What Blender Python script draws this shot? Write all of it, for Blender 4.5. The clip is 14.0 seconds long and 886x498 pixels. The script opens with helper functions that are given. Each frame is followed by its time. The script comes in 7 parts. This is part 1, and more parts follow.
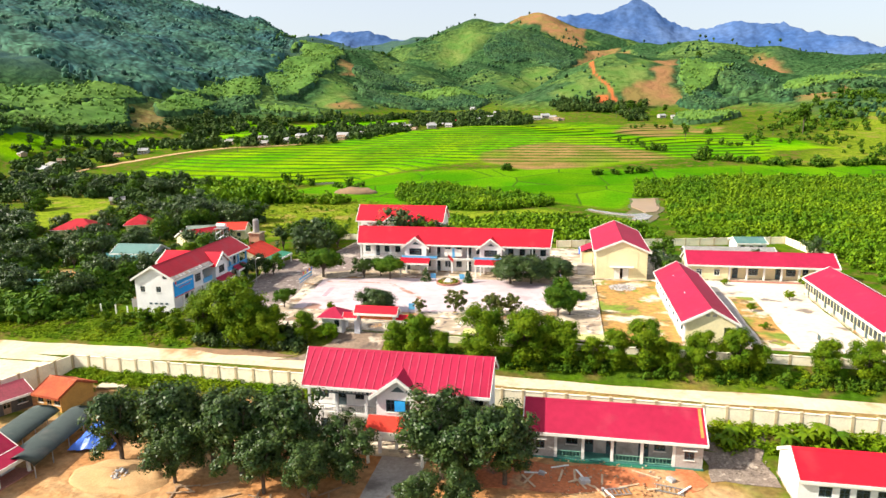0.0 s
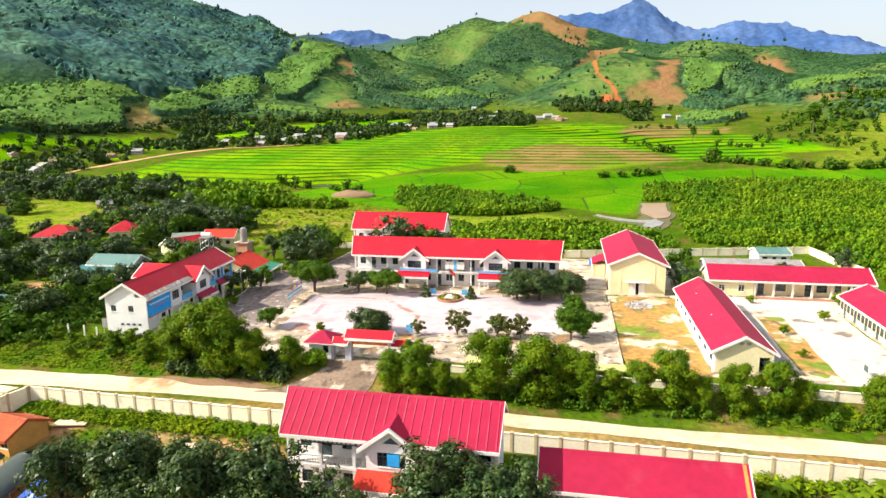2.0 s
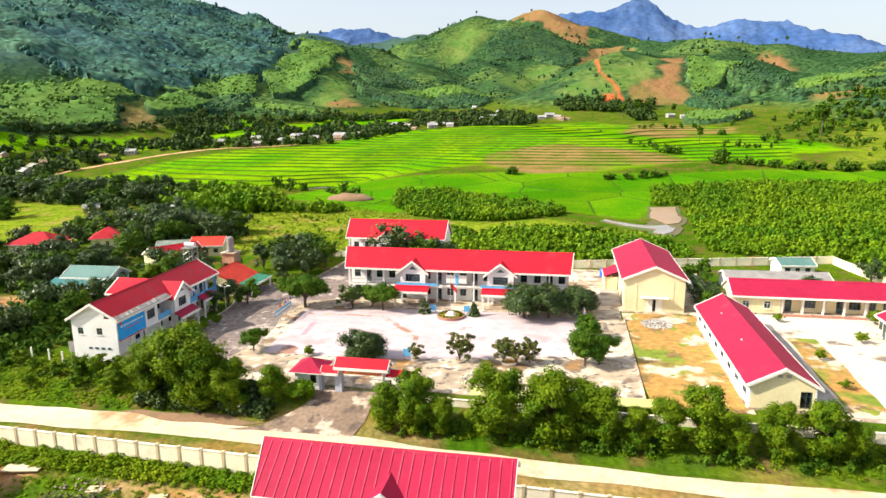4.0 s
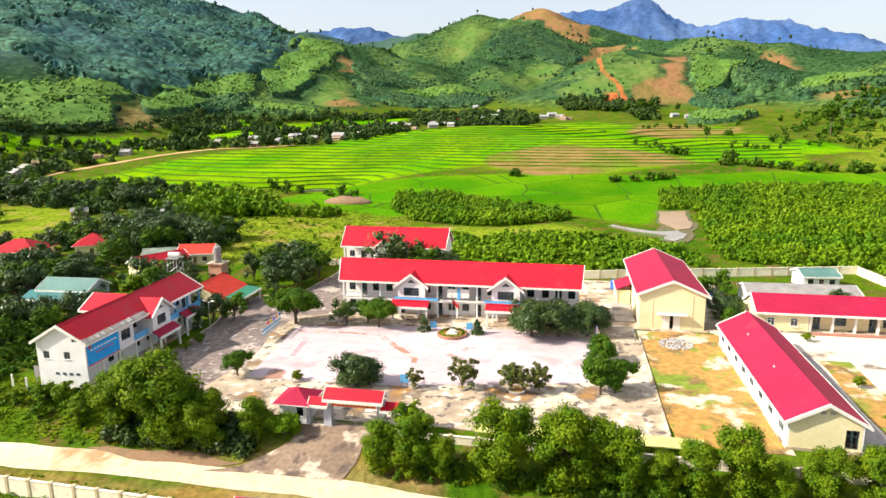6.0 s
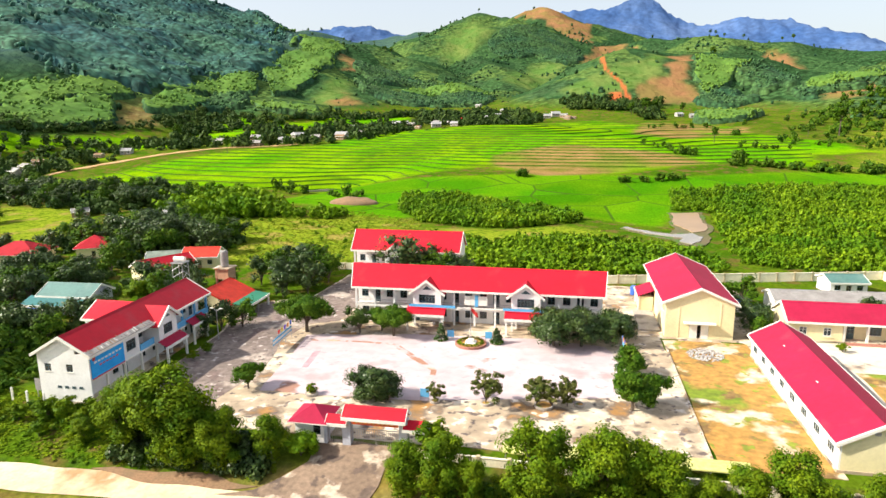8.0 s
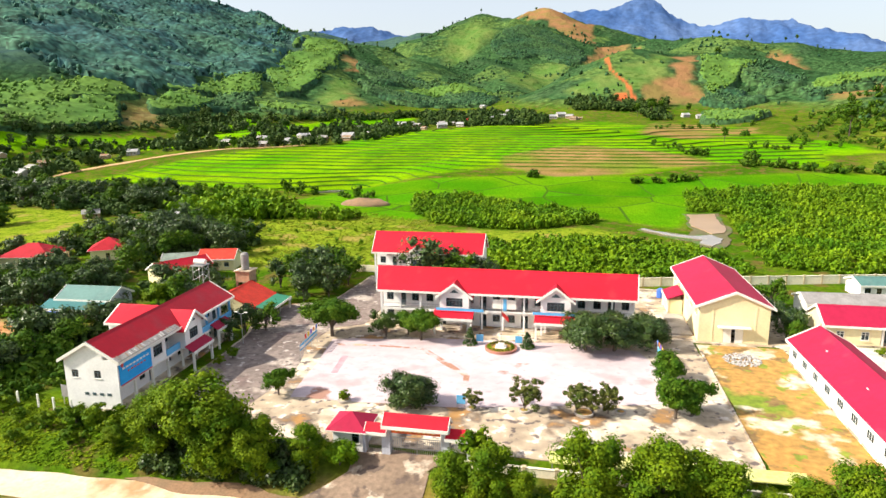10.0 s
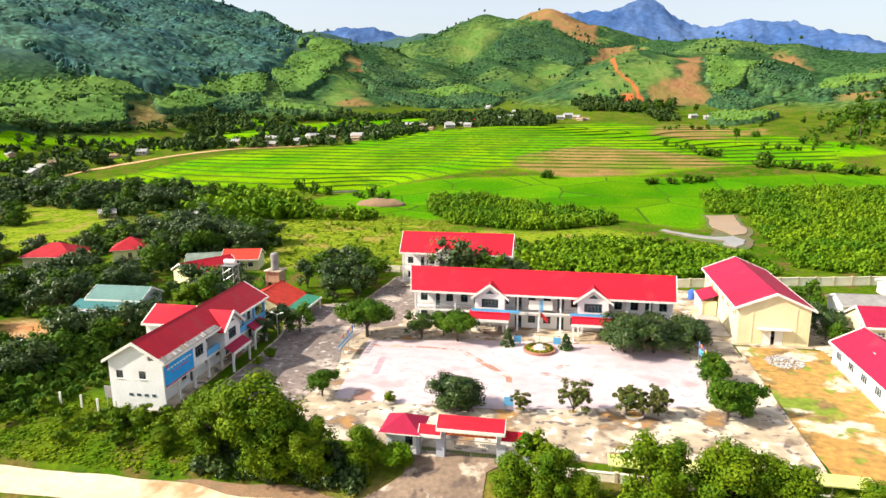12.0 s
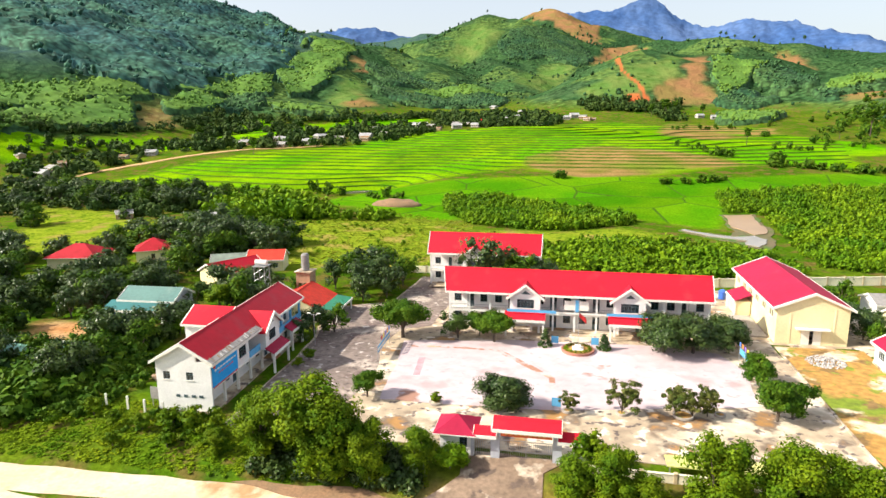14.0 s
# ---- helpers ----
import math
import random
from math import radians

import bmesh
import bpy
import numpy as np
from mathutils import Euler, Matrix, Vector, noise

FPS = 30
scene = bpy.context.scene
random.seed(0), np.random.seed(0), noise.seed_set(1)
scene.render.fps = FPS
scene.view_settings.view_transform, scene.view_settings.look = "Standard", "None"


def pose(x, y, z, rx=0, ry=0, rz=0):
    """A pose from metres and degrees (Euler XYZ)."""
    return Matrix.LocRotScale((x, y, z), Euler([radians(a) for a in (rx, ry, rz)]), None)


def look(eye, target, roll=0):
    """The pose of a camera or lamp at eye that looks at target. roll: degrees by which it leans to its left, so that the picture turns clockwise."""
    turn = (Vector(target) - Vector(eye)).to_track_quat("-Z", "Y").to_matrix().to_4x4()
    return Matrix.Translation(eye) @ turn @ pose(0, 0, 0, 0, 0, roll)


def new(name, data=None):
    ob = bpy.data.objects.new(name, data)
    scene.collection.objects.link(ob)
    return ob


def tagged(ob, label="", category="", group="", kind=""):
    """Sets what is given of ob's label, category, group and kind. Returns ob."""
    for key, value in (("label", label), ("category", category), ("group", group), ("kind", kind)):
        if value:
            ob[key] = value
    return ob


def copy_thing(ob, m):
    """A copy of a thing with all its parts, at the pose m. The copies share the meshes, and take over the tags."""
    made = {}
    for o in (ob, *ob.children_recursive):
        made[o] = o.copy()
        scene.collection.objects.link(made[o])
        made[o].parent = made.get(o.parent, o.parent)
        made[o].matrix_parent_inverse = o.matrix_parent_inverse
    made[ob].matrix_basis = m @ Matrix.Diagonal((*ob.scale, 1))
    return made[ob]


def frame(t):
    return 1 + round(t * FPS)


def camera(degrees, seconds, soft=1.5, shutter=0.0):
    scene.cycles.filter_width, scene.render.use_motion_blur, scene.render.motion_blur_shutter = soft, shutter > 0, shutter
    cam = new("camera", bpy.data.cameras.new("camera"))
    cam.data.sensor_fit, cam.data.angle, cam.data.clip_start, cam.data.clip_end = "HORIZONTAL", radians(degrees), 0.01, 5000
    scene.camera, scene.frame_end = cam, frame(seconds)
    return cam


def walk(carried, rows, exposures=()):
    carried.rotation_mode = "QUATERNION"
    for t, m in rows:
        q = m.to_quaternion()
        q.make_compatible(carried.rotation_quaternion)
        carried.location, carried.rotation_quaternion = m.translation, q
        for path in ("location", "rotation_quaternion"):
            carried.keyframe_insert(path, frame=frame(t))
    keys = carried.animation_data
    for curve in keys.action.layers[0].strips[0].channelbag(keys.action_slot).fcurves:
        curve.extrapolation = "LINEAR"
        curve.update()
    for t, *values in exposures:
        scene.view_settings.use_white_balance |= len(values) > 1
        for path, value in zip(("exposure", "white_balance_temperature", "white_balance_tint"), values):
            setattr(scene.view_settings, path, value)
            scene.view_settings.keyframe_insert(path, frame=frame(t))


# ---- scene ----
cam = camera(69.4, 14.0)
PATH = [
    (0, (6.105, -29.806, 36.66), (5.732, -27.883, 36.257), -0.7),
    (0.5, (5.499, -26.873, 36.82), (5.126, -24.95, 36.417), -0.7),
    (1, (4.92, -24.0, 36.998), (4.547, -22.077, 36.593), -0.6),
    (1.5, (4.365, -21.096, 37.093), (3.991, -19.173, 36.689), -0.6),
    (2, (3.868, -18.406, 37.213), (3.493, -16.484, 36.808), -0.6),
    (2.5, (3.385, -15.673, 37.335), (3.01, -13.75, 36.93), -0.6),
    (3, (2.862, -13.127, 37.578), (2.486, -11.206, 37.17), -0.6),
    (3.5, (2.275, -10.531, 37.774), (1.899, -8.609, 37.365), -0.6),
    (4, (1.717, -7.918, 37.835), (1.342, -5.996, 37.426), -0.6),
    (6.5, (-0.815, 2.711, 38.471), (-1.192, 4.631, 38.058), -0.6),
    (7, (-1.774, 3.785, 38.503), (-2.15, 5.705, 38.089), -0.6),
    (7.5, (-2.854, 4.661, 38.57), (-3.23, 6.581, 38.156), -0.5),
    (8, (-4.079, 5.323, 38.602), (-4.455, 7.243, 38.187), -0.5),
    (10.5, (-10.652, 6.54, 38.443), (-11.031, 8.46, 38.032), -0.5),
    (11, (-12.217, 6.479, 38.351), (-12.596, 8.399, 37.941), -0.4),
    (11.5, (-13.924, 6.281, 38.358), (-14.303, 8.202, 37.947), -0.4),
    (12, (-15.494, 5.996, 38.404), (-15.874, 7.917, 37.993), -0.4),
    (12.5, (-17.099, 5.787, 38.347), (-17.48, 7.707, 37.937), -0.4),
    (13, (-18.685, 5.535, 38.361), (-19.066, 7.455, 37.95), -0.4),
    (13.5, (-20.205, 5.282, 38.341), (-20.587, 7.202, 37.931), -0.5),
    (14, (-21.577, 4.985, 38.439), (-21.959, 6.905, 38.029), -0.5),
]
walk(cam, [(t, look(e, g, r)) for t, e, g, r in PATH])

# ---- world, sun, exposure ----
SUN_DIR = Vector((-0.76, -0.26, 0.6)).normalized()
world = bpy.data.worlds.new("sky")
scene.world = world
world.use_nodes = True
wn, wl = world.node_tree.nodes, world.node_tree.links
sky = wn.new("ShaderNodeTexSky")
sky.sky_type, sky.sun_disc = "NISHITA", False
sky.sun_elevation = math.asin(SUN_DIR.z)
sky.sun_rotation = math.atan2(SUN_DIR.x, SUN_DIR.y)
sky.dust_density, sky.air_density = 3.0, 1.0
bg = wn["Background"]
bg.inputs["Strength"].default_value = 0.09
haze = wn.new("ShaderNodeMix")
haze.data_type = "RGBA"
haze.inputs[0].default_value = 0.2
haze.inputs[7].default_value = (15.0, 15.0, 15.2, 1)
wl.new(sky.outputs[0], haze.inputs[6])
wl.new(haze.outputs[2], bg.inputs["Color"])
sun = new("sun", bpy.data.lights.new("sun", "SUN"))
sun.data.energy, sun.data.angle, sun.data.color = 5.0, radians(0.6), (1.0, 0.92, 0.79)
sun.matrix_world = look((0, 0, 300), Vector((0, 0, 300)) - SUN_DIR)
scene.view_settings.exposure = 0.79


# ---- materials ----
def mat(name, c1, c2, scale=0.3, rough=0.8, bump=0.0, bscale=None, fine=0.25, rnd=0.0, island=False, metal=0.0, stain=None, lo=0.35, hi=0.65, leaf=0.0, stretch=None, spec=0.5, crown_shade=0.0):
    """Two colours mixed by noise of that scale (per metre), a finer grain over it, a bump, and random tint per object or island."""
    m = bpy.data.materials.new(name)
    m.use_nodes = True
    n, l = m.node_tree.nodes, m.node_tree.links
    b = n["Principled BSDF"]
    geo = n.new("ShaderNodeNewGeometry")
    src = geo.outputs["Position"]
    if stretch:
        mp = n.new("ShaderNodeMapping")
        mp.inputs["Scale"].default_value = stretch
        l.new(src, mp.inputs["Vector"])
        src = mp.outputs[0]

    def noise_node(s, d=3.0):
        t = n.new("ShaderNodeTexNoise")
        t.inputs["Scale"].default_value, t.inputs["Detail"].default_value = s, d
        l.new(src, t.inputs["Vector"])
        return t.outputs["Fac"]

    def rng(v, a, z, p, q):
        r = n.new("ShaderNodeMapRange")
        for i, x in enumerate((a, z, p, q)):
            r.inputs[i + 1].default_value = x
        l.new(v, r.inputs[0])
        return r.outputs[0]

    def mix(f, x, y, kind="MIX"):
        k = n.new("ShaderNodeMix")
        k.data_type, k.blend_type = "RGBA", kind
        for sock, v in ((k.inputs[0], f), (k.inputs[6], x), (k.inputs[7], y)):
            if isinstance(v, bpy.types.NodeSocket):
                l.new(v, sock)
            else:
                sock.default_value = v if not isinstance(v, tuple) else (*v, 1)
        return k.outputs[2]

    col = mix(rng(noise_node(scale, 4), lo, hi, 0, 1), c1, c2)
    for st in ([stain] if isinstance(stain, tuple) else stain or []):
        col = mix(rng(noise_node(st[1], 6), st[2], st[3], 0, 1), col, st[0])
    if fine:
        g = rng(noise_node(scale * 9, 4), 0.3, 0.7, 1 - fine, 1 + fine)
        gc = n.new("ShaderNodeCombineColor")
        for i in range(3):
            l.new(g, gc.inputs[i])
        col = mix(1.0, col, gc.outputs[0], "MULTIPLY")
    # Voronoi tone: crown tops lightened and gaps darkened, shading put into the colour.
    if crown_shade:
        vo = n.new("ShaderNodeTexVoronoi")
        vo.inputs["Scale"].default_value = crown_shade
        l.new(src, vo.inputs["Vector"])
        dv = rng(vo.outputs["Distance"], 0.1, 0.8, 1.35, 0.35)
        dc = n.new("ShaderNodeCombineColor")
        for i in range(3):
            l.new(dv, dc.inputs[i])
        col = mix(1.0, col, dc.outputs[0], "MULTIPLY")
    if rnd:
        if island:
            rv = geo.outputs["Random Per Island"]
        else:
            rv = n.new("ShaderNodeObjectInfo").outputs["Random"]
        hs = n.new("ShaderNodeHueSaturation")
        l.new(rng(rv, 0, 1, 1 - rnd, 1 + rnd), hs.inputs["Value"])
        l.new(rng(rv, 0, 1, 0.5 + rnd * 0.03, 0.5 - rnd * 0.05), hs.inputs["Hue"])
        l.new(col, hs.inputs["Color"])
        col = hs.outputs[0]
    l.new(col, b.inputs["Base Color"])
    b.inputs["Roughness"].default_value, b.inputs["Metallic"].default_value = rough, metal
    b.inputs["Specular IOR Level"].default_value = spec
    if bump:
        bp = n.new("ShaderNodeBump")
        bp.inputs["Strength"].default_value, bp.inputs["Distance"].default_value = 1.0, bump
        l.new(noise_node(bscale or scale * 6, 4), bp.inputs["Height"])
        l.new(bp.outputs[0], b.inputs["Normal"])
    if leaf:
        tr, ms = n.new("ShaderNodeBsdfTranslucent"), n.new("ShaderNodeMixShader")
        l.new(col, tr.inputs["Color"])
        ms.inputs[0].default_value = leaf
        l.new(b.outputs[0], ms.inputs[1])
        l.new(tr.outputs[0], ms.inputs[2])
        l.new(ms.outputs[0], n["Material Output"].inputs["Surface"])
    return m


RED = mat("painted red roof sheet", (0.55, 0.012, 0.029), (0.49, 0.011, 0.026), 0.15, 0.6, 0.01, 6, 0.08, stain=((0.42, 0.03, 0.04), 0.35, 0.58, 0.8), spec=0.15)
CRIMSON = mat("faded crimson roof sheet", (0.37, 0.015, 0.053), (0.32, 0.013, 0.045), 0.12, 0.6, 0.01, 6, 0.08, stain=((0.36, 0.035, 0.065), 0.3, 0.6, 0.8), spec=0.15)
RIB = mat("pale roof seam", (0.52, 0.07, 0.12), (0.44, 0.03, 0.07), 0.5, 0.55, spec=0.15)
DEEP_RED = mat("deep red sheet roof", (0.42, 0.018, 0.03), (0.34, 0.014, 0.022), 0.4, 0.7, 0.01, 8, 0.15, spec=0.15)
OLD_SHEET = mat("grey green weathered sheet", (0.2, 0.25, 0.2), (0.14, 0.17, 0.14), 0.6, 0.8, 0.01, 8, 0.2)
TILE_RED = mat("orange red clay tile", (0.6, 0.05, 0.03), (0.45, 0.04, 0.025), 0.8, 0.7, 0.02, 8, 0.2, spec=0.15)
FADED_RED = mat("faded dusty red roof sheet", (0.3, 0.06, 0.08), (0.24, 0.06, 0.07), 0.4, 0.7, 0.01, 6, 0.15, spec=0.1)
HOOP = mat("grey green arched sheet", (0.13, 0.17, 0.15), (0.11, 0.14, 0.13), 0.15, 0.6, 0.005, 4, 0.08, stain=((0.2, 0.2, 0.18), 0.3, 0.58, 0.72))
RED_EARTH = mat("bright orange red earth", (0.5, 0.15, 0.05), (0.42, 0.13, 0.05), 0.3, 0.95, 0.06, 1.8, 0.25, stain=[((0.46, 0.27, 0.13), 0.2, 0.54, 0.64), ((0.24, 0.1, 0.06), 0.35, 0.57, 0.66)])
TEAL_LIGHT = mat("pale green roof sheet", (0.2, 0.42, 0.3), (0.16, 0.36, 0.26), 0.2, 0.6, 0.01, 5, 0.1)
TEAL_DEEP = mat("deep teal roof sheet", (0.02, 0.15, 0.15), (0.02, 0.12, 0.12), 0.2, 0.6, 0.01, 5, 0.1)
TEAL_GREEN = mat("green awning sheet", (0.02, 0.2, 0.11), (0.02, 0.16, 0.09), 0.2, 0.6, 0.01, 5, 0.1)
TEAL = mat("teal roof sheet", (0.09, 0.2, 0.175), (0.07, 0.16, 0.145), 0.2, 0.6, 0.01, 5, 0.12, stain=((0.13, 0.22, 0.19), 0.3, 0.55, 0.75))
GREYROOF = mat("grey fibre cement roof", (0.3, 0.285, 0.27), (0.23, 0.215, 0.205), 0.5, 0.85, 0.01, 6, 0.2, stain=((0.14, 0.13, 0.12), 0.4, 0.55, 0.8))
WHITE = mat("white painted plaster", (0.8, 0.79, 0.77), (0.72, 0.71, 0.69), 0.4, 0.75, 0.003, 12, 0.05, stain=((0.5, 0.48, 0.44), 0.5, 0.66, 0.95))
CREAM = mat("cream painted plaster", (0.78, 0.69, 0.42), (0.72, 0.62, 0.36), 0.3, 0.75, 0.003, 12, 0.05, stain=((0.55, 0.47, 0.3), 0.5, 0.66, 0.95))
TRIM = mat("off white trim paint", (0.8, 0.78, 0.72), (0.72, 0.69, 0.62), 0.6, 0.6, 0.002, 12, 0.06)
YELLOW = mat("yellow painted plaster", (0.75, 0.5, 0.16), (0.68, 0.44, 0.13), 0.4, 0.75, 0.003, 12, 0.06)
BLUEP = mat("sky blue paint", (0.12, 0.42, 0.72), (0.1, 0.36, 0.64), 0.6, 0.6, 0.002, 10, 0.08)
FRAME = mat("dark green grey window frame", (0.05, 0.09, 0.1), (0.04, 0.07, 0.08), 1.0, 0.5, 0, None, 0.1)
STEEL = mat("grey steel", (0.45, 0.45, 0.45), (0.35, 0.35, 0.36), 1.0, 0.4, 0, None, 0.1, metal=0.6)
DARKIN = mat("dark interior floor", (0.1, 0.09, 0.08), (0.07, 0.065, 0.06), 0.5, 0.8)
CONC = mat("weathered concrete", (0.48, 0.385, 0.265), (0.38, 0.295, 0.205), 0.05, 0.9, 0.01, 4, 0.3, stain=[((0.6, 0.51, 0.38), 0.09, 0.5, 0.56), ((0.19, 0.14, 0.1), 0.16, 0.54, 0.6), ((0.36, 0.19, 0.06), 0.16, 0.6, 0.66), ((0.55, 0.48, 0.4), 0.45, 0.58, 0.63), ((0.13, 0.1, 0.09), 0.7, 0.58, 0.64)])
OLD_CONC = mat("old grey brown concrete", (0.24, 0.19, 0.16), (0.17, 0.13, 0.112), 0.12, 0.92, 0.01, 4, 0.3, stain=[((0.44, 0.37, 0.31), 0.13, 0.58, 0.66), ((0.17, 0.12, 0.105), 0.3, 0.55, 0.62), ((0.12, 0.09, 0.08), 0.9, 0.58, 0.65), ((0.46, 0.4, 0.36), 0.7, 0.6, 0.66)])
PATH_CONC = mat("plain grey concrete", (0.42, 0.38, 0.33), (0.34, 0.3, 0.27), 0.3, 0.9, 0.01, 5, 0.15, stain=[((0.2, 0.17, 0.15), 0.25, 0.56, 0.7)])
TILE = mat("pinkish court tiles", (0.55, 0.45, 0.46), (0.48, 0.38, 0.39), 0.06, 0.8, 0.004, 6, 0.1, stain=[((0.58, 0.48, 0.5), 0.05, 0.48, 0.6), ((0.42, 0.32, 0.32), 0.16, 0.56, 0.68), ((0.32, 0.17, 0.12), 0.1, 0.64, 0.68), ((0.4, 0.33, 0.34), 0.7, 0.6, 0.7)])
DIRT = mat("tan dirt road", (0.66, 0.55, 0.37), (0.56, 0.44, 0.28), 0.2, 0.95, 0.03, 2, 0.12, stain=[((0.4, 0.25, 0.12), 0.12, 0.57, 0.66), ((0.5, 0.4, 0.27), 0.6, 0.55, 0.65)])
REDDIRT = mat("orange earth", (0.42, 0.19, 0.08), (0.36, 0.25, 0.15), 0.16, 0.95, 0.06, 1.6, 0.2, stain=((0.52, 0.42, 0.3), 0.1, 0.52, 0.64))
YARD = mat("yellowish worn yard", (0.42, 0.22, 0.05), (0.32, 0.2, 0.05), 0.1, 0.95, 0.04, 2, 0.3, stain=[((0.15, 0.21, 0.01), 0.06, 0.56, 0.61), ((0.6, 0.5, 0.36), 0.1, 0.54, 0.59), ((0.2, 0.12, 0.04), 0.25, 0.57, 0.62), ((0.2, 0.24, 0.02), 0.5, 0.58, 0.64)])
WALLP = mat("pale yellow boundary wall", (0.86, 0.79, 0.6), (0.8, 0.72, 0.53), 0.5, 0.85, 0.004, 8, 0.08, stain=((0.5, 0.42, 0.3), 0.6, 0.6, 0.85))
BARK = mat("brown grey bark", (0.075, 0.055, 0.04), (0.12, 0.095, 0.07), 2.0, 0.95, 0.03, 10, 0.2)
LEAF_LIGHT = mat("light green leaves", (0.054, 0.122, 0.003), (0.125, 0.19, 0.004), 0.4, 0.6, 0, None, 0.1, rnd=0.26, island=True, leaf=0.1, spec=0.08)
YOUNG_LEAF = mat("dull reddish green young leaves", (0.055, 0.09, 0.015), (0.12, 0.125, 0.03), 0.5, 0.6, 0, None, 0.1, rnd=0.35, island=True, leaf=0.1, spec=0.1)
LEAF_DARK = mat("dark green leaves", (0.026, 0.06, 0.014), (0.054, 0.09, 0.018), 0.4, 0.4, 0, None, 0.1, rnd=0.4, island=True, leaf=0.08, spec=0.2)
LEAF_MID = mat("mid green leaves", (0.034, 0.095, 0.005), (0.07, 0.135, 0.007), 0.4, 0.6, 0, None, 0.1, rnd=0.32, island=True, leaf=0.1, spec=0.08)
LEAF_BELT = mat("dusty dark green leaves", (0.028, 0.066, 0.014), (0.06, 0.1, 0.018), 0.1, 0.6, 0, None, 0.1, rnd=0.3, island=True, leaf=0.08, spec=0.08)
LEAF_BUSH = mat("bright plantation leaves", (0.062, 0.16, 0.004), (0.13, 0.23, 0.005), 0.06, 0.6, 0, None, 0.1, rnd=0.32, island=True, leaf=0.1, spec=0.08)
# Blue in these greens stands in for haze; crown gaps are darkened too.
WOODS = mat("distant woods with haze tint", (0.036, 0.106, 0.108), (0.068, 0.166, 0.1), 0.012, 0.8, 0, None, 0.3, rnd=0.25, island=True, spec=0.1, crown_shade=0.13)
# Haze of distance painted into the base colour as blue.
HAZE_FOREST = mat("haze blue forest of the far range", (0.0468, 0.1014, 0.248), (0.0858, 0.1443, 0.288), 0.004, 1.0, 6.0, 0.02, 0.2, spec=0.0)
PALE_TIMBER = mat("fresh sawn timber", (0.6, 0.44, 0.28), (0.52, 0.36, 0.22), 1.5, 0.85, 0.004, 12, 0.12)
TIMBER = mat("bare timber", (0.4, 0.27, 0.16), (0.3, 0.2, 0.12), 1.5, 0.85, 0.005, 12, 0.2)
WATER = mat("muddy pond water", (0.36, 0.24, 0.14), (0.3, 0.2, 0.12), 0.05, 0.3, 0.003, 1.5, 0.03, spec=0.15)
RUBBLE = mat("grey rubble", (0.5, 0.48, 0.45), (0.35, 0.33, 0.32), 1.2, 0.9, 0.02, 6, 0.2, rnd=0.3, island=True)
BLUETARP = mat("blue tarpaulin", (0.05, 0.16, 0.62), (0.04, 0.12, 0.5), 0.8, 0.45, 0.03, 2, 0.15)
ORANGE_SHED = mat("ochre board wall", (0.6, 0.3, 0.07), (0.5, 0.24, 0.06), 0.8, 0.8, 0.01, 6, 0.15)
CLEARRED = mat("red plastic", (0.6, 0.03, 0.03), (0.52, 0.03, 0.03), 1, 0.4)
glass = bpy.data.materials.new("window glass")
glass.use_nodes = True
gb = glass.node_tree.nodes["Principled BSDF"]
gb.inputs["Base Color"].default_value = (0.05, 0.08, 0.1, 1)
gb.inputs["Roughness"].default_value, gb.inputs["Transmission Weight"].default_value = 0.06, 0.6
GLASS = glass
SAND = mat("tan building sand", (0.5, 0.31, 0.14), (0.45, 0.26, 0.11), 0.5, 0.95, 0.02, 4, 0.12)
BROWN_EARTH = mat("brown earth", (0.26, 0.15, 0.08), (0.2, 0.13, 0.07), 0.4, 0.95, 0.05, 2, 0.2)
DARKRED = mat("dark red roof sheet", (0.38, 0.006, 0.018), (0.32, 0.006, 0.016), 0.12, 0.42, 0.01, 6, 0.08, stain=((0.32, 0.02, 0.03), 0.3, 0.56, 0.7), spec=0.15)
CANOPY = mat("plantation canopy", (0.078, 0.165, 0.026), (0.105, 0.19, 0.03), 0.02, 0.8, 0, None, 0.15, rnd=0.15, island=True, spec=0.1)
RENDER = mat("bare grey render", (0.44, 0.4, 0.36), (0.36, 0.33, 0.3), 0.5, 0.9, 0.004, 8, 0.12, stain=((0.26, 0.23, 0.2), 0.5, 0.56, 0.68))
GRAVEL = mat("brown grey gravel", (0.23, 0.18, 0.14), (0.16, 0.12, 0.095), 0.5, 0.95, 0.05, 5, 0.35, stain=((0.4, 0.33, 0.26), 0.9, 0.55, 0.65))
BRIGHT_WATER = mat("shallow stream water", (0.3, 0.26, 0.2), (0.25, 0.22, 0.17), 0.1, 0.08, 0.003, 1.5, 0.03)
MUD = mat("brown wet mud", (0.13, 0.1, 0.05), (0.1, 0.1, 0.03), 0.15, 0.9, 0.02, 2, 0.2, stain=((0.06, 0.12, 0.01), 0.2, 0.52, 0.6))
WORN_TILE = mat("worn tiles stained by earth", (0.52, 0.42, 0.42), (0.47, 0.37, 0.36), 0.3, 0.85, 0.006, 6, 0.15, stain=[((0.34, 0.17, 0.11), 0.45, 0.47, 0.55), ((0.5, 0.36, 0.24), 0.2, 0.56, 0.66)])
DRIVE = mat("brown stained drive", (0.25, 0.175, 0.12), (0.18, 0.125, 0.085), 0.2, 0.92, 0.02, 3, 0.25, stain=[((0.46, 0.38, 0.29), 0.35, 0.55, 0.61), ((0.12, 0.085, 0.065), 0.4, 0.56, 0.62)])
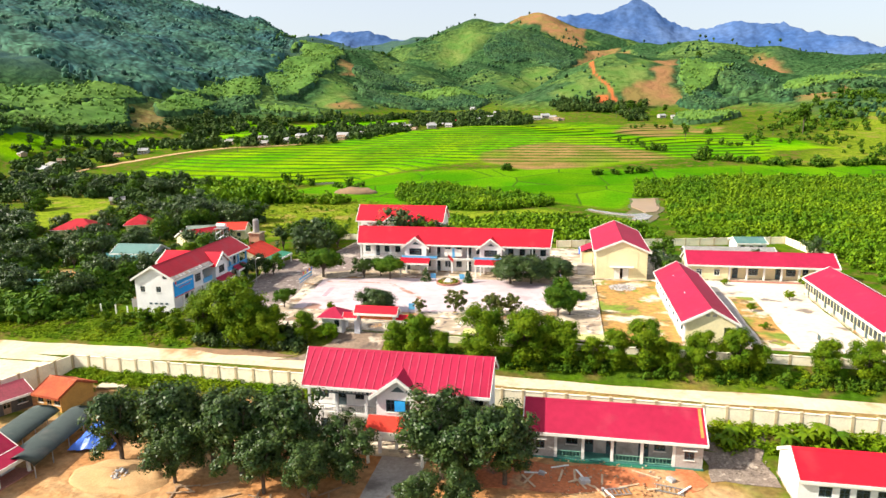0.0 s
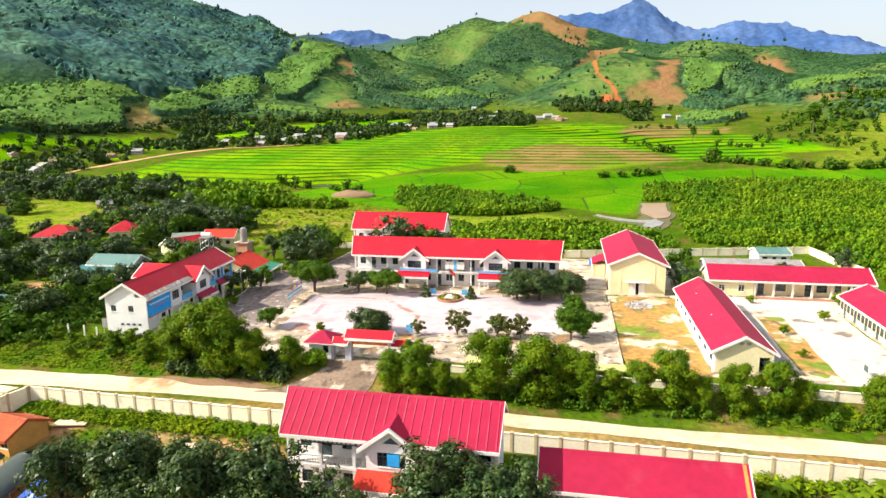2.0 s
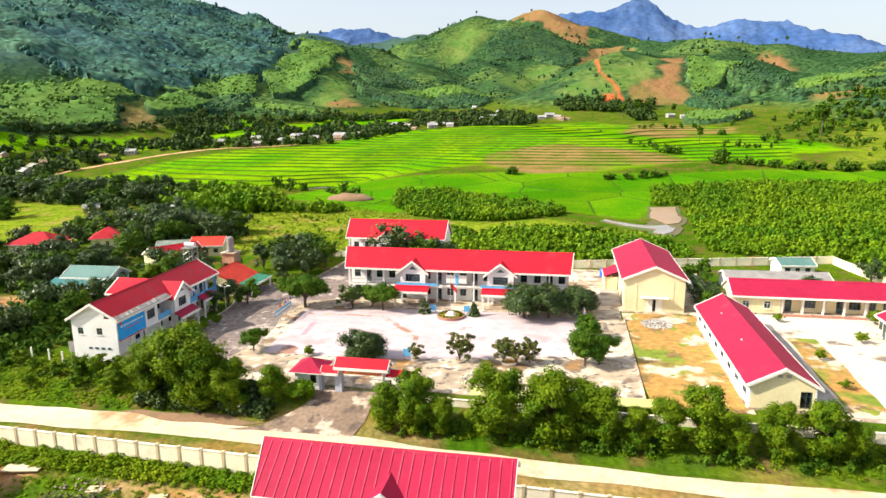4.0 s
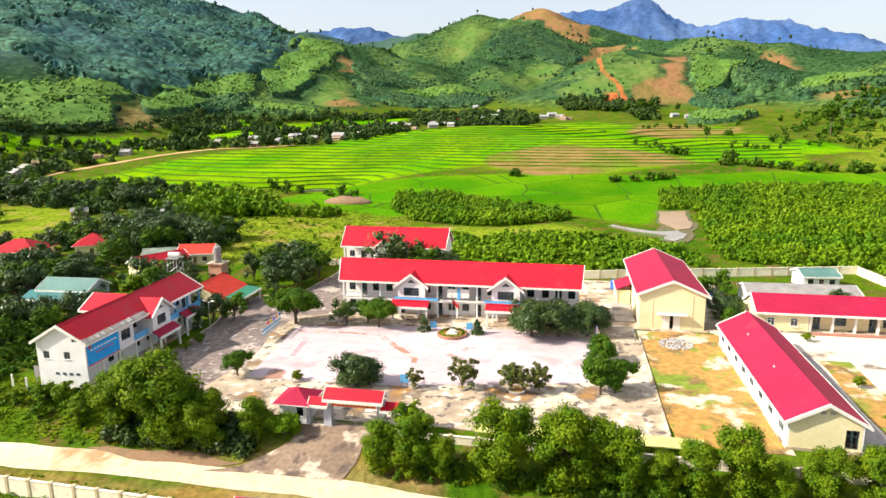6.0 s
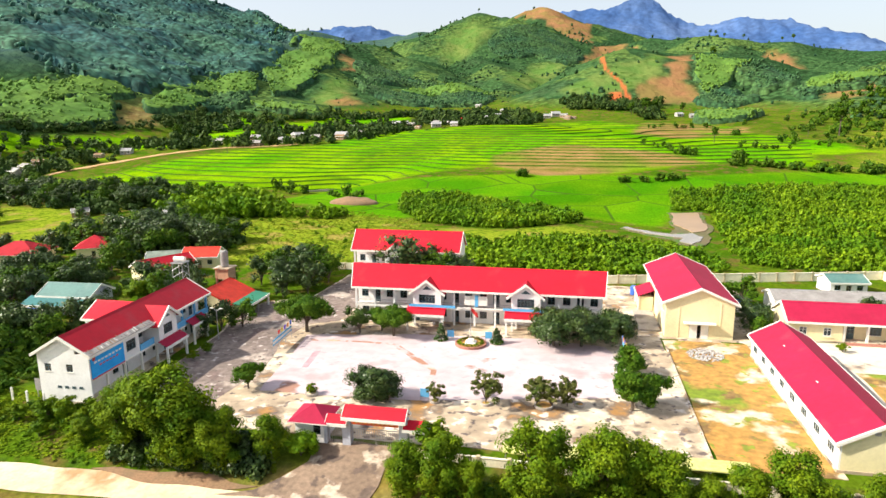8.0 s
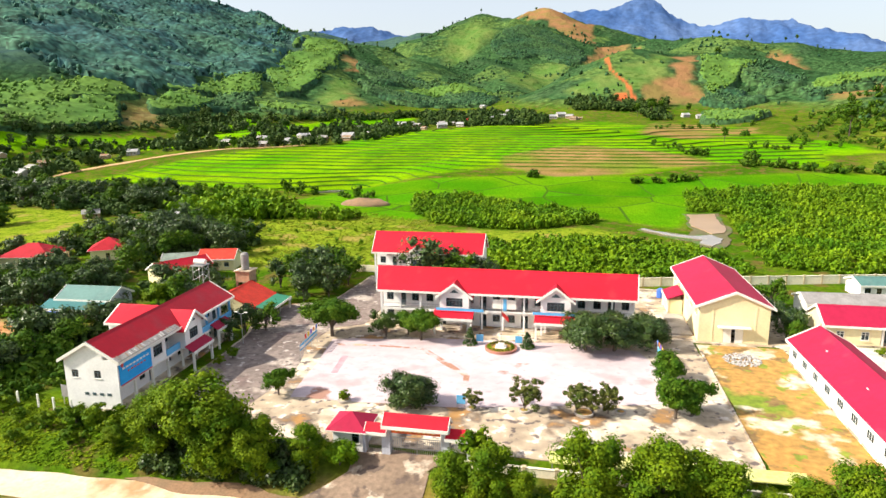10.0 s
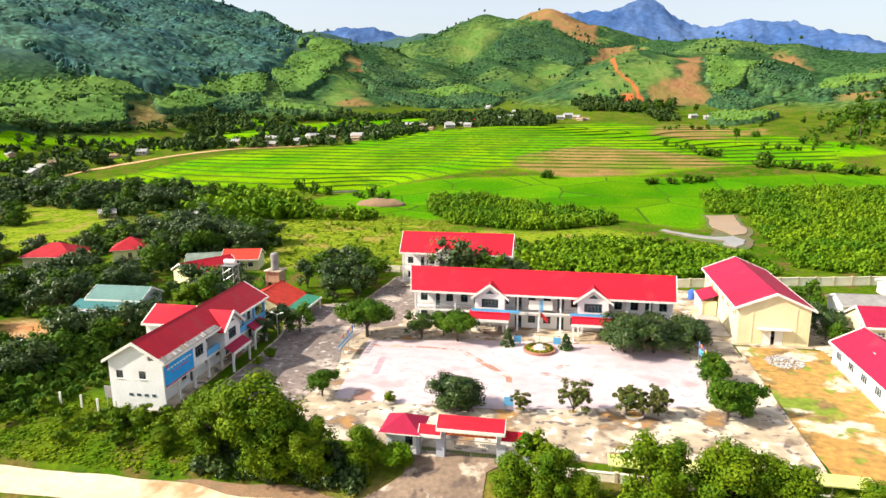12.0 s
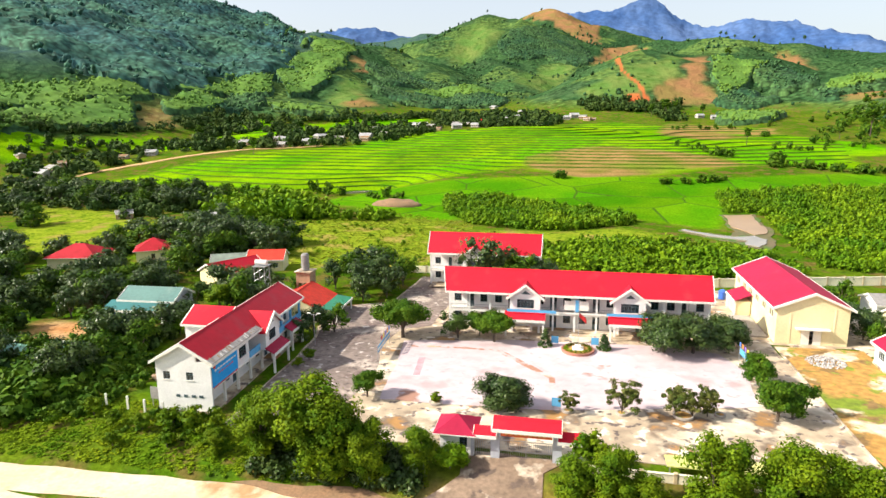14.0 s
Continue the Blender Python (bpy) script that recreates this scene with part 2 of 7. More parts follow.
PALE = mat("pale yard concrete", (0.66, 0.59, 0.48), (0.56, 0.49, 0.39), 0.1, 0.9, 0.01, 4, 0.15, stain=[((0.34, 0.26, 0.19), 0.1, 0.57, 0.63), ((0.2, 0.16, 0.13), 0.2, 0.61, 0.66)])
WEED = mat("sunlit weeds", (0.0806, 0.1725, 0.004), (0.169, 0.2357, 0.006), 0.15, 0.7, 0, None, 0.1, rnd=0.3, island=True, leaf=0.12, spec=0.05)
RENDER_LIGHT = mat("pale blue grey plaster", (0.5, 0.52, 0.58), (0.44, 0.46, 0.52), 0.5, 0.8, 0.003, 8, 0.08)

# Dark canopy and hill crowns carry extra blue in place of haze.
CANOPY_DARK = mat("dark plantation canopy", (0.026, 0.08, 0.034), (0.06, 0.125, 0.036), 0.02, 0.8, 0, None, 0.25, spec=0.1, crown_shade=0.22)
HILL_CROWN = mat("mid green hill crowns", (0.032, 0.09, 0.0391), (0.062, 0.13, 0.0414), 0.006, 0.8, 0, None, 0.15, rnd=0.3, island=True, spec=0.1)
CANOPY_LIGHT = mat("light plantation canopy", (0.07, 0.158, 0.026), (0.1, 0.188, 0.03), 0.02, 0.8, 0, None, 0.25, spec=0.1)
BANNER_BLUE = mat("bright blue banner cloth", (0.04, 0.4, 0.85), (0.03, 0.33, 0.76), 0.6, 0.6, 0.002, 10, 0.08, spec=0.1)
RUST = mat("rusty orange sheet roof", (0.42, 0.1, 0.04), (0.32, 0.07, 0.035), 0.6, 0.8, 0.01, 6, 0.2, stain=((0.45, 0.2, 0.12), 0.5, 0.54, 0.68), spec=0.1)
MEADOW_GRASS = mat("tall meadow grass", (0.15, 0.235, 0.01), (0.25, 0.28, 0.022), 0.06, 0.8, 0, None, 0.1, rnd=0.2, island=True, leaf=0.12, spec=0.05)
BUND = mat("grassy field bund", (0.026, 0.09, 0.004), (0.07, 0.11, 0.01), 0.03, 0.95, 0, None, 0.25, spec=0.05)
PINK_PAINT = mat("faded pink floor paint", (0.5, 0.24, 0.27), (0.52, 0.34, 0.36), 0.8, 0.8, 0.003, 8, 0.1)
BRICK_STEP = mat("worn red brown paving", (0.42, 0.17, 0.12), (0.34, 0.15, 0.11), 0.5, 0.85, 0.005, 6, 0.15)
PALE_METAL = mat("dull pale metal sheet", (0.36, 0.36, 0.37), (0.27, 0.26, 0.26), 0.3, 0.6, 0.01, 5, 0.15)
WALL_POST = mat("beige wall post", (0.56, 0.45, 0.28), (0.48, 0.38, 0.23), 0.8, 0.85, 0.004, 8, 0.12)


# ---- ground ----
def grid_noise(x, y, scale, seed):
    """Smooth lattice noise in -1..1."""
    x, y = x / scale + seed * 17.3, y / scale - seed * 9.1
    i, j = np.floor(x).astype(np.int64), np.floor(y).astype(np.int64)
    u, v = x - i, y - j
    u, v = u * u * (3 - 2 * u), v * v * (3 - 2 * v)

    def h(a, b):
        k = (a * 374761393 + b * 668265263 + seed * 144665) & 0x7FFFFFFF
        k = ((k ^ (k >> 13)) * 1274126177) & 0x7FFFFFFF
        return ((k ^ (k >> 16)) & 0xFFFF) / 32767.5 - 1

    return (h(i, j) * (1 - u) + h(i + 1, j) * u) * (1 - v) + (h(i, j + 1) * (1 - u) + h(i + 1, j + 1) * u) * v


def fbm(x, y, scale, seed, octaves=4):
    return sum(grid_noise(x, y, scale / 2**k, seed + k) * 0.5**k for k in range(octaves))


def inside(x, y, poly):
    """How far inside a polygon points lie, in metres (negative: outside)."""
    odd, near = np.zeros(np.shape(x), bool), np.full(np.shape(x), 1e9)
    for (ax, ay), (bx, by) in zip(poly, poly[1:] + poly[:1]):
        dx, dy = bx - ax, by - ay
        s = np.clip(((x - ax) * dx + (y - ay) * dy) / (dx * dx + dy * dy + 1e-9), 0, 1)
        near = np.minimum(near, np.hypot(x - ax - s * dx, y - ay - s * dy))
        odd ^= ((ay > y) != (by > y)) & (x < (y - ay) * dx / (dy if dy else 1e-9) + ax)
    return np.where(odd, near, -near)


VALLEY_Y = [-5000, 46, 51, 53, 56, 62, 64, 70, 73, 160, 230, 300, 360, 420, 480, 550, 620, 750, 900, 1200, 5000]
VALLEY_Z = [-6, -4, -3.3, -2.9, -2.1, -2, -1.8, -0.4, 0, 0, 2, 4.5, 9, 15, 19.5, 23, 28, 38, 48, 60, 120]
RIDGES = {
    "west_mountain": [(-1294, 712, 313), (-1276, 906, 381), (-1213, 1143, 385), (-1099, 1385, 389), (-886, 1488, 302), (-764, 1502, 276), (-694, 1519, 252), (-628, 1474, 242), (-568, 1434, 234), (-467, 1369, 196), (-362, 1304, 150), (-253, 1175, 106), (-152, 991, 60)],
    "west_spur_a": [(-568, 1434, 215), (-461, 1106, 140), (-371, 930, 96), (-308, 848, 67), (-271, 787, 46)],
    "west_spur_b": [(-886, 1488, 309), (-684, 1100, 174), (-499, 867, 106), (-384, 743, 70), (-348, 656, 44)],
    "west_spur_c": [(-1099, 1385, 389), (-885, 1072, 226), (-726, 891, 129), (-600, 822, 77), (-463, 656, 49)],
    "west_spur_d": [(-1213, 1143, 385), (-861, 827, 182), (-625, 649, 94), (-477, 515, 53)],
    "mid_hill": [(-525, 1618, 113), (-448, 1791, 189), (-355, 1807, 262), (-255, 1818, 298), (-167, 1783, 276), (-76, 1743, 224), (-3, 1649, 152), (35, 1501, 111)],
    "mid_spur": [(-255, 1818, 285), (-177, 1487, 169), (-121, 1196, 89), (-97, 1048, 57)],
    "brown_peak": [(-251, 2270, 330), (-99, 2227, 365), (-7, 2186, 306), (80, 2092, 239)],
    "second_range": [(28, 1878, 163), (72, 1874, 215), (140, 1790, 224), (200, 1709, 218), (347, 1609, 196), (464, 1565, 184), (614, 1476, 170), (791, 1389, 146), (1400, 1200, 150)],
    "east_hill": [(-8, 882, 70), (46, 895, 96), (92, 976, 124), (167, 1019, 128), (219, 976, 114), (283, 927, 93), (330, 860, 96), (385, 924, 98), (471, 881, 116), (566, 822, 124), (900, 600, 130)],
    "east_spur": [(283, 927, 95), (259, 822, 67), (281, 751, 56), (293, 660, 48)],
    "far_green": [(-1061, 3112, 357), (-874, 3162, 420), (-740, 3195, 430), (-578, 3230, 416), (-360, 3269, 339)],
}
SLOPES = {"west_mountain": 0.42, "mid_hill": 0.42, "mid_spur": 0.4, "brown_peak": 0.4, "second_range": 0.4, "east_hill": 0.42, "east_spur": 0.3, "far_green": 0.35}
RICE_LOW = [(-131, 263), (-113, 306), (-80, 313), (-30, 327), (64, 327), (36, 262), (26, 225), (-1, 243), (-40, 285), (-66, 272), (-63, 230), (-87, 234), (-104, 250)]
RICE_MID = [(-283, 319), (-269, 365), (-229, 420), (-175, 432), (-141, 519), (-108, 546), (-65, 544), (-39, 353), (-103, 311), (-121, 297), (-159, 294)]
RICE_FAR = [(-61, 516), (-40, 640), (22, 665), (67, 588), (87, 469), (118, 510), (146, 453), (122, 376), (52, 350), (-39, 340), (-52, 395)]
RICE_EAST = [(38, 323), (152, 353), (300, 420), (280, 330), (139, 321), (57, 303)]
RICE_STRIPS = [[(-435, 387), (-419, 400), (-398, 438), (-362, 501), (-354, 490), (-376, 446), (-389, 405), (-398, 393), (-408, 382)], [(-338, 546), (-308, 566), (-273, 592), (-270, 636), (-270, 685), (-195, 767), (-177, 690), (-210, 636), (-241, 561), (-253, 546), (-302, 517)]]
RICE_WEST = [(-900, 533), (-388, 499), (-331, 611), (-234, 739), (-167, 661), (-256, 553), (-310, 397), (-377, 372), (-700, 400)]
BROWN_A = [(-46, 377), (-17, 390), (0, 391), (28, 387), (53, 374), (64, 358), (46, 347), (17, 332), (-15, 327), (-44, 350)]
BROWN_B = [(68, 635), (112, 598), (132, 561), (112, 484), (70, 457), (40, 471), (50, 582)]
MEADOW = [(-150, 170), (-131, 200), (-112, 222), (-82, 240), (-58, 215), (-58, 165), (-90, 160)]
BARE_EAST = [(124, 940), (160, 975), (148, 880), (132, 782), (122, 752), (62, 752), (92, 806), (108, 870)]
SOIL_ROWS = [(255, 751), (291, 747), (266, 690), (247, 722)]
BARE_HILLS = [BARE_EAST, SOIL_ROWS, [(8, 1480), (55, 1738), (125, 1784), (149, 1640), (60, 1500)], [(397, 1515), (448, 1473), (430, 1380), (380, 1400)], [(244, 775), (296, 789), (275, 730), (243, 755)], [(-289, 767), (-297, 842), (-257, 783)], [(-417, 1173), (-372, 1146), (-321, 1067), (-362, 1043)], [(-196, 2134), (-110, 2300), (60, 2150), (43, 1842), (29, 1818), (-96, 2060)]]
FOREST = [(-640, 600), (-1000, 560), (-1400, 800), (-1350, 1400), (-900, 1520), (-764, 1540), (-690, 1530), (-610, 1330), (-557, 1268), (-523, 1128), (-454, 858), (-446, 709), (-433, 612), (-452, 618), (-478, 560), (-506, 549), (-563, 592), (-630, 624)]
LOWER_BLOCK = [(-560, 330), (-446, 398), (-444, 425), (-459, 495), (-432, 560), (-389, 506), (-411, 456), (-421, 400), (-431, 383), (-540, 318)]
UPPER_BLOCK = [(-640, 480), (-545, 496), (-530, 516), (-489, 538), (-453, 598), (-430, 586), (-433, 562), (-453, 507), (-455, 449), (-454, 406), (-600, 350)]
KNOLL_BLOCK = [(-416, 591), (-423, 662), (-388, 662), (-380, 612), (-399, 568)]
BAND_BLOCK = [(-438, 647), (-430, 747), (-427, 853), (-366, 724), (-416, 699), (-431, 666)]
SPUR_BLOCK = [(-440, 896), (-463, 1030), (-530, 1300), (-459, 1274), (-433, 1245), (-413, 1114), (-383, 1037), (-362, 903), (-348, 873), (-356, 829), (-349, 761), (-346, 723), (-384, 795)]
STRIPE_BLOCK = [(-483, 1016), (-559, 1340), (-540, 1330), (-508, 1135), (-454, 934), (-469, 839), (-438, 749), (-486, 835), (-472, 907)]
CREST_BLOCK = [(-653, 1299), (-690, 1420), (-620, 1430), (-588, 1361), (-600, 1266)]
FOOT_BLOCK = [(-353, 680), (-283, 698), (-266, 666), (-336, 655)]
SADDLE_BLOCK = [(-255, 1038), (-139, 1112), (-125, 1016), (-256, 985)]
EAST_BLOCK = [(159, 955), (207, 919), (222, 914), (187, 849), (144, 775), (143, 850)]
EAST_BAND = [(244, 784), (330, 850), (420, 800), (296, 762), (259, 760), (242, 763)]
STAND_BLOCK = [(120, 690), (140, 700), (172, 671), (150, 612), (117, 600), (107, 615)]
LIGHT_BLOCKS = [LOWER_BLOCK, UPPER_BLOCK, KNOLL_BLOCK, BAND_BLOCK, SPUR_BLOCK, STRIPE_BLOCK, CREST_BLOCK, FOOT_BLOCK, SADDLE_BLOCK, EAST_BLOCK, EAST_BAND, STAND_BLOCK]
DARK_SPUR = [(-368, 1097), (-356, 1200), (-205, 1059), (-242, 1064), (-303, 1028), (-350, 1039)]
DARK_SADDLE = [(-330, 974), (-316, 998), (-256, 969), (-121, 978), (-113, 871), (-229, 856), (-278, 868)]
DARK_STAND = [(-415, 707), (-375, 714), (-349, 665), (-365, 641), (-375, 633)]
DARK_MID = [(-201, 1577), (-156, 1655), (-105, 1698), (-18, 1690), (20, 1600), (1, 1464), (-16, 1436), (-86, 1528), (-140, 1480), (-184, 1523)]
DARK_FOOT = [(-203, 1009), (-160, 993), (-147, 907), (-182, 893)]
DARK_EAST = [(225, 927), (248, 908), (263, 856), (239, 793), (231, 833), (205, 781), (205, 828), (193, 866)]
DARK_EAST_FOOT = [(144, 793), (176, 809), (189, 749), (156, 736), (132, 753)]
DARK_EAST_BAND = [(232, 763), (293, 753), (400, 780), (400, 760), (290, 740), (252, 745), (240, 730), (228, 734)]
DARK_BLOCKS = [DARK_SPUR, DARK_SADDLE, DARK_STAND, DARK_MID, DARK_FOOT, DARK_EAST, DARK_EAST_FOOT, DARK_EAST_BAND]
LIGHT_CREST = [(-278, 1745), (-242, 1726), (-190, 1612), (-211, 1569), (-242, 1504), (-245, 1391), (-297, 1522), (-305, 1567)]
LIGHT_FAN = [(-325, 716), (-338, 879), (-335, 969), (-279, 814), (-279, 776), (-292, 764)]
EAST_FIELD = [(-17, 796), (36, 851), (124, 943), (94, 819), (66, 784), (55, 770), (2, 765)]
MID_FAN = [(-121, 1196), (-90, 1440), (-16, 1450), (-40, 1300), (-70, 1150)]


def height(x, y):
    """The height of the ground over the plan."""
    x, y = np.asarray(x, float), np.asarray(y, float)
    far = np.clip((y - 150) / 200, 0, 1)
    side = np.clip((np.abs(x + 20) - 160) / 400, 0, 1)
    valley = np.interp(y, VALLEY_Y, VALLEY_Z)
    valley = valley + far * (fbm(x, y, 190, 3, 2) * 3.0 + fbm(x, y, 75, 23, 2) * 1.3 + side * fbm(x, y, 300, 8) * 4)
    valley = valley + 7 * np.exp(-(((x + 55) / 90) ** 2 + ((y - 480) / 95) ** 2)) - 3.5 * np.exp(-(((x + 118 - (y - 300) * 0.3) / 26) ** 2 + ((y - 330) / 70) ** 2)) + 4 * np.exp(-(((x - 30) / 60) ** 2 + ((y - 395) / 45) ** 2))
    valley = valley + 1.15 * np.exp(-(((y - 49.8) / 1.9) ** 2)) * np.clip((x + 24) / 5, 0, 1)  # weedy bank along the wall
    hills = np.full(x.shape, -99.0)
    for name, nodes in RIDGES.items():
        k = SLOPES.get(name, 0.36)
        for (ax, ay, az), (bx, by, bz) in zip(nodes, nodes[1:]):
            dx, dy = bx - ax, by - ay
            s = np.clip(((x - ax) * dx + (y - ay) * dy) / (dx * dx + dy * dy), 0, 1)
            d = np.hypot(x - ax - s * dx, y - ay - s * dy)
            hills = np.maximum(hills, az + s * (bz - az) - k * (np.sqrt(d * d + 30**2) - 30) * (1 - 0.12 * np.clip(d / 900, 0, 1)))
    rise = np.clip((hills - valley) / 60, 0, 1)
    hills = hills + rise * (9 - 32 * np.abs(fbm(x, y, 260, 5, 3)) + fbm(x, y, 60, 11, 3) * 2.5)
    w = 7.0
    top = np.maximum(hills, valley)
    return top + w * np.log1p(np.exp(-np.abs(hills - valley) / w)) * np.clip((top - 20) / 20, 0, 1)


def terraced(x, y):
    """How much the ground is stepped into paddies (0..1), and the height with the steps."""
    z = height(x, y)
    m = np.zeros(np.shape(z))
    for poly in (RICE_MID, RICE_FAR, BROWN_A, BROWN_B):
        m = np.maximum(m, np.clip(inside(x, y, poly) / 8 + 0.5, 0, 1))
    low = np.maximum(np.clip(inside(x, y, RICE_LOW) / 6 + 0.5, 0, 1), np.clip(inside(x, y, RICE_EAST) / 6 + 0.5, 0, 1))
    step = 1.25
    u = z / step
    f = u - np.floor(u)
    stepped = step * (np.floor(u) + np.clip((f - 0.82) / 0.18, 0, 1)) - (z + 0)
    bund = np.clip((f - 0.72) / 0.05, 0, 1)
    return z + 0.4 * m * np.clip(stepped, -step, step), m, low, bund


def spaced(lo, hi, step, lo_far, hi_far, ratio):
    mid = list(np.arange(lo, hi + step / 2, step))
    a, s = mid[0], step
    left, right = [], []
    while a > lo_far:
        s *= ratio
        a -= s
        left.append(a)
    a, s = mid[-1], step
    while a < hi_far:
        s *= ratio
        a += s
        right.append(a)
    return np.array(left[::-1] + mid + right)


def grid_mesh(name, xs, ys, z):
    nx, ny = len(xs), len(ys)
    gx, gy = np.meshgrid(xs, ys)
    co = np.stack([gx, gy, z], -1).reshape(-1, 3)
    i = np.arange(nx * ny).reshape(ny, nx)
    quads = np.stack([i[:-1, :-1], i[:-1, 1:], i[1:, 1:], i[1:, :-1]], -1).reshape(-1, 4)
    me = bpy.data.meshes.new(name)
    me.vertices.add(len(co))
    me.vertices.foreach_set("co", co.ravel())
    me.loops.add(quads.size)
    me.loops.foreach_set("vertex_index", quads.ravel())
    me.polygons.add(len(quads))
    me.polygons.foreach_set("loop_start", np.arange(0, quads.size, 4))
    me.polygons.foreach_set("use_smooth", np.ones(len(quads), bool))
    me.update(calc_edges=True)
    return me


GX = spaced(-190, 150, 3.3, -4900, 4900, 1.035)
GY = spaced(20, 560, 2.0, -900, 4900, 1.022)
gx, gy = np.meshgrid(GX, GY)
gz, rice, low, bund = terraced(gx, gy)
me = grid_mesh("ground", GX, GY, gz)


def cover(name, values):
    a = me.attributes.new(name, "FLOAT", "POINT")
    a.data.foreach_set("value", np.clip(values, 0, 1).ravel().astype(np.float32))


def soft_in(poly, w=4.0, wob=3.0, seed=40):
    return np.clip((inside(gx, gy, poly) + wob * fbm(gx, gy, 30, seed, 3)) / w + 0.5, 0, 1)


west = np.maximum(soft_in(RICE_WEST, 10), 0) * (fbm(gx, gy, 45, 33, 2) > -0.25)
for poly in RICE_STRIPS:
    west = np.maximum(west, soft_in(poly, 6, 3))
TILLED = [(-433, 565), (-421, 596), (-400, 572), (-372, 536), (-382, 512), (-394, 512)]
brown = np.maximum(np.maximum(soft_in(BROWN_A, 4, 4), soft_in(BROWN_B, 5, 6)), 0.55 * soft_in(TILLED, 4, 2)) * np.clip(1.15 + fbm(gx, gy, 26, 51, 2), 0, 1)
hill = np.clip((gz - np.interp(gy, VALLEY_Y, VALLEY_Z) - 4) / 8, 0, 1) * (gy > 350)
bare = np.zeros(gx.shape)
for poly in BARE_HILLS:
    bare = np.maximum(bare, soft_in(poly, 8, 14, 61))
red = np.maximum(soft_in([(34, 752), (58, 750), (58, 786), (36, 786)], 4, 6), np.clip((3.5 - np.abs(gx - np.interp(gy, [760, 815, 857, 936], [60, 53, 38, 36]))) / 2, 0, 1) * ((gy > 760) & (gy < 940)))
EAST_LEA = [(128, 352), (170, 412), (176, 470), (215, 560), (330, 640), (360, 520), (270, 420), (190, 345)]
EAST_RICE = [[(78, 404), (84, 440), (112, 466), (158, 452), (166, 408), (124, 388)], [(90, 352), (86, 374), (126, 378), (128, 358)]]
lea_east = soft_in(EAST_LEA, 14, 8)
hill = hill * (1 - 0.9 * lea_east)
for poly in EAST_RICE:
    west = np.maximum(west, soft_in(poly, 5, 5))
cover("rice", np.maximum(rice, np.maximum(low, west)) * (1 - brown))
cover("lowrice", low)
cover("brown", brown)
cover("bund", 0.35 * bund * rice)
STRIP = [(-50, 212), (-23, 210), (-4, 222), (16, 200), (22, 190), (11, 188), (-7, 201), (-21, 192), (-48, 196)]
GLADES = [[(-178, 153), (-200, 175), (-206, 196), (-184, 214), (-150, 207), (-147, 199), (-154, 188), (-164, 182), (-157, 169)], [(-207, 198), (-186, 207), (-186, 217), (-201, 228), (-240, 236), (-250, 234)]]
cover("meadow", np.maximum(np.maximum(soft_in(MEADOW, 10, 8), soft_in(STRIP, 5, 3)), np.maximum(np.maximum(soft_in(GLADES[0], 5, 4), soft_in(GLADES[1], 5, 4)), 0.8 * lea_east)))
cover("hill", hill)
pasture = np.maximum(soft_in(LIGHT_CREST, 25, 14), soft_in(LIGHT_FAN, 12, 8))
cover("pasture", np.maximum(pasture, np.maximum(soft_in(EAST_FIELD, 12, 8), soft_in(MID_FAN, 25, 14))))
cover("bare", np.maximum(bare * hill, red))
cover("red", red)
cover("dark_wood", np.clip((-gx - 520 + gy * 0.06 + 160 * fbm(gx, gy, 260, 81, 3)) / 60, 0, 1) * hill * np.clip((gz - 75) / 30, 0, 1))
cover("earth", 0.5 * np.clip(0.8 + fbm(gx, gy, 7, 99, 3), 0, 1) * ((gx > -76) & (gy > np.interp(gx, [-71.5, 62], [55.0, 51.0])) & (gy < 59.0)) + np.clip(fbm(gx, gy, 9, 97, 3) * 2.2 + 0.1, 0, 1) * ((gx > -72) & (gx < -26) & (gy > 43) & (gy < 50.5)) + np.clip(1.2 - np.hypot((gx + 22) / 52, (gy - 28) / 17) + 0.35 * fbm(gx, gy, 14, 91, 3), 0, 1) * 4 * (gy < 43) + np.clip(1.0 - np.hypot((gx + 112) / 9, (gy - 104) / 8) + 0.4 * fbm(gx, gy, 6, 96, 2), 0, 1) * 3 + np.clip((6 - np.abs(gy - 63.0)) / 4, 0, 1) * np.clip(fbm(gx, gy, 12, 95, 3) + 0.1, 0, 1) * (gx > -64))
ground = tagged(new("ground", me), "green valley floor with terraced rice fields and wooded hills", "ground", kind="structure")


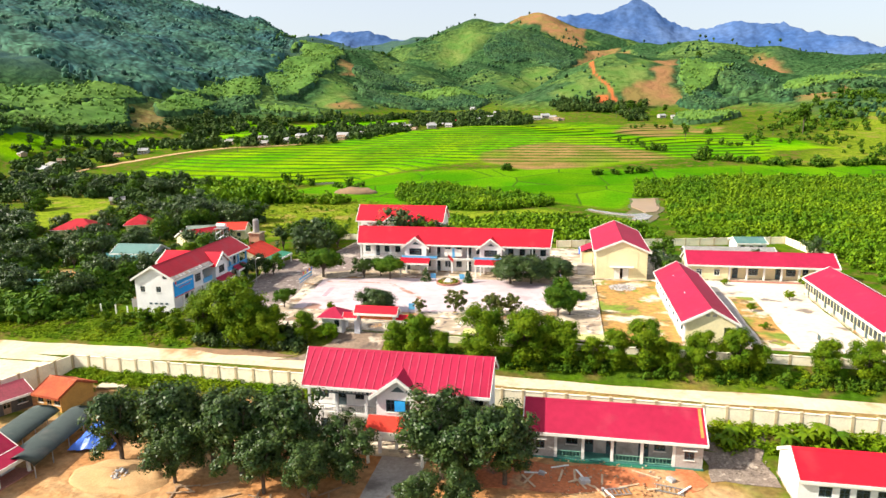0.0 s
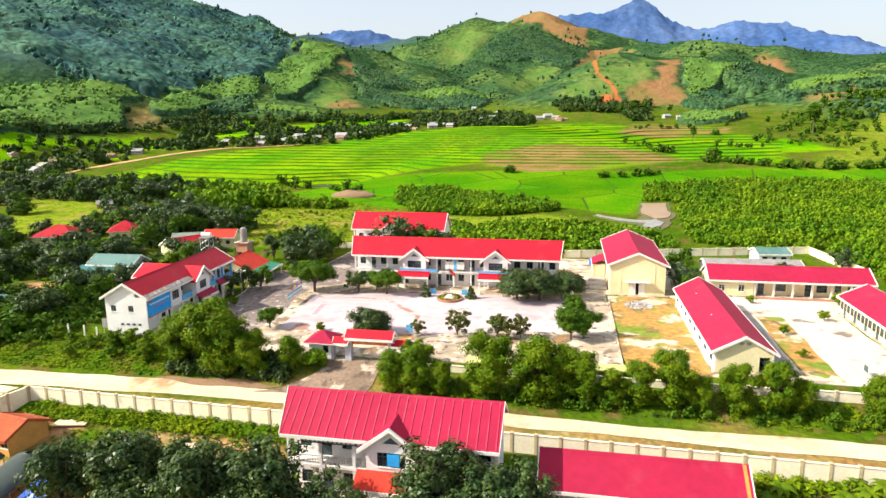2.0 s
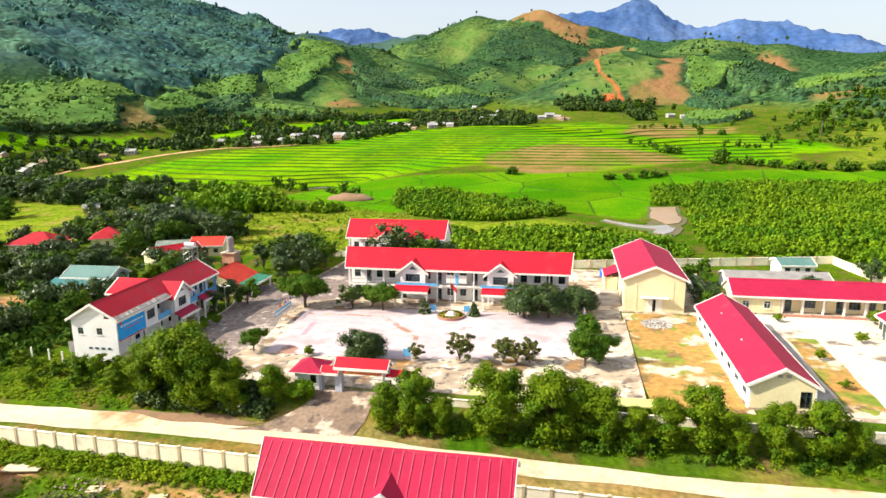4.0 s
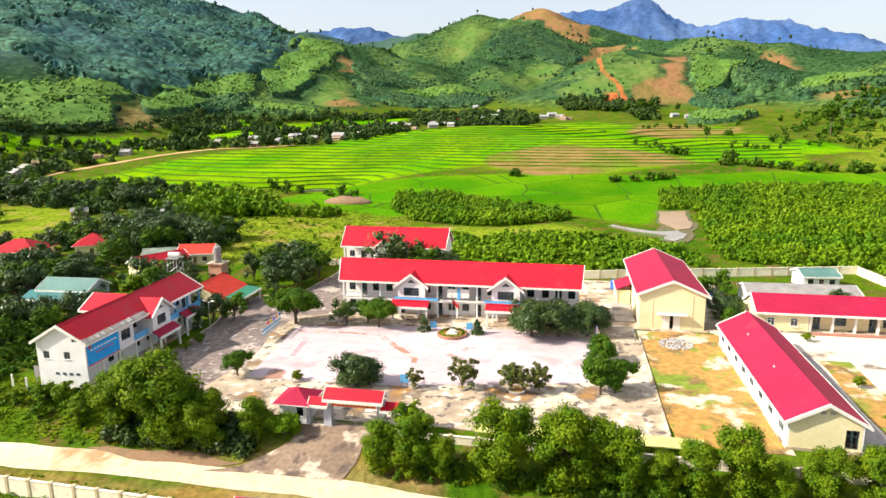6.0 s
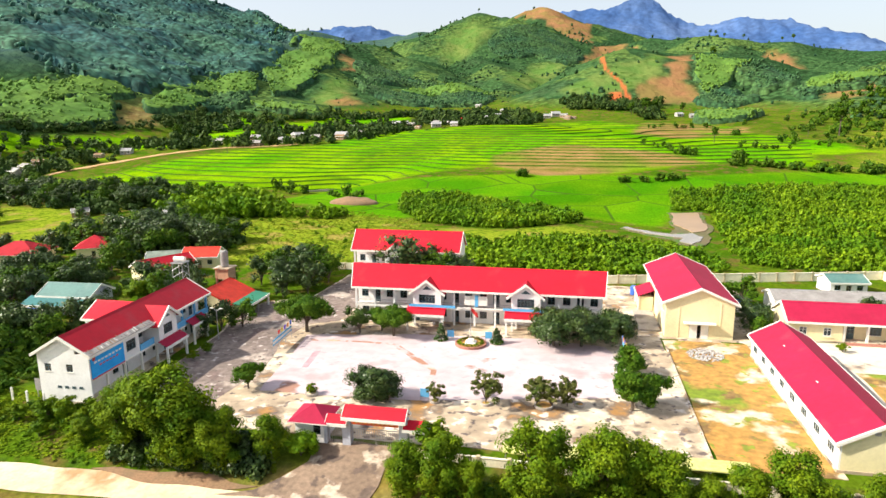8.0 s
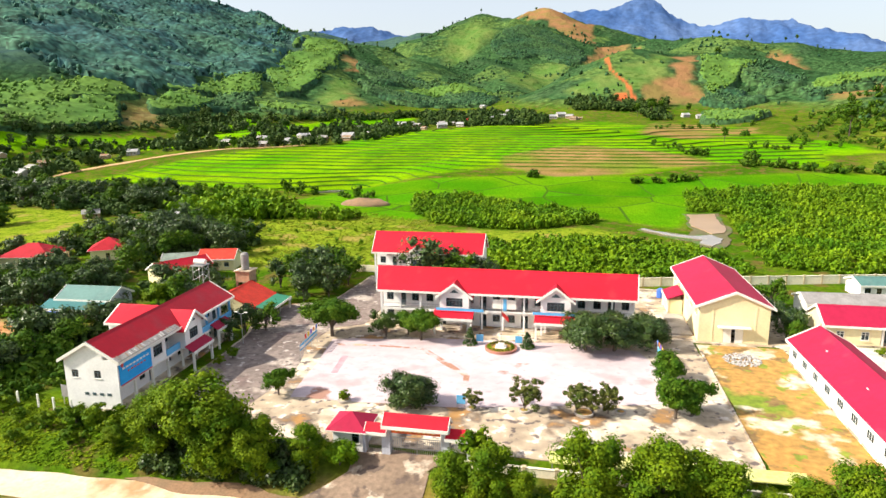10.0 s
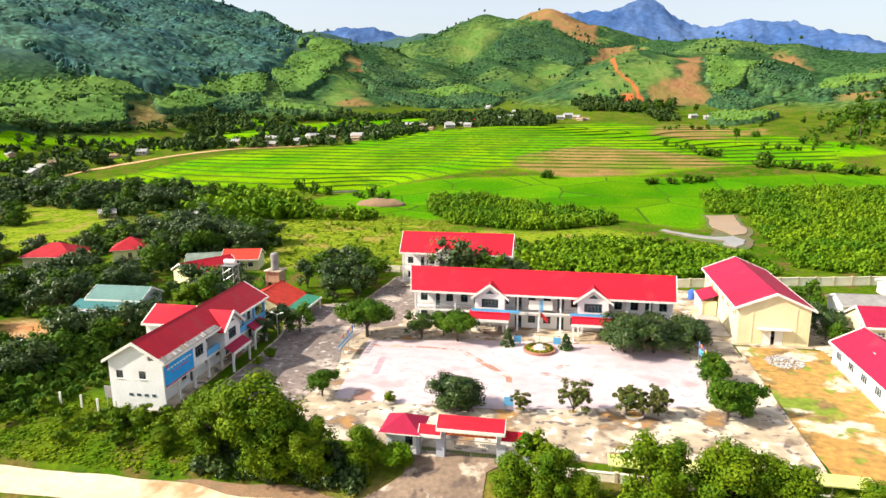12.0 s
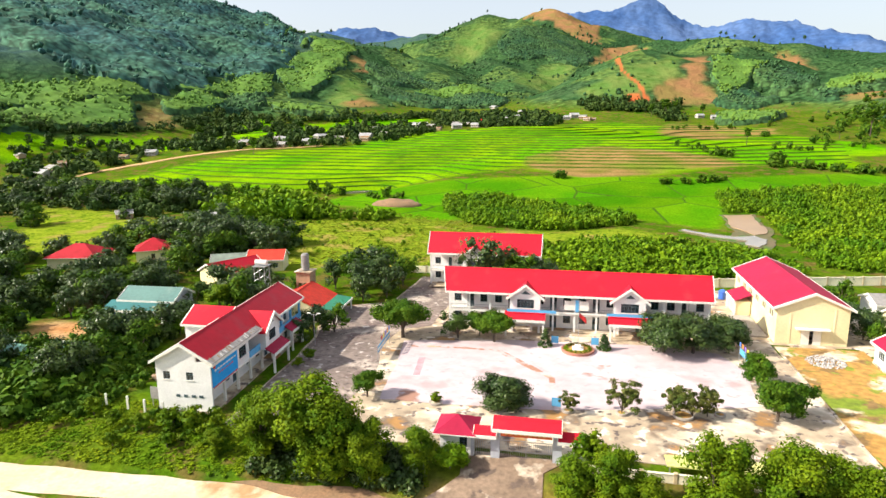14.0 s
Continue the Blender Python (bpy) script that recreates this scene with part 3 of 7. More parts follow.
def ground_material():
    m = bpy.data.materials.new("valley ground")
    m.use_nodes = True
    n, l = m.node_tree.nodes, m.node_tree.links
    b = n["Principled BSDF"]
    pos = n.new("ShaderNodeNewGeometry").outputs["Position"]

    def att(name):
        a = n.new("ShaderNodeAttribute")
        a.attribute_name = name
        return a.outputs["Fac"]

    def nz(s, d=4.0, stretch=None):
        t = n.new("ShaderNodeTexNoise")
        t.inputs["Scale"].default_value, t.inputs["Detail"].default_value = s, d
        if stretch:
            mp = n.new("ShaderNodeMapping")
            mp.inputs["Scale"].default_value = stretch
            l.new(pos, mp.inputs["Vector"])
            l.new(mp.outputs[0], t.inputs["Vector"])
        else:
            l.new(pos, t.inputs["Vector"])
        return t.outputs["Fac"]

    def rng(v, a, z, p=0.0, q=1.0):
        r = n.new("ShaderNodeMapRange")
        for i, x in enumerate((a, z, p, q)):
            r.inputs[i + 1].default_value = x
        l.new(v, r.inputs[0])
        return r.outputs[0]

    def mix(f, x, y, kind="MIX"):
        k = n.new("ShaderNodeMix")
        k.data_type, k.blend_type = "RGBA", kind
        for sock, v in ((k.inputs[0], f), (k.inputs[6], x), (k.inputs[7], y)):
            if isinstance(v, bpy.types.NodeSocket):
                l.new(v, sock)
            else:
                sock.default_value = (*v, 1) if isinstance(v, tuple) else v
        return k.outputs[2]

    grass = mix(rng(nz(0.05), 0.4, 0.62), (0.045, 0.11, 0.004), (0.095, 0.145, 0.008))
    grass = mix(rng(nz(0.35), 0.5, 0.75), grass, (0.045, 0.085, 0.01))
    grass = mix(rng(nz(0.22, 5), 0.5, 0.62), grass, (0.12, 0.1, 0.025))
    mead = mix(rng(nz(0.12), 0.35, 0.65), (0.22, 0.27, 0.02), (0.15, 0.22, 0.012))
    mead = mix(rng(nz(0.5, 5), 0.5, 0.66), mead, (0.07, 0.13, 0.008))
    mead = mix(rng(nz(0.09, 5), 0.56, 0.64), mead, (0.26, 0.22, 0.05))
    col = mix(att("meadow"), grass, mead)
    vor = n.new("ShaderNodeTexVoronoi")
    vor.inputs["Scale"].default_value = 0.011
    l.new(pos, vor.inputs["Vector"])
    cell = n.new("ShaderNodeSeparateColor")
    l.new(vor.outputs["Color"], cell.inputs[0])
    warp = n.new("ShaderNodeVectorMath")
    warp.operation = "MULTIPLY_ADD"
    wz = n.new("ShaderNodeTexNoise")
    wz.inputs["Scale"].default_value = 0.012
    l.new(pos, wz.inputs["Vector"])
    l.new(wz.outputs["Color"], warp.inputs[0])
    warp.inputs[1].default_value = (70, 70, 70)
    l.new(pos, warp.inputs[2])
    l.new(warp.outputs[0], vor.inputs["Vector"])
    # Hill greens from here hold extra blue that stands in for haze.
    wood = mix(rng(cell.outputs[0], 0.42, 0.46), (0.055, 0.12, 0.04), (0.105, 0.175, 0.044))
    wood = mix(rng(cell.outputs[1], 0.72, 0.75), wood, (0.036, 0.085, 0.03))
    wood = mix(rng(nz(0.012), 0.5, 0.66), wood, (0.05, 0.1, 0.04))
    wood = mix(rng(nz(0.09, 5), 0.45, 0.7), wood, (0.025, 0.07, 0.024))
    # Crown cells: bright middles and dark gaps, imitating shade between trees by colour.
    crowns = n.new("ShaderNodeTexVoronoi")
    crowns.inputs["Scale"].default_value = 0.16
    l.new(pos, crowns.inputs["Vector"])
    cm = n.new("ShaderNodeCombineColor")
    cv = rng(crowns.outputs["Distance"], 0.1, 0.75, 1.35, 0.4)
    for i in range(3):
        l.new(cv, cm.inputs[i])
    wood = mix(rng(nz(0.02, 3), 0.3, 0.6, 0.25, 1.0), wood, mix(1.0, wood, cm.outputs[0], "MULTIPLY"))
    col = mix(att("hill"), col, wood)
    lea = mix(rng(nz(0.03, 4), 0.4, 0.62), (0.085, 0.165, 0.036), (0.14, 0.19, 0.05))
    lea = mix(rng(nz(0.12, 5), 0.52, 0.68), lea, (0.06, 0.12, 0.02))
    col = mix(att("pasture"), col, lea)
    # Mountain wood ground: haze put into the colour as blue.
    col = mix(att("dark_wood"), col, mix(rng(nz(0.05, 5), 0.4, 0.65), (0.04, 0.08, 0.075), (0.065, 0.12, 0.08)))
    soil = mix(rng(nz(0.03), 0.4, 0.62), (0.27, 0.14, 0.065), (0.2, 0.15, 0.05))
    col = mix(att("bare"), col, mix(att("red"), soil, (0.5, 0.12, 0.04)))
    paddy = mix(rng(nz(0.02, 3), 0.4, 0.6), (0.085, 0.27, 0.002), (0.19, 0.34, 0.003))
    paddy = mix(rng(nz(0.1, 4), 0.5, 0.8), paddy, (0.05, 0.16, 0.005))
    col = mix(att("rice"), col, paddy)
    col = mix(att("lowrice"), col, mix(rng(nz(0.03, 3), 0.4, 0.62), (0.052, 0.19, 0.003), (0.1, 0.235, 0.004)))
    plots = n.new("ShaderNodeTexVoronoi")
    plots.inputs["Scale"].default_value = 0.03
    l.new(pos, plots.inputs["Vector"])
    pc = n.new("ShaderNodeSeparateColor")
    l.new(plots.outputs["Color"], pc.inputs[0])
    tone = n.new("ShaderNodeCombineColor")
    tv = rng(pc.outputs[0], 0, 1, 0.82, 1.12)
    edge = n.new("ShaderNodeTexVoronoi")
    edge.feature = "DISTANCE_TO_EDGE"
    edge.inputs["Scale"].default_value = 0.03
    l.new(pos, edge.inputs["Vector"])
    for i in range(3):
        l.new(tv, tone.inputs[i])
    col = mix(att("rice"), col, mix(1.0, col, tone.outputs[0], "MULTIPLY"))
    ridge = n.new("ShaderNodeMath")
    ridge.operation = "MULTIPLY"
    l.new(rng(edge.outputs[0], 0.008, 0.016, 1, 0), ridge.inputs[0])
    l.new(att("lowrice"), ridge.inputs[1])
    col = mix(ridge.outputs[0], col, (0.05, 0.11, 0.01))
    fallow = mix(rng(nz(0.06, 4), 0.38, 0.62), (0.3, 0.18, 0.075), (0.2, 0.15, 0.04))
    col = mix(att("brown"), col, fallow)
    col = mix(att("bund"), col, mix(rng(nz(0.2), 0.4, 0.6), (0.016, 0.06, 0.004), (0.04, 0.09, 0.006)))
    earth = mix(rng(nz(0.14), 0.4, 0.62), (0.42, 0.2, 0.078), (0.46, 0.29, 0.145))
    col = mix(att("earth"), col, earth)
    g = rng(nz(1.3, 5), 0.3, 0.7, 0.72, 1.25)
    cc = n.new("ShaderNodeCombineColor")
    for i in range(3):
        l.new(g, cc.inputs[i])
    l.new(mix(1.0, col, cc.outputs[0], "MULTIPLY"), b.inputs["Base Color"])
    b.inputs["Roughness"].default_value, b.inputs["Specular IOR Level"].default_value = 1.0, 0.0
    bp = n.new("ShaderNodeBump")
    bp.inputs["Distance"].default_value = 0.35
    l.new(nz(0.9, 6), bp.inputs["Height"])
    bh = n.new("ShaderNodeBump")
    bh.inputs["Distance"].default_value = 5.0
    l.new(att("hill"), bh.inputs["Strength"])
    l.new(nz(0.06, 6), bh.inputs["Height"])
    l.new(bp.outputs[0], bh.inputs["Normal"])
    l.new(bh.outputs[0], b.inputs["Normal"])
    return m


me.materials.append(ground_material())

# The range on the horizon, the blue of haze put into its colour.
BLUE = [(-2054, 3740, 590), (-1574, 3974, 529), (-1375, 4044, 555), (-1241, 4090, 539), (-966, 4169, 487), (-195, 4470, 549), (-88, 4458, 663), (162, 4455, 674), (446, 4528, 733), (652, 4469, 614), (936, 4372, 568), (1261, 4290, 565), (1679, 4051, 425), (2019, 3779, 428)]
bx = np.linspace(-2054, 2019, 240)
by = np.linspace(0, 1, 40)
crest_y, crest_z = np.interp(bx, [p[0] for p in BLUE], [p[1] for p in BLUE]), np.interp(bx, [p[0] for p in BLUE], [p[2] for p in BLUE])
X, V = np.meshgrid(bx, by)
Y = crest_y[None, :] - 900 * (1 - V)
Z = 60 + (crest_z[None, :] - 60) * V**1.1 + 40 * V * fbm(X, Y, 260, 7, 5) + 8 * fbm(X, Y, 25, 9, 2) * V
bme = grid_mesh("backdrop_mountains", bx, by, Z)
co = np.stack([X, Y, Z], -1).reshape(-1, 3)
bme.vertices.foreach_set("co", co.ravel())
bme.materials.append(HAZE_FOREST)
tagged(new("backdrop_mountains", bme), "distant forested mountain range on the horizon, coloured blue for haze", "mountain", kind="structure")


# ---- building blocks ----
def box(bm, x0, y0, z0, x1, y1, z1):
    v = [bm.verts.new(p) for p in ((x0, y0, z0), (x1, y0, z0), (x1, y1, z0), (x0, y1, z0), (x0, y0, z1), (x1, y0, z1), (x1, y1, z1), (x0, y1, z1))]
    for f in ((3, 2, 1, 0), (4, 5, 6, 7), (0, 1, 5, 4), (1, 2, 6, 5), (2, 3, 7, 6), (3, 0, 4, 7)):
        bm.faces.new([v[i] for i in f])
    return bm


def boxed(*b):
    return box(bmesh.new(), *b)


def prism(bm, pts, a, b, axis="x"):
    """A flat outline (two coordinates) drawn out from a to b along the axis."""
    put = {"x": lambda u, p: (u, p[0], p[1]), "y": lambda u, p: (p[0], u, p[1]), "z": lambda u, p: (p[0], p[1], u)}[axis]
    lo, hi = [bm.verts.new(put(a, p)) for p in pts], [bm.verts.new(put(b, p)) for p in pts]
    bm.faces.new(lo[::-1])
    bm.faces.new(hi)
    for i in range(len(pts)):
        j = (i + 1) % len(pts)
        bm.faces.new((lo[i], lo[j], hi[j], hi[i]))
    bmesh.ops.recalc_face_normals(bm, faces=bm.faces[:])
    return bm


def tube(bm, pts, r, sides=6):
    """A round bar along a line of points; r may be one number or one for each point."""
    rs = r if isinstance(r, (list, tuple)) else [r] * len(pts)
    rings, n = [], len(pts)
    for k, p in enumerate(pts):
        d = (Vector(pts[min(k + 1, n - 1)]) - Vector(pts[max(k - 1, 0)])).normalized()
        side = d.cross(Vector((0, 0, 1)) if abs(d.z) < 0.9 else Vector((1, 0, 0))).normalized()
        up = d.cross(side)
        rings.append([bm.verts.new(Vector(p) + rs[k] * (math.cos(a) * side + math.sin(a) * up)) for a in (2 * math.pi * i / sides for i in range(sides))])
    for a, b in zip(rings, rings[1:]):
        for i in range(sides):
            bm.faces.new((a[i], a[(i + 1) % sides], b[(i + 1) % sides], b[i]))
    bm.faces.new(rings[0][::-1])
    bm.faces.new(rings[-1])
    return bm


def mesh_of(name, bm, material, m=None):
    if m is not None:
        bm.transform(m)
    data = bpy.data.meshes.new(name)
    bm.to_mesh(data)
    bm.free()
    if material:
        data.materials.append(material)
    return data


def part(name, bm, material, parent, label="", m=None):
    ob = new(name, mesh_of(name, bm, material, m))
    ob.parent = parent
    if label:
        tagged(ob, label)
    return ob


def thing(name, label, category, m=None, group="", kind=""):
    ob = tagged(new(name), label, category, group, kind)
    ob.empty_display_size = 0.2
    if m is not None:
        ob.matrix_world = m
    return ob


def solo(name, bm, material, label, category, m=None, group="", kind=""):
    """A thing of one mesh."""
    ob = tagged(new(name, mesh_of(name, bm, material)), label, category, group, kind)
    if m is not None:
        ob.matrix_world = m
    return ob


# ---- houses ----
def wall_with(bm, u0, u1, z0, z1, y0, y1, holes):
    """A wall along x with openings (u0, u1, z0, z1) cut through it."""
    cuts = sorted({u0, u1, *(c for h in holes for c in h[:2])})
    for a, b in zip(cuts, cuts[1:]):
        z = z0
        for h in sorted((h for h in holes if h[0] <= a + 1e-6 and h[1] >= b - 1e-6), key=lambda h: h[2]):
            if h[2] > z + 1e-4:
                box(bm, a, y0, z, b, y1, h[2])
            z = h[3]
        if z < z1 - 1e-4:
            box(bm, a, y0, z, b, y1, z1)
    bmesh.ops.remove_doubles(bm, verts=bm.verts[:], dist=1e-4)
    return bm


def window(parent, hole, y, m, kind="window", frame_mat=None, out=-1):
    """A framed window or door leaf set into an opening of a wall whose outer face is at y."""
    u0, u1, z0, z1 = hole
    t = 0.07
    ya, yb = sorted((y - out * 0.06, y - out * 0.13))
    fm = frame_mat or FRAME
    n = max(1, round((u1 - u0) / 0.65))
    zt = z0 + (z1 - z0) * 0.7
    holes = []
    for k in range(n):
        a, b = u0 + (u1 - u0) * k / n + (t if k == 0 else 0.03), u0 + (u1 - u0) * (k + 1) / n - (t if k == n - 1 else 0.03)
        holes += [(a, b, z0 + t, zt - 0.03), (a, b, zt + 0.03, z1 - t)]
    bm = wall_with(bmesh.new(), u0, u1, z0, z1, ya, yb, holes)
    ob = part(kind, bm, fm, parent, m=m)
    mid = (ya + yb) / 2
    part("pane", boxed(u0 + t, mid - 0.005, z0 + t, u1 - t, mid + 0.005, z1 - t), GLASS, ob)
    if kind == "window":
        part("sill", boxed(u0 - 0.08, min(y, y + out * 0.1), z0 - 0.09, u1 + 0.08, max(y, y + out * 0.1), z0 - 0.003), TRIM, ob, m=m)
    elif kind == "door":
        part("lower_panel", boxed(u0 + t, mid - 0.02, z0 + t, u1 - t, mid + 0.02, z0 + (z1 - z0) * 0.42), fm, ob, m=m)
    ob.children[0].data.transform(m)
    return ob


def gable_roof(parent, L, W, ze, zr, oe, og, mat_roof, m, ribs=0.0, cx=0.0, cy=0.0, trim=None, verge=0.3, thick=0.1, flare=(0.0, 0.0)):
    """Two slopes, ridge along x, with ridge cap, white verges and eaves boards; flare: how far the ridge runs out past the eaves at each end."""
    trim = trim or TRIM
    hx, hy = L / 2 + og, W / 2 + oe
    s = math.atan2(zr - ze, hy)
    nx, nz = -math.sin(s), math.cos(s)

    def splay(bm):
        for v in bm.verts:
            k = min(max((v.co.z - ze) / (zr - ze), 0), 1)
            v.co.x += k * flare[1] if v.co.x > cx else -k * flare[0]
        return bm

    for sg in (-1, 1):
        bm = bmesh.new()
        e, r = (cy + sg * hy, ze), (cy, zr)
        prism(bm, [e, r, (r[0], r[1] + thick / nz), (e[0], e[1] + thick / nz)], cx - hx + verge * 0.6, cx + hx - verge * 0.6)
        slope = part("roof_slope", splay(bm), mat_roof, parent, m=m)
        if ribs:
            k = int((2 * hx - verge) / ribs)
            t1 = thick / nz
            rib = mesh_of("rib", prism(bmesh.new(), [(e[0], e[1] + t1), (r[0], r[1] + t1), (r[0], r[1] + t1 + 0.07), (e[0], e[1] + t1 + 0.07)], -0.06, 0.06), RIB, m)
            for i in range(k + 1):
                o = new("rib", rib)
                o.parent, o.location = slope, (cx - hx + verge + i * ribs, 0, 0)
        bm = bmesh.new()
        box(bm, cx - hx, min(cy + sg * hy, cy + sg * (hy + 0.1)), ze - 0.22, cx + hx, max(cy + sg * hy, cy + sg * (hy + 0.1)), ze + thick + 0.04)
        part("eaves_board", bm, trim, parent, m=m)
        for gx_ in (-1, 1):
            bm = bmesh.new()
            a, b = sorted((cx + gx_ * (hx - verge * 0.6), cx + gx_ * hx))
            prism(bm, [(e[0], e[1] - 0.2), (r[0], r[1] - 0.2), (r[0], r[1] + thick / nz + 0.1), (e[0], e[1] + thick / nz + 0.1)], a, b)
            part("verge_board", splay(bm), trim, parent, m=m)
    bm = bmesh.new()
    zt = zr + thick / nz
    prism(bm, [(cy - 0.3, zt - 0.3 * math.tan(s) + 0.03), (cy, zt + 0.03), (cy + 0.3, zt - 0.3 * math.tan(s) + 0.03), (cy, zt + 0.09)], cx - hx + verge * 0.6, cx + hx - verge * 0.6)
    part("ridge_cap", splay(bm), mat_roof, parent, m=m)


def gable_house(name, label, cx, cy, rot, L, W, zg, ze, zr, oe, og, roof_mat, wall_mat, front=(), back=(), left=(), right=(), ver=0.0, ribs=0.0, plinth=0.4, plinth_mat=None, gable_mat=None, category="building", group="", frame_mat=None, verge=0.3, flare=(0.0, 0.0)):
    """A house with a gable roof, in its own frame: x along the ridge, front towards -y, z=0 at the ground. Openings are (u0, u1, z0, z1, kind)."""
    I = Matrix.Identity(4)
    ob = thing(name, label, category, pose(cx, cy, zg, 0, 0, rot), group)
    hl, hw, th = L / 2, W / 2, 0.22
    zw = ze + (zr - ze) * oe / (W / 2 + oe) - 0.06
    yf = -hw + ver
    bm = wall_with(bmesh.new(), -hl, hl, 0, zw if not ver else ze + (zr - ze) * (oe + ver) / (hw + oe) - 0.06, yf, yf + th, [h[:4] for h in front])
    part("front_wall", bm, wall_mat, ob)
    part("back_wall", wall_with(bmesh.new(), -hl, hl, 0, zw, hw - th, hw, [h[:4] for h in back]), wall_mat, ob)
    for sg, holes, nm in ((-1, left, "end_wall"), (1, right, "end_wall")):
        tr = Matrix.Translation((sg * hl, 0, 0)) @ pose(0, 0, 0, 0, 0, 90 * sg)
        bm = wall_with(bmesh.new(), -hw + th + (ver if sg == 1 else 0), hw - th - (ver if sg == -1 else 0), 0, zw, 0, th, [h[:4] for h in holes])
        bm.transform(tr)
        a, b = sorted((sg * hl, sg * (hl - th)))
        prism(bm, [(yf if ver else -hw, zw + 0.002), (hw, zw + 0.002), (0, zr - 0.08)] if not ver else [(yf, zw + 0.002), (hw, zw + 0.002), (0, zr - 0.08), (yf, ze + (zr - ze) * (oe + ver) / (hw + oe) - 0.08)], a, b)
        part(nm, bm, gable_mat or wall_mat, ob)
        for h in holes:
            window(ob, h[:4], 0, tr, h[4], frame_mat)
    for h in front:
        slim = h[1] - h[0] < 0.5
        window(ob, h[:4], yf - (0.11 if slim else 0), I, "slim_window" if slim else h[4], frame_mat)
    for h in back:
        window(ob, h[:4], hw, I, h[4], frame_mat, out=1)
    gable_roof(ob, L, W, ze, zr, oe, og, roof_mat, I, ribs, verge=verge, flare=flare)
    part("ceiling_slab", boxed(-hl + th, yf + th, zw - 0.2, hl - th, hw - th, zw - 0.08), WHITE, ob)
    if plinth:
        part("plinth", boxed(-hl - 0.12, -hw - 0.12, -0.6, hl + 0.12, hw + 0.12, plinth), plinth_mat or CONC, ob)
    return ob


def bays(L, n, z0, door=True, zd=None, w=1.3, h=1.5, off=0.0):
    """A row of classroom openings: two windows and a door to each of n bays."""
    out, b = [], L / n
    for k in range(n):
        c = -L / 2 + b * (k + 0.5) + off
        for j, d in enumerate((-0.32, 0.0, 0.32)):
            u = c + d * b
            if j == 1 and door:
                out.append((u - 0.6, u + 0.6, z0, z0 + 2.5, "door"))
            else:
                out.append((u - w / 2, u + w / 2, z0 + 0.95, z0 + 0.95 + h, "window"))
    return out


# ---- road, yards, boundary walls ----
def strip(name, pts, z_off, material, label, category, thick=0.3, wob=0.25, kind="structure", z=None, cell=1.6, seed=4):
    """A slab over the outline pts (x, y), draped a little over the ground, with slightly uneven edges."""
    from mathutils.geometry import delaunay_2d_cdt
    rim = []
    for (ax, ay), (bx_, by_) in zip(pts, pts[1:] + pts[:1]):
        k = max(1, int(math.hypot(bx_ - ax, by_ - ay) / cell))
        for i in range(k):
            rim.append((ax + (bx_ - ax) * i / k, ay + (by_ - ay) * i / k))
    r = np.array(rim)
    r = r + wob * np.column_stack([fbm(r[:, 0], r[:, 1], 5, seed, 2), fbm(r[:, 0] + 99, r[:, 1], 5, seed + 3, 2)])
    lo, hi = r.min(0), r.max(0)
    g = np.stack(np.meshgrid(np.arange(lo[0], hi[0], 2.2), np.arange(lo[1], hi[1], 2.2)), -1).reshape(-1, 2)
    g = g[inside(g[:, 0], g[:, 1], [tuple(p) for p in r]) > 0.7] if z is None else g[:0]
    p = [Vector(q) for q in np.concatenate([r, g])]
    n = len(r)
    v, e, f, *_ = delaunay_2d_cdt(p, [(i, (i + 1) % n) for i in range(n)], [], 1, 1e-5)
    xy = np.array([q[:] for q in v])
    zz = (height(xy[:, 0], xy[:, 1]) if z is None else np.full(len(xy), float(z))) + z_off
    bm = bmesh.new()
    top = [bm.verts.new((q[0], q[1], h)) for q, h in zip(xy, zz)]
    for t in f:
        bm.faces.new([top[i] for i in t])
    bmesh.ops.recalc_face_normals(bm, faces=bm.faces[:])
    if sum(q.normal.z for q in bm.faces) < 0:
        bmesh.ops.reverse_faces(bm, faces=bm.faces[:])
    edge = [q for q in bm.edges if q.is_boundary]
    ex = bmesh.ops.extrude_edge_only(bm, edges=edge)
    bmesh.ops.translate(bm, verts=[q for q in ex["geom"] if isinstance(q, bmesh.types.BMVert)], vec=(0, 0, -thick))
    return solo(name, bm, material, label, category, kind=kind)


def ribbon(name, line, widths, z_off, material, label, category, step=2.0, rough=0.0, seed=3):
    """A road along a line of points, its edges a little uneven."""
    xs = np.arange(line[0][0], line[-1][0] + step, step)
    yc = np.interp(xs, [p[0] for p in line], [p[1] for p in line])
    w = np.interp(xs, [p[0] for p in line], widths) / 2
    bm = bmesh.new()
    rows = []
    for k, x in enumerate(xs):
        a = yc[k] - w[k] + rough * float(fbm(np.array([x]), np.array([0.0]), 9, seed, 3)[0])
        b = yc[k] + w[k] + rough * float(fbm(np.array([x]), np.array([50.0]), 9, seed + 5, 3)[0])
        ys = [a, a + (b - a) * 0.3, a + (b - a) * 0.7, b]
        z = height(np.full(4, x), np.array(ys))
        rows.append([bm.verts.new((x, y, float(zz) + z_off)) for y, zz in zip(ys, z)])
    for p, q in zip(rows, rows[1:]):
        for i in range(3):
            bm.faces.new((p[i], q[i], q[i + 1], p[i + 1]))
    for f in bm.faces:
        f.smooth = True
    return solo(name, bm, material, label, category, kind="structure")


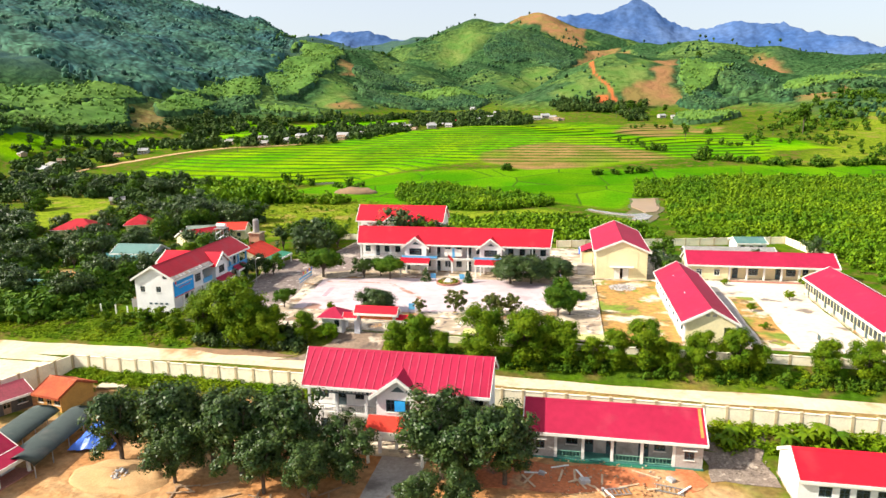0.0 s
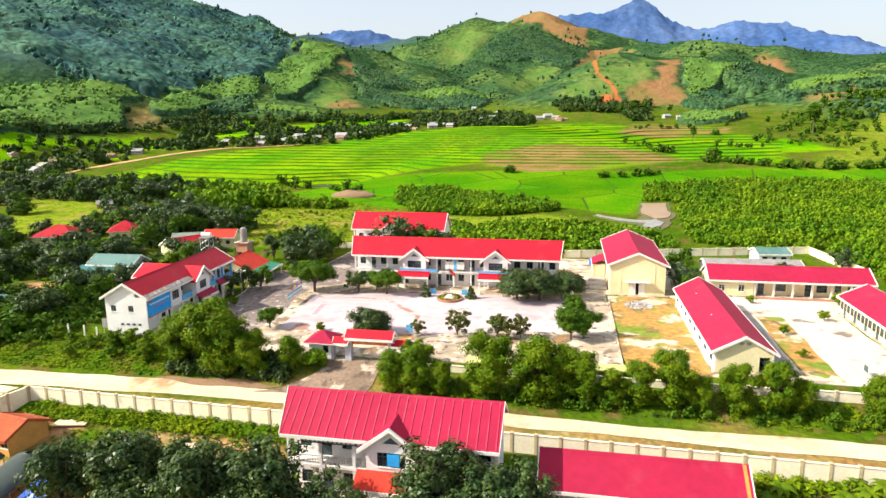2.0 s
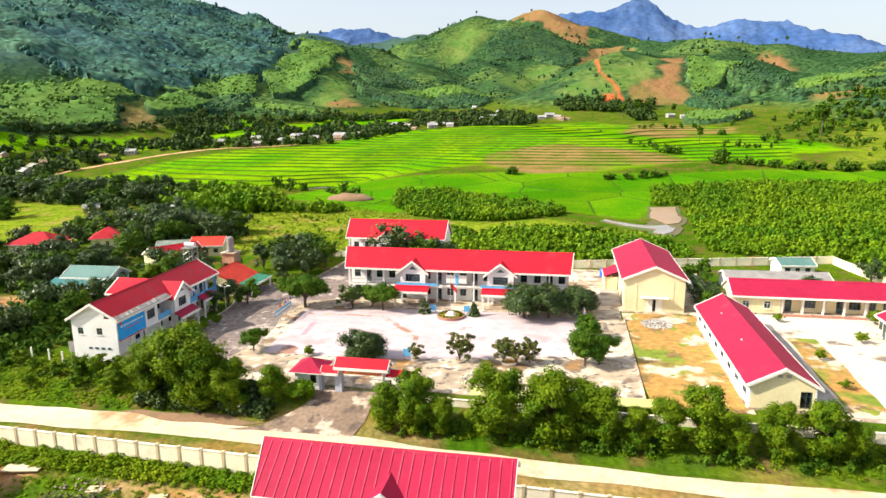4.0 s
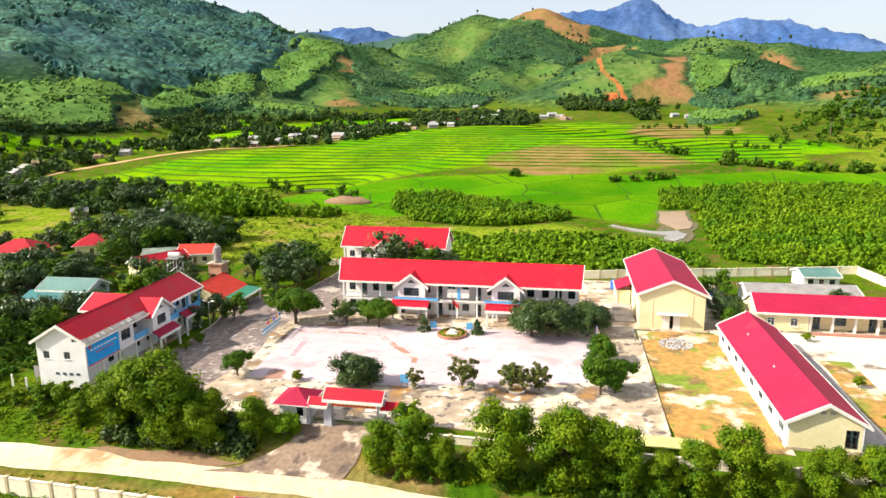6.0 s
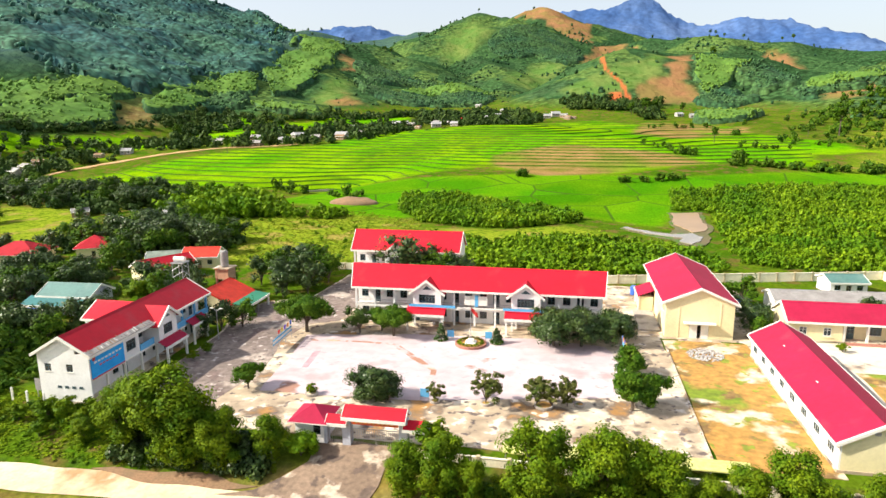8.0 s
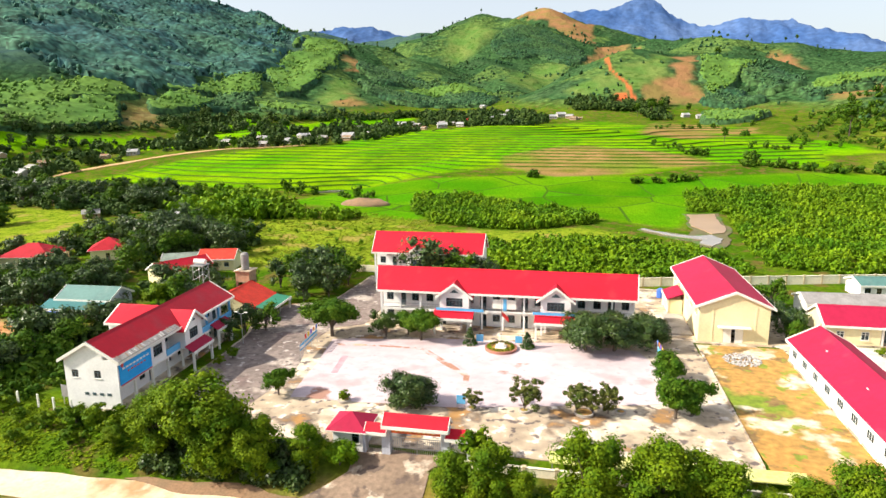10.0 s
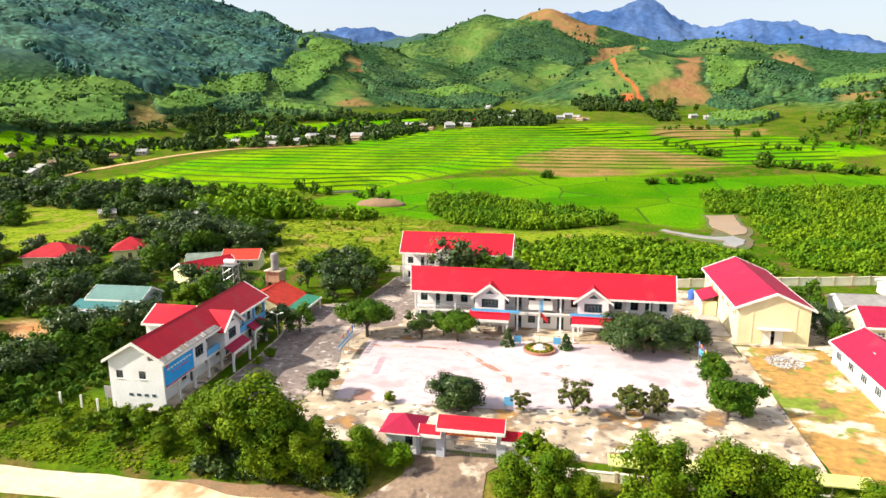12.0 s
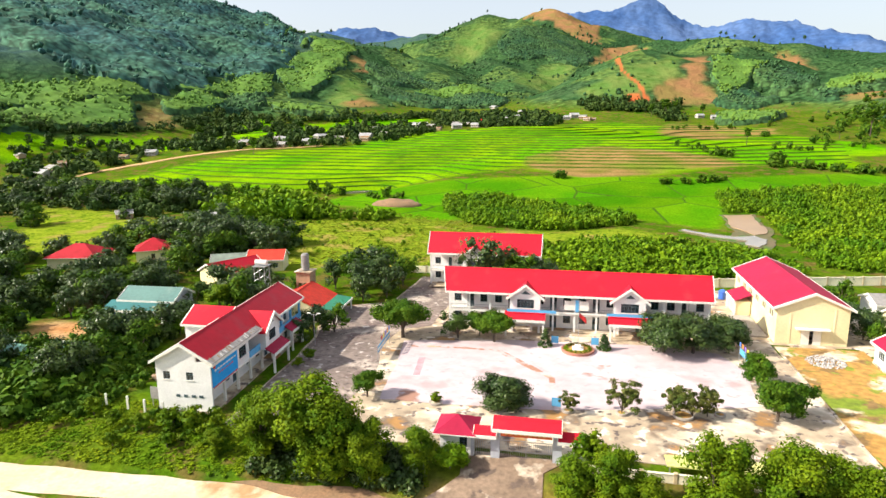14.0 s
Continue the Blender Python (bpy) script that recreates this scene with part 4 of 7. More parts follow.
ROAD = [(-160, 58.5), (-93, 60.5), (-60, 61.6), (-36, 61.6), (-3, 59.9), (22, 59.0), (50, 58.8), (120, 57.5)]
ribbon("road", ROAD, [4.4, 4.4, 4.2, 4.0, 3.6, 3.6, 4.2, 4.2], 0.06, DIRT, "pale sandy dirt road beside the boundary wall", "road", rough=0.5)
strip("side_road", [(-76, 58), (-79, 50), (-84, 40), (-90, 30), (-98, 30), (-95, 42), (-92, 52), (-92, 59)], 0.05, DIRT, "pale dirt lane branching off the road", "road")
strip("gate_drive", [(-33, 72.5), (-20.5, 72.5), (-23.3, 70), (-23.3, 66), (-24, 62.8), (-41, 62.3), (-37, 63.5), (-34.3, 66.2), (-32.5, 68.5)], 0.09, DRIVE, "stained concrete drive leading to the school gate", "driveway")
strip("earth_bank", [(-58, 63.9), (-51, 64.7), (-42, 64.8), (-37.0, 64.0), (-42, 63.0), (-51, 63.0)], 0.09, BROWN_EARTH, "orange earth bank beside the road under the trees", "bank", wob=0.6)
strip("school_yard", [(-64, 73.2), (13, 73.6), (12.6, 116), (26, 116), (26.5, 113), (33, 113), (33, 150), (8, 150), (-40, 152), (-56, 152), (-57.5, 130), (-66, 126), (-66.6, 112), (-65, 104)], 0.06, CONC, "stained pale concrete school yard", "yard", z=0)
strip("west_yard", [(-64, 74), (-52, 74), (-49.6, 92), (-52, 104), (-51, 113), (-46, 116), (-44, 151), (-55.5, 151), (-57, 130.5), (-65.5, 125.5), (-66, 112), (-64.5, 104)], 0.08, OLD_CONC, "old grey brown concrete with dark stains beside the wing", "yard", z=0)
strip("court", [(-48.8, 107.5), (-46.3, 84), (-24, 84.6), (-14, 86.5), (4, 90.5), (5.4, 103), (3, 109.8), (-7, 111.8), (-32, 110.6)], 0.1, TILE, "worn pinkish white tiled school court", "court", z=0)
strip("painted_bar", [(-44.6, 100.2), (-43.5, 100.3), (-42.9, 93.2), (-43.9, 93.0)], 0.112, PINK_PAINT, "faded pink painted bar on the court", "marking", wob=0.1, z=0)
strip("worn_joint", [(-48.4, 105.4), (-42.6, 105.8), (-36.8, 105.9), (-31.7, 105.4), (-28.5, 101.9), (-26, 98.8), (-22.7, 95.5), (-22.7, 91.6), (-23.4, 91.6), (-23.6, 95.1), (-26.8, 98.0), (-29.3, 101.1), (-32.3, 104.6), (-36.8, 105.0), (-42.6, 105.0), (-48.4, 104.6)], 0.106, WORN_TILE, "worn brown joint wandering across the tiled court", "paving", wob=0.35, z=0)
strip("worn_yard", [(13.4, 74), (26.4, 74), (26.4, 115.2), (12.9, 115.2)], 0.065, YARD, "orange earth yard with patches of yellow grass", "yard", z=0)
strip("annex_yard", [(34.4, 74), (54.6, 74), (54.6, 109.6), (64, 109.6), (64, 118.2), (34.4, 118.2)], 0.065, PALE, "sunlit concrete yard between the classroom blocks", "yard", z=0)
strip("lawn_bed", [(38.2, 75), (43.2, 75), (43.6, 105), (39.0, 105)], 0.1, YARD, "planting bed of grass and orange earth", "yard", z=0)
strip("gravel_yard", [(23.6, 40), (30.4, 40.6), (30.6, 46), (31.5, 50.6), (24, 51)], 0.08, GRAVEL, "brown grey gravel strip beside the new block", "yard", wob=0.8)
strip("walkway", [(34.2, 75), (37.7, 75), (38.6, 108), (34.6, 108)], 0.1, PATH_CONC, "grey concrete path beside the classroom block", "path", z=0)


def boundary_wall(name, a, b, z0, z1, label, every=2.9, th=0.2, post=0.34, cap=True, mt=None):
    """A panelled wall from a to b with a post at every joint and a coping."""
    mt = mt or WALLP
    a, b = Vector((*a, 0)), Vector((*b, 0))
    length = (b - a).length
    n = max(1, round(length / every))
    ang = math.degrees(math.atan2(b.y - a.y, b.x - a.x))
    ob = thing(name, label, "wall", pose(a.x, a.y, z0, 0, 0, ang), kind="structure")
    p = mesh_of("panel", boxed(post / 2, -th / 2, -0.8, length / n - post / 2, th / 2, z1 - z0 - 0.12), mt)
    bm = boxed(-post / 2, -post / 2, -0.8, post / 2, post / 2, z1 - z0)
    box(bm, -post / 2 - 0.05, -post / 2 - 0.05, z1 - z0, post / 2 + 0.05, post / 2 + 0.05, z1 - z0 + 0.1)
    q = mesh_of("post", bm, WALL_POST if cap else mt)
    c = mesh_of("coping", boxed(post / 2, -th / 2 - 0.06, z1 - z0 - 0.12, length / n - post / 2, th / 2 + 0.06, z1 - z0 - 0.02), mt)
    for k in range(n + 1):
        for nm, data in (("post", q), ("panel", p), ("coping", c)):
            if nm != "post" and k == n:
                continue
            o = new(nm, data)
            o.parent = ob
            o.location = (k * length / n, 0, 0)
    return ob


boundary_wall("wall_road", (-71.5, 55.0), (62, 51.0), -2.7, -0.2, "long pale yellow plastered boundary wall with posts along the road")
boundary_wall("wall_lane", (-74.6, 44.0), (-71.6, 54.7), -3.2, -0.2, "pale plastered boundary wall along the lane")
boundary_wall("wall_school", (-20.0, 70.6), (36, 69.6), -0.9, 0.75, "low cream school wall behind the roadside trees", every=3.6)
boundary_wall("wall_annex", (36.4, 69.6), (75, 68.6), -0.9, 0.9, "low cream school wall behind the roadside trees", every=3.6)
boundary_wall("wall_rear", (4, 151.5), (68, 165.5), 0, 2.0, "pale boundary wall behind the school", every=4.0)
boundary_wall("wall_rear_side", (68.2, 165.3), (72, 140), 0, 2.0, "pale boundary wall at the school's side", every=4.0)
boundary_wall("wall_rear_west", (-62, 156), (-53, 156.5), 0, 1.6, "pale boundary wall behind the school", every=3.0)


# ---- school buildings ----
def dormer(ob, x, yf, w, zbase, zeave, zpeak, ydeep, roof_mat, wall_mat, win):
    """A gabled bay in the front of a building: its wall, window and little roof."""
    bm = bmesh.new()
    if win:
        wall_with(bm, x - w / 2, x + w / 2, zbase, zeave, yf, yf + 0.2, [win])
    else:
        box(bm, x - w / 2, yf, zbase, x + w / 2, yf + 0.2, zeave)
    prism(bm, [(x - w / 2, zeave + 0.002), (x + w / 2, zeave + 0.002), (x, zpeak - 0.15)], yf, yf + 0.2, "y")
    for sg in (-1, 1):
        a, b = sorted((x + sg * w / 2, x + sg * (w / 2 - 0.2)))
        box(bm, a, yf + 0.2, zbase, b, ydeep, zeave)
    bay = part("gable_bay", bm, wall_mat, ob)
    if win:
        window(bay, win, yf, Matrix.Identity(4))
    part("gable_vent", prism(bmesh.new(), [(x - w * 0.16, zeave + 0.25), (x + w * 0.16, zeave + 0.25), (x, zeave + 0.25 + (zpeak - zeave) * 0.34)], yf - 0.03, yf - 0.002, "y"), FRAME, bay)
    hw = w / 2 + 0.8
    k = (zpeak - zeave) / (w / 2)
    for sg in (-1, 1):
        e, r = (x + sg * hw, zpeak - k * hw), (x, zpeak)
        part("roof_slope", prism(bmesh.new(), [e, r, (r[0], r[1] + 0.12), (e[0], e[1] + 0.12)], yf - 0.4, ydeep, "y"), roof_mat, bay)
        part("verge_board", prism(bmesh.new(), [(e[0], e[1] - 0.25), (r[0], r[1] - 0.25), (r[0], r[1] + 0.2), (e[0], e[1] + 0.2)], yf - 0.62, yf - 0.402, "y"), TRIM, bay)


def canopy(ob, x0, x1, y0, y1, z_low, z_high, roof_mat, name="canopy"):
    """A lean-to porch roof on two posts; the low edge is at y0."""
    c = part(name, prism(bmesh.new(), [(y0, z_low), (y1, z_high), (y1, z_high + 0.12), (y0, z_low + 0.12)], x0, x1), roof_mat, ob)
    part("fascia", boxed(x0, y0 - 0.1, z_low - 0.3, x1, y0 - 0.004, z_low + 0.14), TRIM, c)
    for x in (x0 + 0.35, x1 - 0.35):
        part("post", boxed(x - 0.15, y0 + 0.1, 0, x + 0.15, y0 + 0.4, z_low + 0.02), TRIM, c)
    return c


def two_storey(name, label, cx, cy, L, W, zg, ze, zr, dormers, roof_mat, n, ver=2.0, ribs=0.0, canopies=True, wall=None, up=0.0, verge=0.2, flare=(0.0, 0.0)):
    fl = 3.6 + up
    holes = bays(L, n, 0.4) + bays(L, n, 0.4 + fl - 0.3)
    ob = gable_house(name, label, cx, cy, 0, L, W, zg, ze, zr, 0.7, 0.45, roof_mat, wall or WHITE, holes, bays(L, n, 0.4, door=False) + bays(L, n, 3.7 + up, door=False), ver=ver, ribs=ribs, verge=verge, flare=flare)
    yf = -W / 2
    part("gallery_slab", boxed(-L / 2, yf, 3.35 + up, L / 2, yf + ver - 0.003, 3.68 + up), TRIM, ob)
    for k in range(2 * n + 1):
        x = -L / 2 + L * k / (2 * n)
        x = min(max(x, -L / 2 + 0.18), L / 2 - 0.18)
        part("column", boxed(x - 0.16, yf + 0.02, 0.4, x + 0.16, yf + 0.34, 3.347 + up), WHITE, ob)
        part("column", boxed(x - 0.16, yf + 0.02, 3.683 + up, x + 0.16, yf + 0.34, ze + 0.25), WHITE, ob)
    bm = bmesh.new()
    box(bm, -L / 2, yf + 0.1, 4.62 + up, L / 2, yf + 0.18, 4.7 + up)
    box(bm, -L / 2, yf + 0.1, 3.85 + up, L / 2, yf + 0.18, 3.92 + up)
    for k in range(int(L / 0.3)):
        x = -L / 2 + 0.15 + 0.3 * k
        box(bm, x - 0.02, yf + 0.12, 3.92 + up, x + 0.02, yf + 0.16, 4.62 + up)
    tagged(part("gallery_rail", bm, STEEL, ob), kind="stuff")
    part("veranda_floor", boxed(-L / 2 - 0.3, yf - 1.2, 0, L / 2 + 0.3, yf - 0.125, 0.2), CONC, ob, "concrete step along the veranda")
    for x, w in dormers:
        dormer(ob, x, yf - 0.9, w, 3.5, ze - 0.1, ze + w * 0.36, 1.0, roof_mat, wall or WHITE, (x - 1.5, x + 1.5, 4.7 + up, 6.3 + up))
        part("bay_floor", boxed(x - w / 2, yf - 0.9, 3.3 + up, x + w / 2, yf - 0.003, 3.497 + up), TRIM, ob)
        for sg in (-1, 1):
            part("column", boxed(x + sg * (w / 2 - 0.2) - 0.18, yf - 0.88, 0.2, x + sg * (w / 2 - 0.2) + 0.18, yf - 0.52, 3.297 + up), WHITE, ob)
        if canopies:
            canopy(ob, x - w / 2 - 1.0, x + w / 2 + 1.0, yf - 3.2, yf - 0.92, 3.1 + up, 4.1 + up, TILE_RED if up else roof_mat)
    return ob


main = two_storey("school_building", "long two storey white school building with red metal roof", -20.0, 120.2, 45.2, 8.8, 0, 7.1, 10.4, [(-8.6, 5.2), (9.3, 5.2)], RED, 6, flare=(1.3, 0.5))
two_storey("rear_school_building", "two storey white school building with red roof behind the main block", -39.8, 147.6, 24.6, 8.8, 0.4, 7.6, 11.5, [(-2.0, 5.2)], RED, 3, canopies=False, flare=(0.4, 0.0))
front_b = two_storey("front_school_building", "two storey white school building with ribbed red roof and central gable", -13.7, 44.5, 22.6, 8.2, -4.0, 8.3, 11.5, [(0.6, 5.4)], CRIMSON, 3, ribs=1.0, up=1.1, verge=0.1, flare=(0.9, 0.1))

hall = gable_house("assembly_hall", "tall cream assembly hall with faded crimson gable roof", 18.95, 131.0, -90, 28.0, 11.2, -0.15, 6.4, 9.1, 0.7, 0.5, CRIMSON, CREAM,
    front=[(u - 0.4 + j, u + 0.4 + j, 4.2, 5.5, "window") for u in (-11.5, -7.0, -2.5, 2, 6.5, 11) for j in (-0.55, 0.55)],
    back=[(u - 0.8, u + 0.8, 4.0, 5.4, "window") for u in (-10, -5, 0, 5, 10)], left=(), right=[(-1.6, 1.6, 0.0, 2.7, "door")], plinth=0.18, verge=0.45, frame_mat=STEEL)
canopy(hall, -7.5, -0.5, -8.8, -5.81, 3.2, 4.4, CRIMSON, "side_porch")
part("porch_wall", boxed(-7.2, -8.4, 0.06, -0.8, -5.82, 3.1), CREAM, hall)
part("side_platform", boxed(-0.4, -9.6, 0.06, 11.5, -5.95, 0.5), PATH_CONC, hall, "raised concrete platform beside the hall")
part("door_hood", boxed(5.82 + 8.1, -2.6, 2.95, 5.82 + 9.2, 2.6, 3.15), TRIM, hall)
part("hall_steps", boxed(14.13, -3.5, 0, 15.6, 3.5, 0.16), CONC, hall, "pale concrete step before the hall door")
for u, w in ((-3.4, 0.12), (3.4, 0.12)):
    part("pilaster", boxed(14.003, u - w, 0.2, 14.06, u + w, 6.6), CREAM, hall)


def triple(u, z0, h=1.4):
    return [(u + d - 0.2, u + d + 0.2, z0, z0 + h, "window") for d in (-0.6, 0.0, 0.6)]


block_b = gable_house("classroom_block", "long single storey classroom block with crimson roof and white side wall", 29.65, 92.6, -90, 34.6, 8.0, 0, 3.4, 5.9, 0.55, 0.5, CRIMSON, WHITE,
    front=[h for k in range(8) for h in triple(-15.0 + 4.3 * k, 1.5)], back=bays(34.6, 8, 0.3), right=[(2.1, 3.5, 0.6, 2.9, "door")], gable_mat=CREAM, plinth=0.35, verge=0.4, group="classroom blocks")
for u in (-0.8, 0.2):
    part("gable_vent", boxed(17.303, u, 4.65, 17.34, u + 0.6, 5.05), RENDER, block_b, "small grey gable vent")
gable_house("classroom_block", "long single storey classroom block with crimson roof and cream walls", 59.2, 91.8, -90, 34.6, 8.6, 0, 3.4, 5.8, 0.55, 0.5, CRIMSON, CREAM,
    front=bays(34.6, 8, 0.3), back=bays(34.6, 8, 0.3, door=False), right=[(2.1, 3.5, 0.6, 2.9, "door")], plinth=0.35, verge=0.4, group="classroom blocks")
block_c = gable_house("classroom_block", "single storey cream classroom block with crimson roof and columned veranda", 49.0, 122.4, 0, 31.0, 7.4, 0, 3.5, 5.9, 0.6, 0.4, CRIMSON, CREAM,
    front=[(-13.6, -12.4, 1.3, 2.6, "window"), (-9.6, -8.4, 1.3, 2.6, "window")] + [(u, u + 1.2, 0.3, 2.7, "door") for u in (-5.6, 3.4, 9)] + [(u, u + 2.0, 1.1, 2.6, "window") for u in (-2.2, 5.6, 11.4)],
    ver=1.6, plinth=0.3, verge=0.35, group="classroom blocks")
for k in range(7):
    x = -6.5 + 3.6 * k
    if x < 15.4:
        part("column", boxed(x - 0.18, -3.68, 0.3, x + 0.18, -3.32, 3.55), TRIM, block_c)
part("veranda_steps", boxed(-6.5, -5.0, 0, 8, -3.83, 0.18), BRICK_STEP, block_c, "red tiled veranda step")
part("front_panel", boxed(-15.5, -3.7, 0.3, -6.8, -3.5, 3.6), CREAM, block_c)
for x in (-13.0, -9.2):
    window(block_c, (x - 0.6, x + 0.6, 1.2, 2.6), -3.85, Matrix.Identity(4), "window", TRIM)

# The wing with the blue gallery.
wing = gable_house("west_wing", "two storey white wing with dark red roof and blue gallery", -71.1, 91.2, 91.9, 31.0, 7.8, 0, 7.0, 9.6, 0.55, 0.5, DARKRED, WHITE,
    front=[(u, u + 1.3, z, z + 1.5, "window") for u in (-8.6, -2.0, 1.2, 6.5, 10.2) for z in (1.4, 4.7)] + [(u, u + 1.2, z, z + 2.4, "door") for u in (-6.4, 4.2, 12.4) for z in (0.4, 3.7)],
    back=bays(31, 4, 0.4, door=False) + bays(31, 4, 3.8, door=False), left=[(-2.9, -1.9, 4.6, 5.7, "window"), (0.4, 1.4, 4.6, 5.7, "window")], ver=1.9, plinth=0.3)
for u in (-2.6, -1.5, -0.4, 0.7):
    part("wall_vent", boxed(-15.56, u, 2.2, -15.503, u + 0.55, 2.55), FRAME, wing)
part("stair_wall", boxed(-15.5, -3.9, 0.3, -15.25, -2.003, 7.2), WHITE, wing)
part("blue_panel", boxed(-15.2, -3.98, 3.6, -8.3, -3.72, 6.9), BANNER_BLUE, wing, "bright blue painted gallery wall")
part("red_strip", boxed(-15.2, -4.0, 3.45, -8.3, -3.985, 3.62), CLEARRED, wing)
for k in range(8):
    part("letter_bar", boxed(-14.6 + 0.75 * k, -3.995, 5.6, -14.1 + 0.75 * k, -3.983, 5.85), TRIM, wing)
for k in range(6):
    part("letter_bar", boxed(-13.6 + 0.7 * k, -3.995, 5.0, -13.15 + 0.7 * k, -3.983, 5.2), CLEARRED, wing)
part("emblem", tube(bmesh.new(), [(-14.6, -3.983, 6.3), (-14.6, -3.998, 6.3)], 0.32, 14), CLEARRED, wing)
part("upper_wall", wall_with(bmesh.new(), -8.3, -4.6, 3.6, 6.9, -3.9, -3.7, [(-7.6, -5.4, 4.6, 6.2)]), WHITE, wing)
window(wing, (-7.6, -5.4, 4.6, 6.2), -3.9, Matrix.Identity(4))
part("gallery_slab", boxed(-15.2, -3.98, 3.3, 15.5, -2.01, 3.6), TRIM, wing)
for k in range(8):
    x = -12 + 3.9 * k
    part("column", boxed(x - 0.16, -3.88, 0.3, x + 0.16, -3.56, 3.297), TRIM, wing)
    if x > -4:
        part("column", boxed(x - 0.16, -3.88, 3.603, x + 0.16, -3.56, 7.05), BLUEP, wing)
part("gallery_parapet", boxed(-4.5, -3.96, 3.603, 15.5, -3.8, 4.6), BLUEP, wing, "sky blue gallery parapet")
dormer(wing, 1.5, -4.9, 5.0, 3.5, 7.0, 8.9, 0.5, RED, WHITE, (0.3, 2.7, 4.6, 6.2))
canopy(wing, -1.5, 4.5, -6.4, -4.95, 3.1, 3.9, CRIMSON)
canopy(wing, 8.0, 13.0, -5.4, -4.0, 5.0 - 1.6, 4.2, CRIMSON)
deck = part("bare_deck", prism(bmesh.new(), [(-4.52, 7.1), (-3.8, 7.1 + 0.72 * 0.584), (-3.8, 7.26 + 0.72 * 0.584), (-4.52, 7.26)], -15.9, -1.6), RENDER, wing, "broken eaves with bare weathered decking")
random.seed(5)
for k in range(22):
    u = -15.7 + k * 0.64
    lean, ln = random.uniform(-0.25, 0.25), random.uniform(0.4, 0.9)
    bm = boxed(-0.07, 0, 0.0, 0.07, ln, 0.06)
    part("batten", bm, random.choice((TIMBER, GREYROOF, TRIM)), deck, m=pose(u, -4.55 + random.uniform(0, 0.25), 7.3, 30, 0, math.degrees(lean)))
cross = thing("rear_annexe", "small red roofed annexe behind the white wing", "building", pose(-77.7, 96.0, 0))
part("wall", boxed(-3.4, -3.5, 0, 2.4, 3.5, 6.2), WHITE, cross)
gable_roof(cross, 7.0, 7.0, 6.2, 8.2, 0.5, 0.3, RED, Matrix.Identity(4))

shed = gable_house("site_block", "single storey grey rendered block with bright crimson roof and green veranda", 12.3, 45.6, 0, 20.4, 6.6, -4.2, 3.6, 6.3, 0.5, 0.45, CRIMSON, RENDER,
    front=[(-9.3, -8.3, 1.5, 2.7, "window"), (-5.4, -4.0, 1.3, 2.8, "window"), (-3.2, -2.1, 0.4, 2.8, "door"), (-0.6, 0.6, 0.4, 2.8, "door"), (3.2, 4.4, 0.4, 2.8, "door"), (5.0, 6.3, 1.3, 2.8, "window")],
    ver=1.8, verge=0.2, plinth=0.4, plinth_mat=mat("green tile plinth", (0.05, 0.2, 0.16), (0.04, 0.16, 0.13), 0.8, 0.6), ribs=0.0)
for x in (-6.62, -3.4, 0.0, 3.4, 7.0):
    part("column", boxed(x - 0.17, -3.28, 0.4, x + 0.17, -2.94, 3.6), TRIM, shed)
    part("capital", boxed(x - 0.26, -3.34, 3.3, x + 0.26, -2.88, 3.52), TRIM, shed)
for k in range(2):
    part("step", boxed(-6.8, -3.95 - 0.32 * k, -0.2, 7.2, -3.44 - 0.32 * k, 0.27 - 0.14 * k), TEAL_GREEN, shed, "dark green tiled step")
for x0, x1 in ((-6.4, -3.6), (0.2, 3.2), (3.6, 6.8)):
    rail = part("veranda_rail", box(boxed(x0, -3.16, 1.2, x1, -3.08, 1.27), x0, -3.16, 0.5, x1, -3.08, 0.56), TEAL_LIGHT, shed, "pale green balustrade")
    for k in range(int((x1 - x0) / 0.4)):
        part("baluster", boxed(x0 + 0.2 + 0.4 * k, -3.14, 0.563, x0 + 0.25 + 0.4 * k, -3.1, 1.197), TEAL_LIGHT, rail)
part("orange_flashing", prism(bmesh.new(), [(-3.7, 3.72), (-0.1, 6.42), (-0.1, 6.47), (-3.7, 3.77)], 9.9, 10.25), mat("orange primer paint", (0.7, 0.26, 0.05), (0.62, 0.22, 0.05), 0.5, 0.6), shed, "strip of orange primed flashing on the roof edge")
for x0, x1 in ((-10.2, -6.8), (7.2, 10.2)):
    c = (x0 + x1) / 2
    p = part("front_panel", wall_with(bmesh.new(), x0, x1, 0.4, 3.6, -3.3, -3.1, [(c - 0.55, c + 0.55, 1.4, 2.6)]), RENDER, shed)
    window(p, (c - 0.55, c + 0.55, 1.4, 2.6), -3.3, Matrix.Identity(4))
    part("window_hood", boxed(c - 0.8, -3.75, 2.72, c + 0.8, -3.303, 2.82), TRIM, p)

gable_house("east_lodge", "low white lodge with bright red roof near the wall", 37.2, 40.2, 0, 12.5, 6.2, -4.0, 2.9, 4.9, 0.4, 0.2, RED, WHITE,
    front=[(u, u + 1.3, 1.1, 2.3, "window") for u in (-4.2, -0.6, 3.2)] + [(-2.2, -1.2, 0.1, 2.3, "door"), (1.4, 2.4, 0.1, 2.3, "door")], plinth=0.1)

